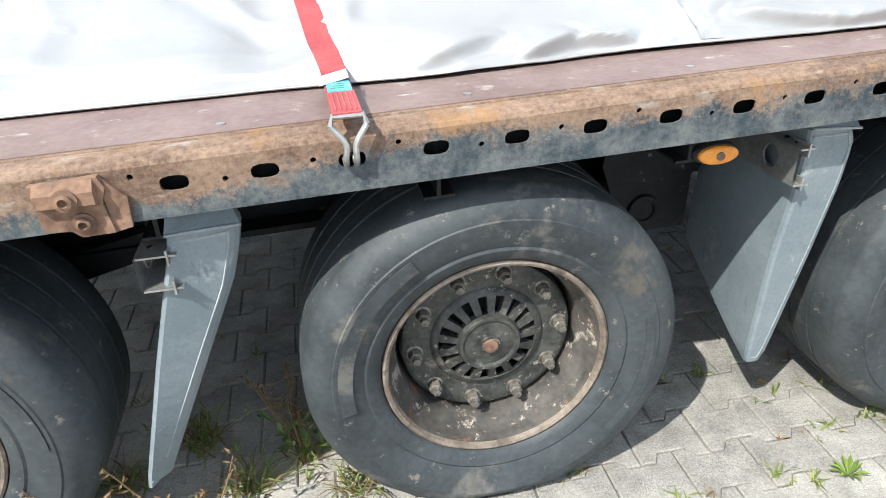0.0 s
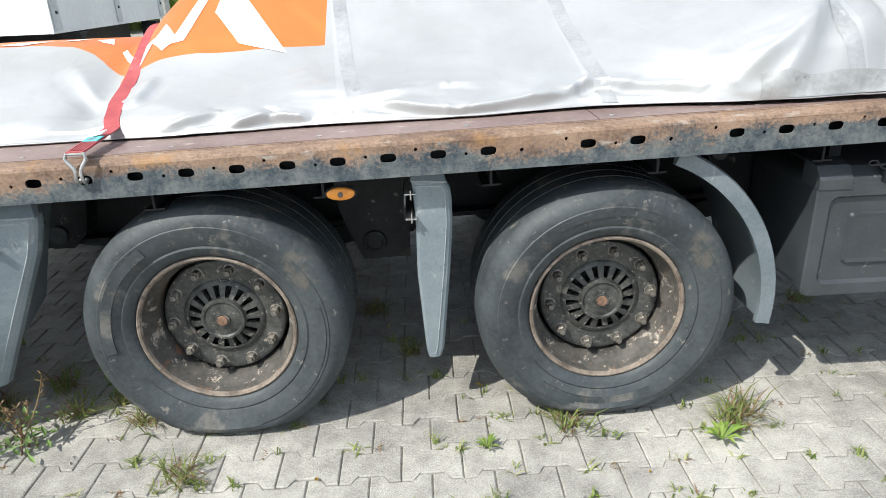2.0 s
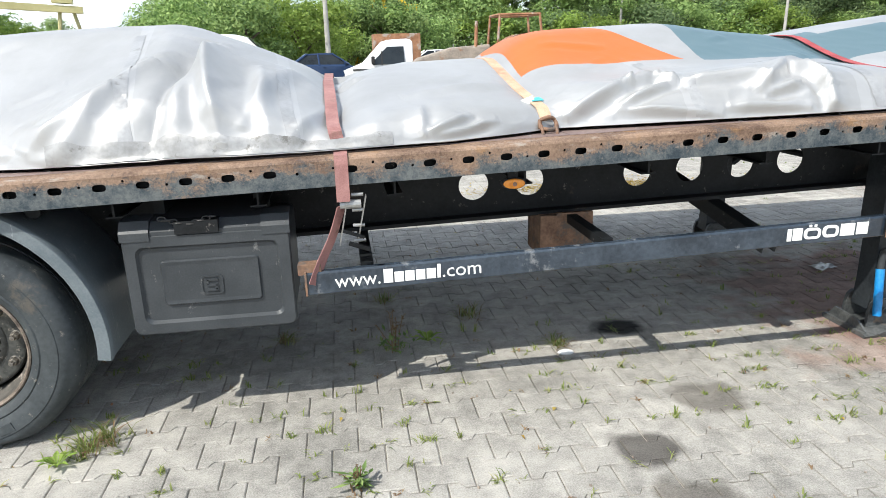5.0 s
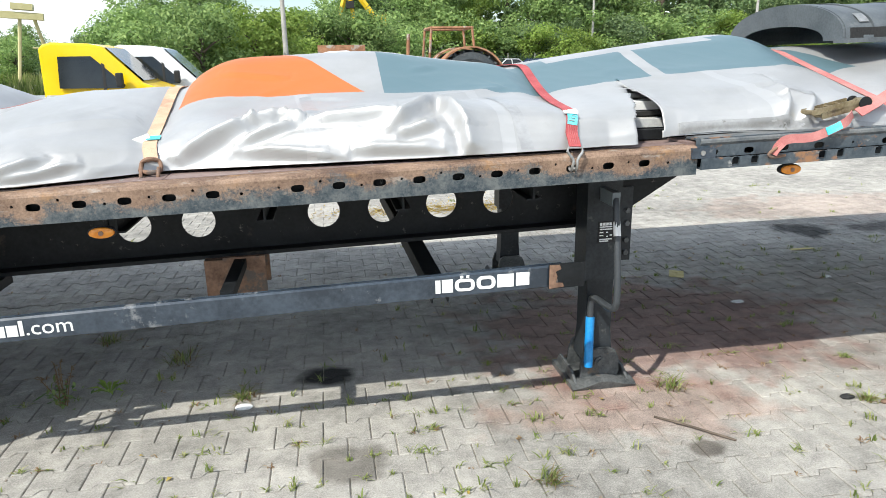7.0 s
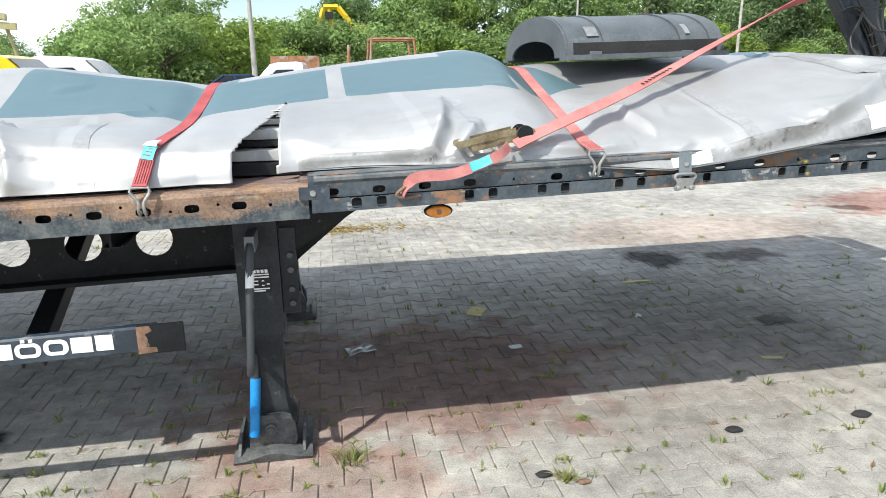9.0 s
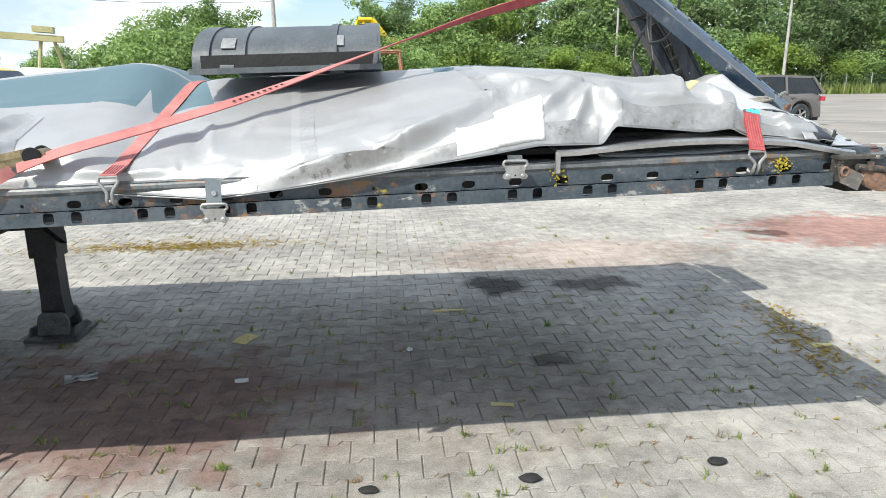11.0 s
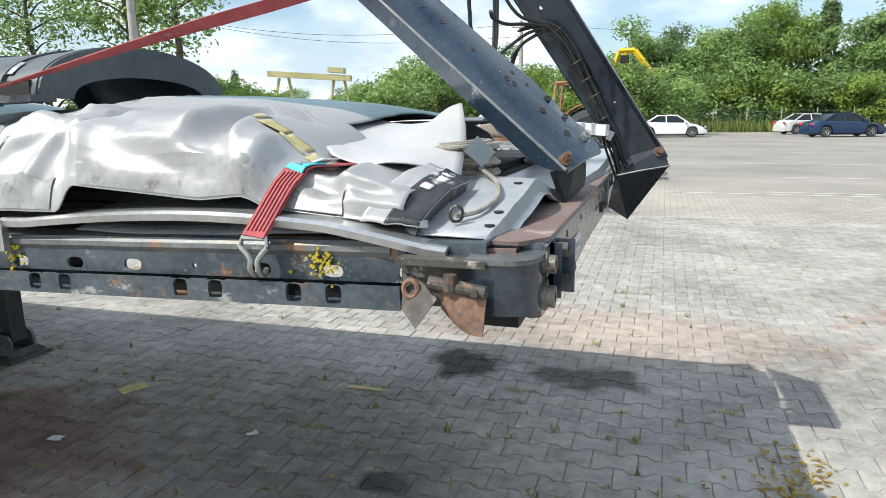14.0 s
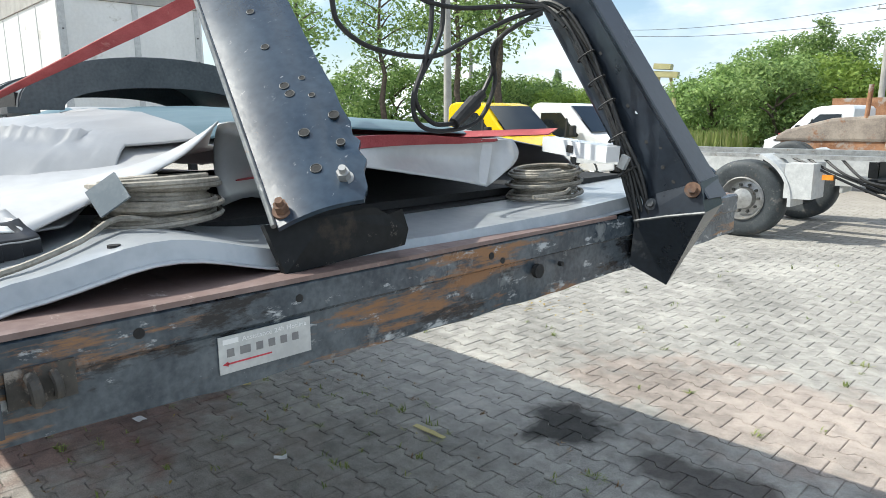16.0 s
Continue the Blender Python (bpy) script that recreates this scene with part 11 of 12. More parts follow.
# nearer groups
for bx, by, s, kd, lf in ((-3.0, 44, 0.82, "broad", M_LEAF), (-6.5, 46, 0.78, "broad", M_LEAF), (-1.0, 41, 0.95, "bush", M_LEAF), (-4.5, 40, 1.3, "bush", M_LEAF), (1.2, 43, 1.0, "bush", M_LEAFLIGHT), (-10.5, 47, 0.48, "broad", M_LEAFDARK),
                          (2.8, 62, 0.85, "willow", M_LEAF), (-13.0, 33, 0.9, "bush", M_LEAFLIGHT), (-15.5, 31, 1.0, "bush", M_LEAFLIGHT), (-22, 36, 0.42, "broad", M_LEAF), (-27, 38, 0.42, "broad", M_LEAF), (-19, 40, 0.55, "conifer", None),
                          (-11.5, 25.0, 1.05, "poplar", None), (-13.2, 24.0, 0.95, "poplar", None), (-16.5, 22.0, 0.85, "poplar", None), (-20.0, 19.5, 0.9, "poplar", None), (-9.6, 27.0, 0.75, "bush", M_LEAFLIGHT), (-14.5, 26.0, 1.1, "bush", M_LEAF), (-18.0, 24.0, 1.2, "bush", M_LEAF), (-12.0, 28.0, 1.0, "bush", M_LEAF), (-24, 24, 1.2, "bush", M_LEAF), (-30, 22, 0.6, "broad", M_LEAF),
                          (-5.0, 34, 1.15, "bush", M_LEAF), (-1.5, 33, 1.1, "bush", M_LEAF), (1.0, 36, 1.2, "bush", M_LEAFLIGHT)):
    plant_tree(kd, bx, by, s, 1.0, rng.random() * 6, rng.randrange(3), lf)


def grass_strip():
    rng = random.Random(5)
    verts, faces = [], []
    for _ in range(16000):
        x, y = -45 + 130 * rng.random(), 58.6 + 6 * rng.random()
        h = 0.5 + 0.7 * rng.random()
        a = rng.random() * 6.3
        dx, dy = 0.10 * math.cos(a), 0.10 * math.sin(a)
        i = len(verts)
        verts += [(x - dx, y - dy, 0), (x + dx, y + dy, 0), (x + rng.gauss(0, 0.15), y + rng.gauss(0, 0.15), h)]
        faces.append((i, i + 1, i + 2))
    for _ in range(6000):
        x, y = -22 + 20 * rng.random(), 27 + 6 * rng.random()
        h = 0.5 + 0.6 * rng.random()
        a = rng.random() * 6.3
        dx, dy = 0.06 * math.cos(a), 0.06 * math.sin(a)
        i = len(verts)
        verts += [(x - dx, y - dy, 0), (x + dx, y + dy, 0), (x + rng.gauss(0, 0.12), y + rng.gauss(0, 0.12), h)]
        faces.append((i, i + 1, i + 2))
    me = bpy.data.meshes.new("tall_grass")
    me.from_pydata(verts, [], faces)
    me.materials.append(M_GRASS)
    tagged(new("tall_grass", me), "tall green verge grass along the fence", "grass", kind="stuff")


grass_strip()

# painted bay lines on the yard
bm = bmesh.new()
for (x0, y0, x1, y1, w) in ((11.5, 13.2, 26, 12.4, 0.10), (11.8, 16.6, 24, 16.0, 0.10), (9.6, 12.9, 16, 12.6, 0.09), (8.0, 21.5, 26, 20.6, 0.10)):
    d = Vector((x1 - x0, y1 - y0, 0)).normalized()
    n_ = Vector((-d.y, d.x, 0)) * w / 2
    a, b = Vector((x0, y0, -0.0025)), Vector((x1, y1, -0.0025))
    bm.faces.new([bm.verts.new(c) for c in (a - n_, b - n_, b + n_, a + n_)])
M_LINE = rough_mat("worn_white_line", (0.40, 0.385, 0.36), (0.62, 0.61, 0.58), 0.85, 0, 2.5, 0.1, 20)
tagged(part("bay_line", bm, M_LINE), "worn white bay markings on the yard", "road marking", kind="structure")
# ---- small plants and litter on the paving ----
def tuft_mesh(bm, x, y, n, h, spread, rng, wide=0.004):
    for _ in range(n):
        a = rng.random() * 6.283
        l = h * (0.4 + 0.7 * rng.random())
        out = spread * (0.3 + 0.9 * rng.random())
        b = Vector((x + rng.gauss(0, spread * 0.25), y + rng.gauss(0, spread * 0.25), -0.004))
        d = Vector((math.cos(a), math.sin(a), 0))
        s = Vector((-d.y, d.x, 0)) * wide * (0.6 + 0.8 * rng.random())
        m1 = b + d * out * 0.4 + Vector((0, 0, l * 0.75))
        t = b + d * out + Vector((0, 0, l * (0.75 + 0.25 * rng.random())))
        v = [bm.verts.new(c) for c in (b - s, b + s, m1 + s * 0.8, m1 - s * 0.8, t)]
        bm.faces.new((v[0], v[1], v[2], v[3]))
        bm.faces.new((v[3], v[2], v[4]))


def leaf_blade(bm, base, tip, w, lift=0.0):
    base, tip = Vector(base), Vector(tip)
    d = tip - base
    s = Vector((-d.y, d.x, 0)).normalized() * w
    mid = base.lerp(tip, 0.55) + Vector((0, 0, lift))
    v = [bm.verts.new(c) for c in (base, mid + s, tip, mid - s)]
    c = bm.verts.new(mid + Vector((0, 0, -0.004)))
    for i in range(4):
        bm.faces.new((v[i], v[(i + 1) % 4], c))


def weed_plant(x, y, kind, label, s=1.0, seed=1):
    rng = random.Random(seed)
    e = empty("weed", (x, y, 0), label, "weed", "weeds between the stones")
    bm = bmesh.new()
    if kind == "grass":
        tuft_mesh(bm, x, y, 46, 0.060 * s, 0.085 * s, rng, 0.0026)
        part("grass_clump", bm, M_GRASS, e)
        bm = bmesh.new()
        tuft_mesh(bm, x, y, 22, 0.05 * s, 0.09 * s, rng, 0.0026)
        part("dry_clump", bm, M_DRY, e)
    elif kind == "rosette":
        for i in range(13):
            a = i * 2.4
            l = (0.06 + 0.05 * rng.random()) * s
            leaf_blade(bm, (x, y, 0.005), (x + l * math.cos(a), y + l * math.sin(a), 0.03 * s + 0.03 * rng.random()), 0.012 * s, 0.02 * s)
        part("rosette", bm, M_LEAFLIGHT, e)
    else:
        for i in range(7):
            tipx, tipy = x + rng.gauss(0, 0.09) * s, y + rng.gauss(0, 0.06) * s
            h = (0.22 + 0.22 * rng.random()) * s
            p = smooth_path([(x + rng.gauss(0, 0.02), y + rng.gauss(0, 0.02), 0), (x * 0.4 + tipx * 0.6, y * 0.4 + tipy * 0.6, h * 0.6), (tipx, tipy, h)], 4)
            tube(bm, p, lambda t: 0.0032 * (1 - 0.6 * t), 5)
            for q in p[4:]:
                for _ in range(3):
                    l = 0.02 * s
                    leaf_blade(bm, q, q + Vector((rng.gauss(0, l), rng.gauss(0, l), rng.gauss(0, l))), 0.006 * s)
        part("dry_stalk", bm, M_DRY, e)
        bm = bmesh.new()
        for _ in range(50):
            q = Vector((x + rng.gauss(0, 0.07) * s, y + rng.gauss(0, 0.06) * s, 0.02 + 0.16 * rng.random() * s))
            leaf_blade(bm, q, q + Vector((rng.gauss(0, 0.03), rng.gauss(0, 0.03), rng.gauss(0, 0.015))), 0.008)
        part("foliage", bm, M_LEAF, e)


weed_plant(0.882, -0.10, "rosette", "small green rosette weed in a paving joint", 0.5, 1)
weed_plant(1.669, -0.123, "rosette", "bright green broad-leaved weed beside a grass patch", 0.8, 2)
weed_plant(1.18, 0.0, "grass", "dry grass tuft growing at the front wheel", 1.3, 3)
weed_plant(2.786, -0.466, "dry", "thin dry stalk weed on the paving", 0.22, 4)
weed_plant(3.18, 0.70, "rosette", "green rosette weed in the trailer's shade", 0.9, 5)
weed_plant(5.027, -0.37, "grass", "green grass tuft between the stones", 0.9, 6)
weed_plant(6.64, -0.07, "grass", "small grass tuft on sunlit paving", 0.7, 7)
weed_plant(-0.92, -0.05, "dry", "tall dry brown weed with seed heads beside the tyre", 0.9, 8)
weed_plant(-0.72, 0.05, "dry", "tall dry weed stalks beside the mudguard", 0.7, 9)
weed_plant(-0.35, 0.16, "grass", "yellow-green grass tuft near the middle wheel", 1.2, 10)
weed_plant(-0.12, -0.16, "grass", "dry grass tuft at the wheel's foot", 1.3, 11)
weed_plant(-0.50, 0.35, "dry", "small leafy weed in the shade of the tyre", 0.6, 12)
weed_plant(5.82, 0.22, "grass", "green grass tuft beside the landing foot", 1.2, 13)
weed_plant(3.0, 0.62, "dry", "leafy weed under the side guard", 0.5, 14)
weed_plant(3.83, 0.52, "grass", "grass tuft beside a pale stone", 1.0, 15)
weed_plant(1.80, 0.02, "grass", "loose green grass patch on the paving", 1.6, 16)
weed_plant(1.74, -0.04, "grass", "fine grass patch on the paving", 1.3, 17)


for k, (wx, wy, ws) in enumerate(((-0.62, 0.22, 1.3), (-0.78, 0.42, 1.5), (-0.48, 0.30, 1.0), (-0.95, 0.30, 1.2), (-0.30, 0.60, 1.1), (0.62, 0.55, 0.9), (0.45, 0.95, 1.1), (2.45, 0.85, 1.0), (3.45, 1.0, 1.2), (3.0, 1.35, 1.1))):
    weed_plant(wx, wy, "grass", "loose green grass tuft in the trailer's shade", ws, 40 + k)


def weed_scatter():
    rng = random.Random(9)
    bm = bmesh.new()
    for _ in range(1100):
        k = rng.random()
        if k < 0.45:
            x, y = -1.6 + 7 * rng.random(), -1.1 + 2.0 * rng.random()
        elif k < 0.8:
            x, y = 4.5 + 5.5 * rng.random(), -0.7 + 3.2 * rng.random()
        else:
            x, y = -2 + 13 * rng.random(), 3 + 5 * rng.random()
        # sit in a joint
        r = round((y - PAVE_Y0) / PAVE_ROW)
        y = PAVE_Y0 + PAVE_ROW * r - PAVE_ROW / 2 + rng.gauss(0, 0.008)
        n = 4 + int(12 * rng.random() ** 2)
        tuft_mesh(bm, x, y, n, 0.018 + 0.035 * rng.random() ** 2, 0.02 + 0.04 * rng.random(), rng, 0.0028)
    tagged(part("joint_grass", bm, M_GRASS), "short grass tufts growing in the paving joints", "grass", kind="stuff")
    bm = bmesh.new()
    for _ in range(420):
        x, y = -1.6 + 11 * rng.random(), -1.0 + 3.6 * rng.random()
        r = round((y - PAVE_Y0) / PAVE_ROW)
        y = PAVE_Y0 + PAVE_ROW * r - PAVE_ROW / 2 + rng.gauss(0, 0.01)
        tuft_mesh(bm, x, y, 3 + int(6 * rng.random()), 0.010 + 0.012 * rng.random(), 0.03, rng, 0.003)
    tagged(part("joint_moss", bm, M_DRY), "dry moss and stalks in the paving joints", "moss", kind="stuff")
    bm = bmesh.new()
    for _ in range(760):
        k = rng.random()
        if k < 0.16:
            x, y = 9.95 + rng.gauss(0, 0.22), 1.25 + rng.gauss(0, 0.45)
        elif k < 0.75:
            x, y = 5.6 + rng.gauss(0, 0.8), 4.5 + rng.gauss(0, 0.22)
        else:
            x, y = -1 + 12 * rng.random(), -1 + 4 * rng.random()
            if rng.random() < 0.6:
                continue
        a = rng.random() * 6.3
        l = 0.012 + 0.025 * rng.random()
        leaf_blade(bm, (x, y, 0.004), (x + l * math.cos(a), y + l * math.sin(a), 0.006 + 0.012 * rng.random()), l * 0.35, 0.006)
    tagged(part("fallen_leaves", bm, M_FALLEN), "scattered yellow and brown fallen leaves", "leaves", kind="stuff")
    bm = bmesh.new()
    for _ in range(500):
        x, y = -1.5 + 12 * rng.random(), -1.0 + 4.5 * rng.random()
        s = 0.003 + 0.005 * rng.random()
        obox(bm, pose(x, y, s * 0.4, rng.random() * 90, rng.random() * 90, rng.random() * 90), s, s * 1.3, s * 0.8)
    tagged(part("grit", bm, M_BURNTGREY), "small grit on the paving", "grit", kind="stuff")


def litter():
    def flat(name, x, y, w, h, turn, mt, label, cat, curl=0.01):
        bm = bmesh.new()
        n = 5
        g = []
        c, s = math.cos(radians(turn)), math.sin(radians(turn))
        for i in range(n + 1):
            row = []
            for j in range(n + 1):
                a, b = (i / n - 0.5) * w, (j / n - 0.5) * h
                z = 0.006 + curl * abs(noise.noise((a * 20 + x, b * 20, y)))
                row.append(bm.verts.new((x + a * c - b * s, y + a * s + b * c, z)))
            g.append(row)
        for i in range(n):
            for j in range(n):
                bm.faces.new((g[i][j], g[i + 1][j], g[i + 1][j + 1], g[i][j + 1]))
        ob = part(name, bm, mt)
        sm = ob.modifiers.new("thickness", "SOLIDIFY")
        sm.thickness = 0.003
        tagged(ob, label, cat)
    M_STICK = rough_mat("yellowed_foam", (0.50, 0.42, 0.16), (0.62, 0.55, 0.28), 0.8, 0, 20, 0.2)
    flat("foam_scrap", 6.70, 1.80, 0.15, 0.10, 62, M_STICK, "yellowed foam scrap lying in the shade", "scrap", 0.02)
    flat("foam_strip", 7.985, 2.17, 0.21, 0.028, 2, M_STICK, "narrow yellow strip lying on the paving", "scrap")
    flat("foam_strip", 8.112, 0.775, 0.11, 0.03, -12, M_STICK, "short yellow strip on the paving", "scrap")
    flat("leaf_scrap", 10.11, 1.30, 0.12, 0.04, 4, M_STICK, "long yellow leaf on sunlit paving", "leaf")
    flat("paper_scrap", 6.79, 1.19, 0.07, 0.045, 10, M_LABELWHITE, "small white paper scrap", "paper", 0.015)
    flat("paper_scrap", 7.685, 1.50, 0.06, 0.035, 60, M_LABELWHITE, "crumpled white paper scrap", "paper", 0.03)
    flat("plastic_scrap", 5.92, 1.325, 0.16, 0.10, 20, M_STEEL, "crumpled silver plastic scrap", "scrap", 0.035)
    flat("bark_scrap", -0.62, -0.42, 0.10, 0.05, 30, M_DARK, "dark flat scrap of rubber", "scrap", 0.02)
    for x, y, s, mt, lab in ((3.834, 0.42, 0.032, M_LABELWHITE, "pale flat pebble on the paving"), (7.473, 0.133, 0.030, M_DARK, "dark flat stone chip"), (6.563, -0.028, 0.028, M_DARK, "dark stone chip on the paving"), (8.11, 0.143, 0.036, M_DARK, "flat dark stone in the shade"), (7.485, 0.127, 0.020, M_DARK, "small dark stone in the shade"), (8.9, 0.18, 0.034, M_DARK, "dark stone chip near the shade's edge"), (6.70, -0.10, 0.022, M_RUST, "brown stone chip on sunlit paving")):
        bm = bmesh.new()
        bmesh.ops.create_icosphere(bm, subdivisions=2, radius=1.0)
        for v in bm.verts:
            k = 1 + 0.25 * noise.noise(v.co * 1.6 + Vector((x, y, 0)))
            v.co = Vector((x + v.co.x * s * 1.25 * k, y + v.co.y * s * 0.8 * k, s * 0.30 + v.co.z * s * 0.35 * k))
        tagged(part("stone", bm, mt, smooth=True), lab, "stone")
    bm = bmesh.new()
    tube(bm, smooth_path([(5.62, -0.02, 0.006), (5.72, -0.12, 0.010), (5.86, -0.26, 0.006)], 5), 0.005, 6)
    tagged(part("stick", bm, M_BARK, smooth=True), "thin dark stick beside the landing foot", "stick")


# ---- interlocking paving stones ----
PAVE_ROW, PAVE_LEN, PAVE_Y0, PAVE_X0 = 0.145, 0.2, -0.145, 0.194


def paving_material(name, by_object):
    m, nt, p = nodes_of(name)
    n, l = nt.nodes, nt.links
    g = n.new("ShaderNodeNewGeometry")
    pos = g.outputs["Position"]

    def math_(op, a, b=None):
        q = n.new("ShaderNodeMath")
        q.operation = op
        for i, v in enumerate((a, b)):
            if v is None:
                continue
            if isinstance(v, (int, float)):
                q.inputs[i].default_value = v
            else:
                l.new(v, q.inputs[i])
        return q.outputs[0]

    def tex(scale, detail=8, rough=0.6):
        t = n.new("ShaderNodeTexNoise")
        t.inputs["Scale"].default_value, t.inputs["Detail"].default_value, t.inputs["Roughness"].default_value = scale, detail, rough
        l.new(pos, t.inputs["Vector"])
        return t
    big, mid, fine = tex(0.9), tex(9.0, 9, 0.7), tex(150.0, 5, 0.8)
    r = n.new("ShaderNodeValToRGB")
    r.color_ramp.elements[0].position, r.color_ramp.elements[1].position = 0.42, 0.59
    r.color_ramp.elements[0].color, r.color_ramp.elements[1].color = (0.185, 0.178, 0.163, 1), (0.475, 0.454, 0.414, 1)
    s = math_("ADD", math_("MULTIPLY", big.outputs["Fac"], 0.30), math_("ADD", math_("MULTIPLY", mid.outputs["Fac"], 0.32), math_("MULTIPLY", fine.outputs["Fac"], 0.38)))
    l.new(s, r.inputs["Fac"])
    hs = n.new("ShaderNodeHueSaturation")
    src = n.new("ShaderNodeObjectInfo").outputs["Random"] if by_object else g.outputs["Random Per Island"]
    vr = n.new("ShaderNodeMapRange")
    vr.inputs["To Min"].default_value, vr.inputs["To Max"].default_value = 0.91, 1.07
    l.new(src, vr.inputs["Value"])
    l.new(vr.outputs["Result"], hs.inputs["Value"])
    l.new(r.outputs["Color"], hs.inputs["Color"])
    col = hs.outputs["Color"]
    warp = n.new("ShaderNodeTexNoise")
    warp.inputs["Scale"].default_value, warp.inputs["Detail"].default_value = 4.0, 6
    l.new(pos, warp.inputs["Vector"])
    sep = n.new("ShaderNodeSeparateXYZ")
    l.new(pos, sep.inputs[0])
    wv = math_("SUBTRACT", warp.outputs["Fac"], 0.5)

    def stain_and_shade(col, cx, cy, rx, ry, rgb, amount, soft_=0.35, wob=0.9):
        dx = math_("DIVIDE", math_("SUBTRACT", sep.outputs["X"], cx), rx)
        dy = math_("DIVIDE", math_("SUBTRACT", sep.outputs["Y"], cy), ry)
        d = math_("SQRT", math_("ADD", math_("MULTIPLY", dx, dx), math_("MULTIPLY", dy, dy)))
        d = math_("ADD", d, math_("MULTIPLY", wv, wob * 2))
        mr = n.new("ShaderNodeMapRange")
        mr.inputs["From Min"].default_value, mr.inputs["From Max"].default_value = 1.0, 1.0 - soft_
        mr.inputs["To Min"].default_value, mr.inputs["To Max"].default_value = 0.0, amount
        l.new(d, mr.inputs["Value"])
        mx = n.new("ShaderNodeMixRGB")
        mx.blend_type = "MULTIPLY"
        l.new(mr.outputs["Result"], mx.inputs["Fac"])
        l.new(col, mx.inputs["Color1"])
        mx.inputs["Color2"].default_value = (*rgb, 1)
        return mx.outputs["Color"]
    dark = (0.22, 0.21, 0.21)
    oil = (0.10, 0.10, 0.10)
    # stains; the reddish one at x 6.1 also paints the trailer's shade darker
    for a in ((4.30, -0.10, 0.17, 0.16, (0.45, 0.43, 0.41), 0.8), (3.85, -0.41, 0.15, 0.13, dark, 0.9), (3.93, -0.74, 0.16, 0.16, (0.40, 0.38, 0.36), 0.8), (4.23, 0.68, 0.17, 0.11, (0.05, 0.05, 0.05), 1.0), (8.43, 2.72, 0.28, 0.24, oil, 0.9), (9.15, 2.68, 0.38, 0.22, (0.30, 0.28, 0.28), 0.9), (8.49, 1.29, 0.16, 0.10, dark, 0.8),
              (6.1, 0.95, 1.3, 0.85, (0.72, 0.48, 0.45), 0.80), (7.3, 0.9, 1.6, 0.9, (0.80, 0.72, 0.70), 0.5), (5.6, 0.1, 0.7, 0.35, (0.95, 0.72, 0.66), 0.7), (9.3, 3.6, 1.6, 0.7, (0.98, 0.80, 0.74), 0.6), (11.45, 4.15, 0.26, 0.2, (0.35, 0.28, 0.26), 0.9), (12.4, 4.2, 1.4, 0.9, (0.85, 0.42, 0.36), 0.75), (10.6, 0.9, 0.14, 0.12, dark, 0.6), (5.72, -0.28, 0.09, 0.07, (0.25, 0.22, 0.2), 0.8)):
        col = stain_and_shade(col, *a)
    l.new(col, p.inputs["Base Color"])
    p.inputs["Roughness"].default_value = 0.88
    p.inputs["Specular IOR Level"].default_value = 0.35
    bp = n.new("ShaderNodeBump")
    bp.inputs["Strength"].default_value, bp.inputs["Distance"].default_value = 0.8, 0.005
    l.new(math_("ADD", fine.outputs["Fac"], mid.outputs["Fac"]), bp.inputs["Height"])
    l.new(bp.outputs["Normal"], p.inputs["Normal"])
    return m


def stone_outline(inset):
    """Outline of one stone, centred; wide at its ends, waisted in the middle."""
    L, Wd, A = PAVE_LEN / 2 - inset, PAVE_ROW / 2 - inset, 0.0155
    top = [(-L, Wd + A), (-L * 0.62, Wd + A), (-L * 0.40, Wd - A), (L * 0.40, Wd - A), (L * 0.62, Wd + A), (L, Wd + A)]
    return top + [(x, -y) for x, y in top[::-1]]


def stone_geometry(rng=None):
    o = stone_outline(0.0020)
    i = stone_outline(0.0060)
    v = [(x, y, -0.012) for x, y in o] + [(x, y, -0.0035) for x, y in o] + [(x, y, 0.0) for x, y in i]
    n = len(o)
    f = [tuple(range(2 * n, 3 * n))[::-1]]
    for k in range(n):
        j = (k + 1) % n
        f.append((k, n + k, n + j, j))
        f.append((n + k, 2 * n + k, 2 * n + j, n + j))
    return v, f


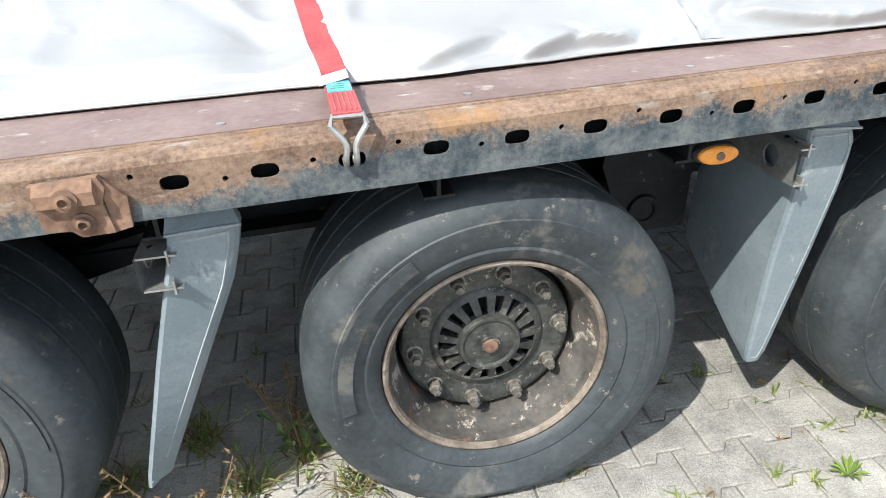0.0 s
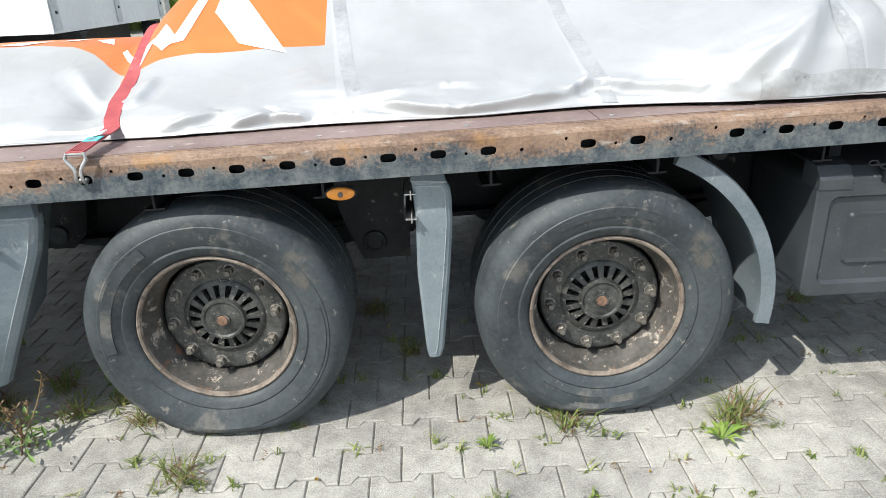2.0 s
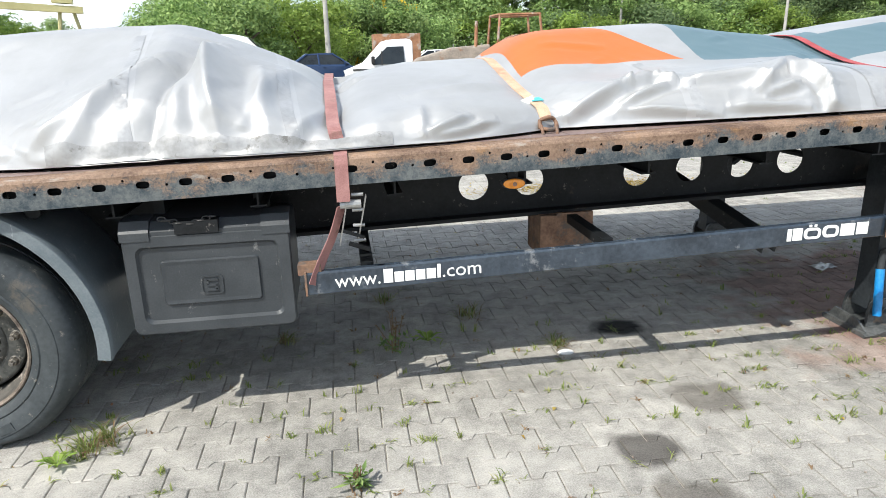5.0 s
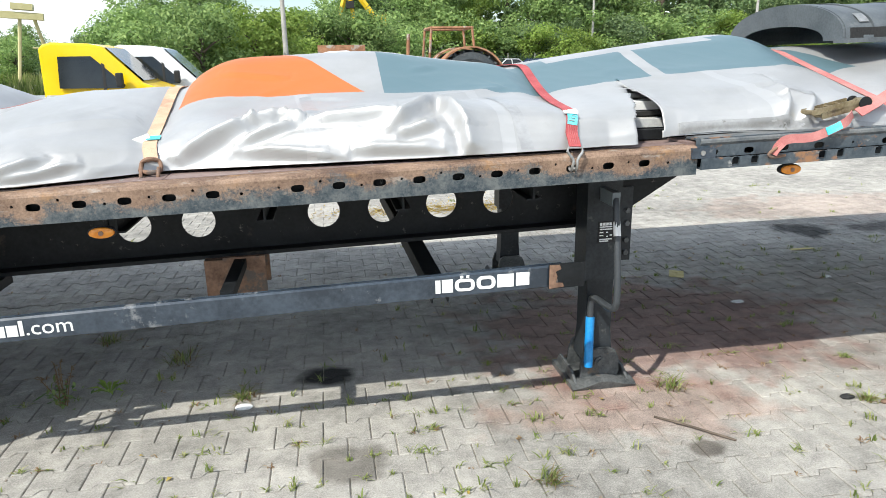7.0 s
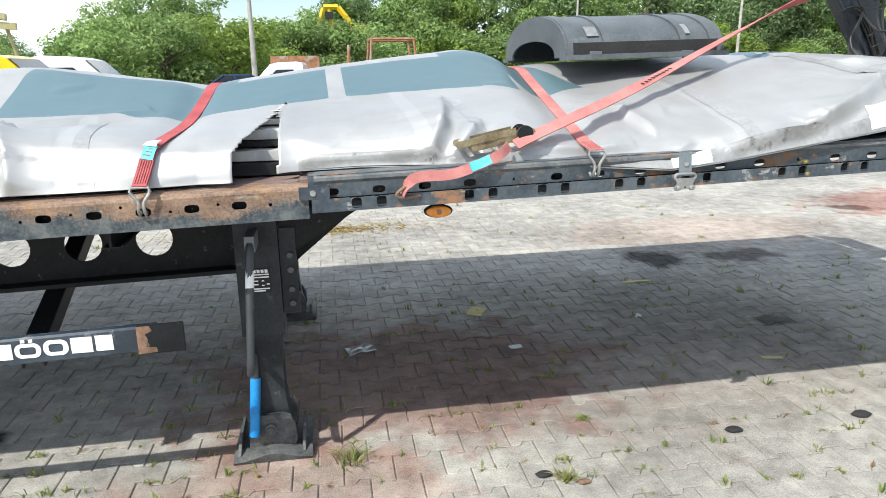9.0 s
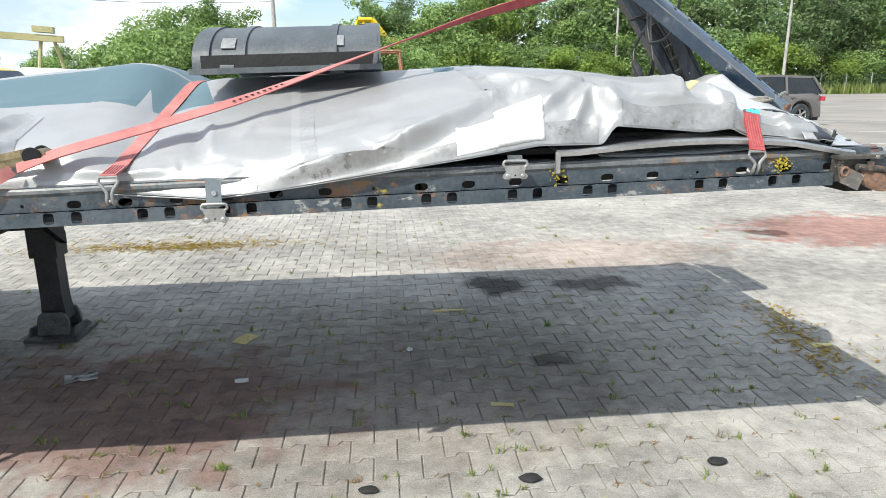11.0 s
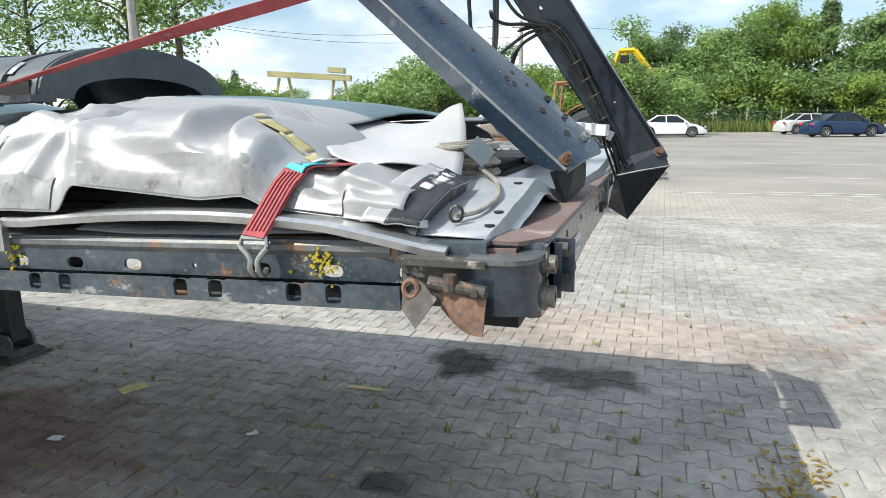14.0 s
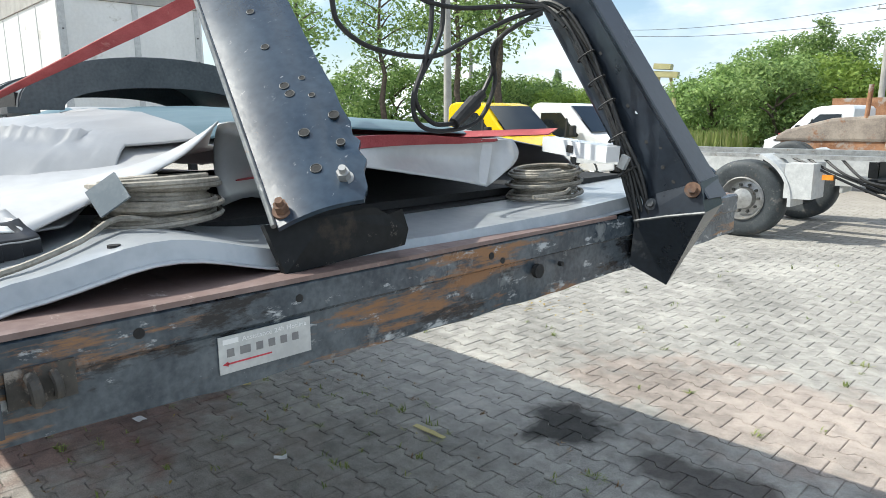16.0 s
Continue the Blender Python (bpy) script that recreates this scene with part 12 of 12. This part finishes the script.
def build_paving():
    rng = random.Random(17)
    v, f = stone_geometry()
    f = [q[::-1] for q in f]
    me = bpy.data.meshes.new("paving_stone")
    me.from_pydata(v, [], f)
    me.materials.append(paving_material("paving_stone_loose", True))
    pavement = tagged(new("pavement"), "pale grey interlocking concrete paving under and beside the trailer", "paving", kind="structure")
    V, F = [], []
    r0, r1 = -12, 66
    count = 0
    base = np.array(v)
    for r in range(r0, r1):
        cy = PAVE_Y0 + PAVE_ROW * r
        shift = 0.5 * (r % 2)
        for c in range(-14, 72):
            cx = PAVE_X0 + PAVE_LEN * (c + 0.5 + shift)
            if cx > 13.8 or (cy < -1.3 and cx > 6) or (cy > 5 and cx < 1.0):
                continue
            dz, tx, ty = rng.gauss(0, 0.0010), rng.gauss(0, 0.003), rng.gauss(0, 0.003)
            if 0.3 < cx < 8.3 and -0.75 < cy < 0.05 and count < 300:
                ob = new("stone", me)
                ob.parent = pavement
                ob.matrix_basis = Matrix.Translation((cx, cy, dz)) @ Euler((tx, ty, rng.gauss(0, 0.004))).to_matrix().to_4x4()
                count += 1
                continue
            i0 = len(V)
            for x, y, z in v:
                V.append((cx + x, cy + y, z + dz + x * ty + y * tx))
            F.extend(tuple(i0 + k for k in q) for q in f)
    rest = bpy.data.meshes.new("paving_field")
    rest.from_pydata(V, [], F)
    rest.materials.append(paving_material("paving_stone_field", False))
    ob = new("paving_field", rest)
    ob.parent = pavement
    tagged(ob, kind="stuff")


def straw():
    """Yellow cut grass and leaf litter lying in drifts on the stones."""
    rng = random.Random(31)
    bm = bmesh.new()
    for k in range(900):
        x = 5.75 + rng.gauss(0, 0.45) if k % 3 else 5.0 + rng.gauss(0, 0.5)
        y = 4.35 + rng.gauss(0, 0.10)
        a = rng.random() * 6.3
        d = Vector((math.cos(a), math.sin(a), 0)) * (0.02 + 0.03 * rng.random())
        leaf_blade(bm, Vector((x, y, 0.004)) - d, Vector((x, y, 0.004 + 0.02 * rng.random())) + d, 0.004)
    tagged(part("cut_grass", bm, M_FALLEN), "drift of yellow cut grass on the paving", "grass", kind="stuff")
    bm = bmesh.new()
    for k in range(260):
        t = rng.random()
        x = 10.19 - 0.22 * t + rng.gauss(0, 0.07)
        y = 2.05 - 1.1 * t + rng.gauss(0, 0.10)
        a = rng.random() * 6.3
        d = Vector((math.cos(a), math.sin(a), 0)) * (0.012 + 0.02 * rng.random())
        leaf_blade(bm, Vector((x, y, 0.003)) - d, Vector((x, y, 0.004 + 0.012 * rng.random())) + d, 0.008, 0.004)
    tagged(part("leaf_litter", bm, M_FALLEN), "dry yellow leaf litter along the sunlit stones", "leaf litter", kind="stuff")


weed_scatter()
straw()
litter()
build_paving()
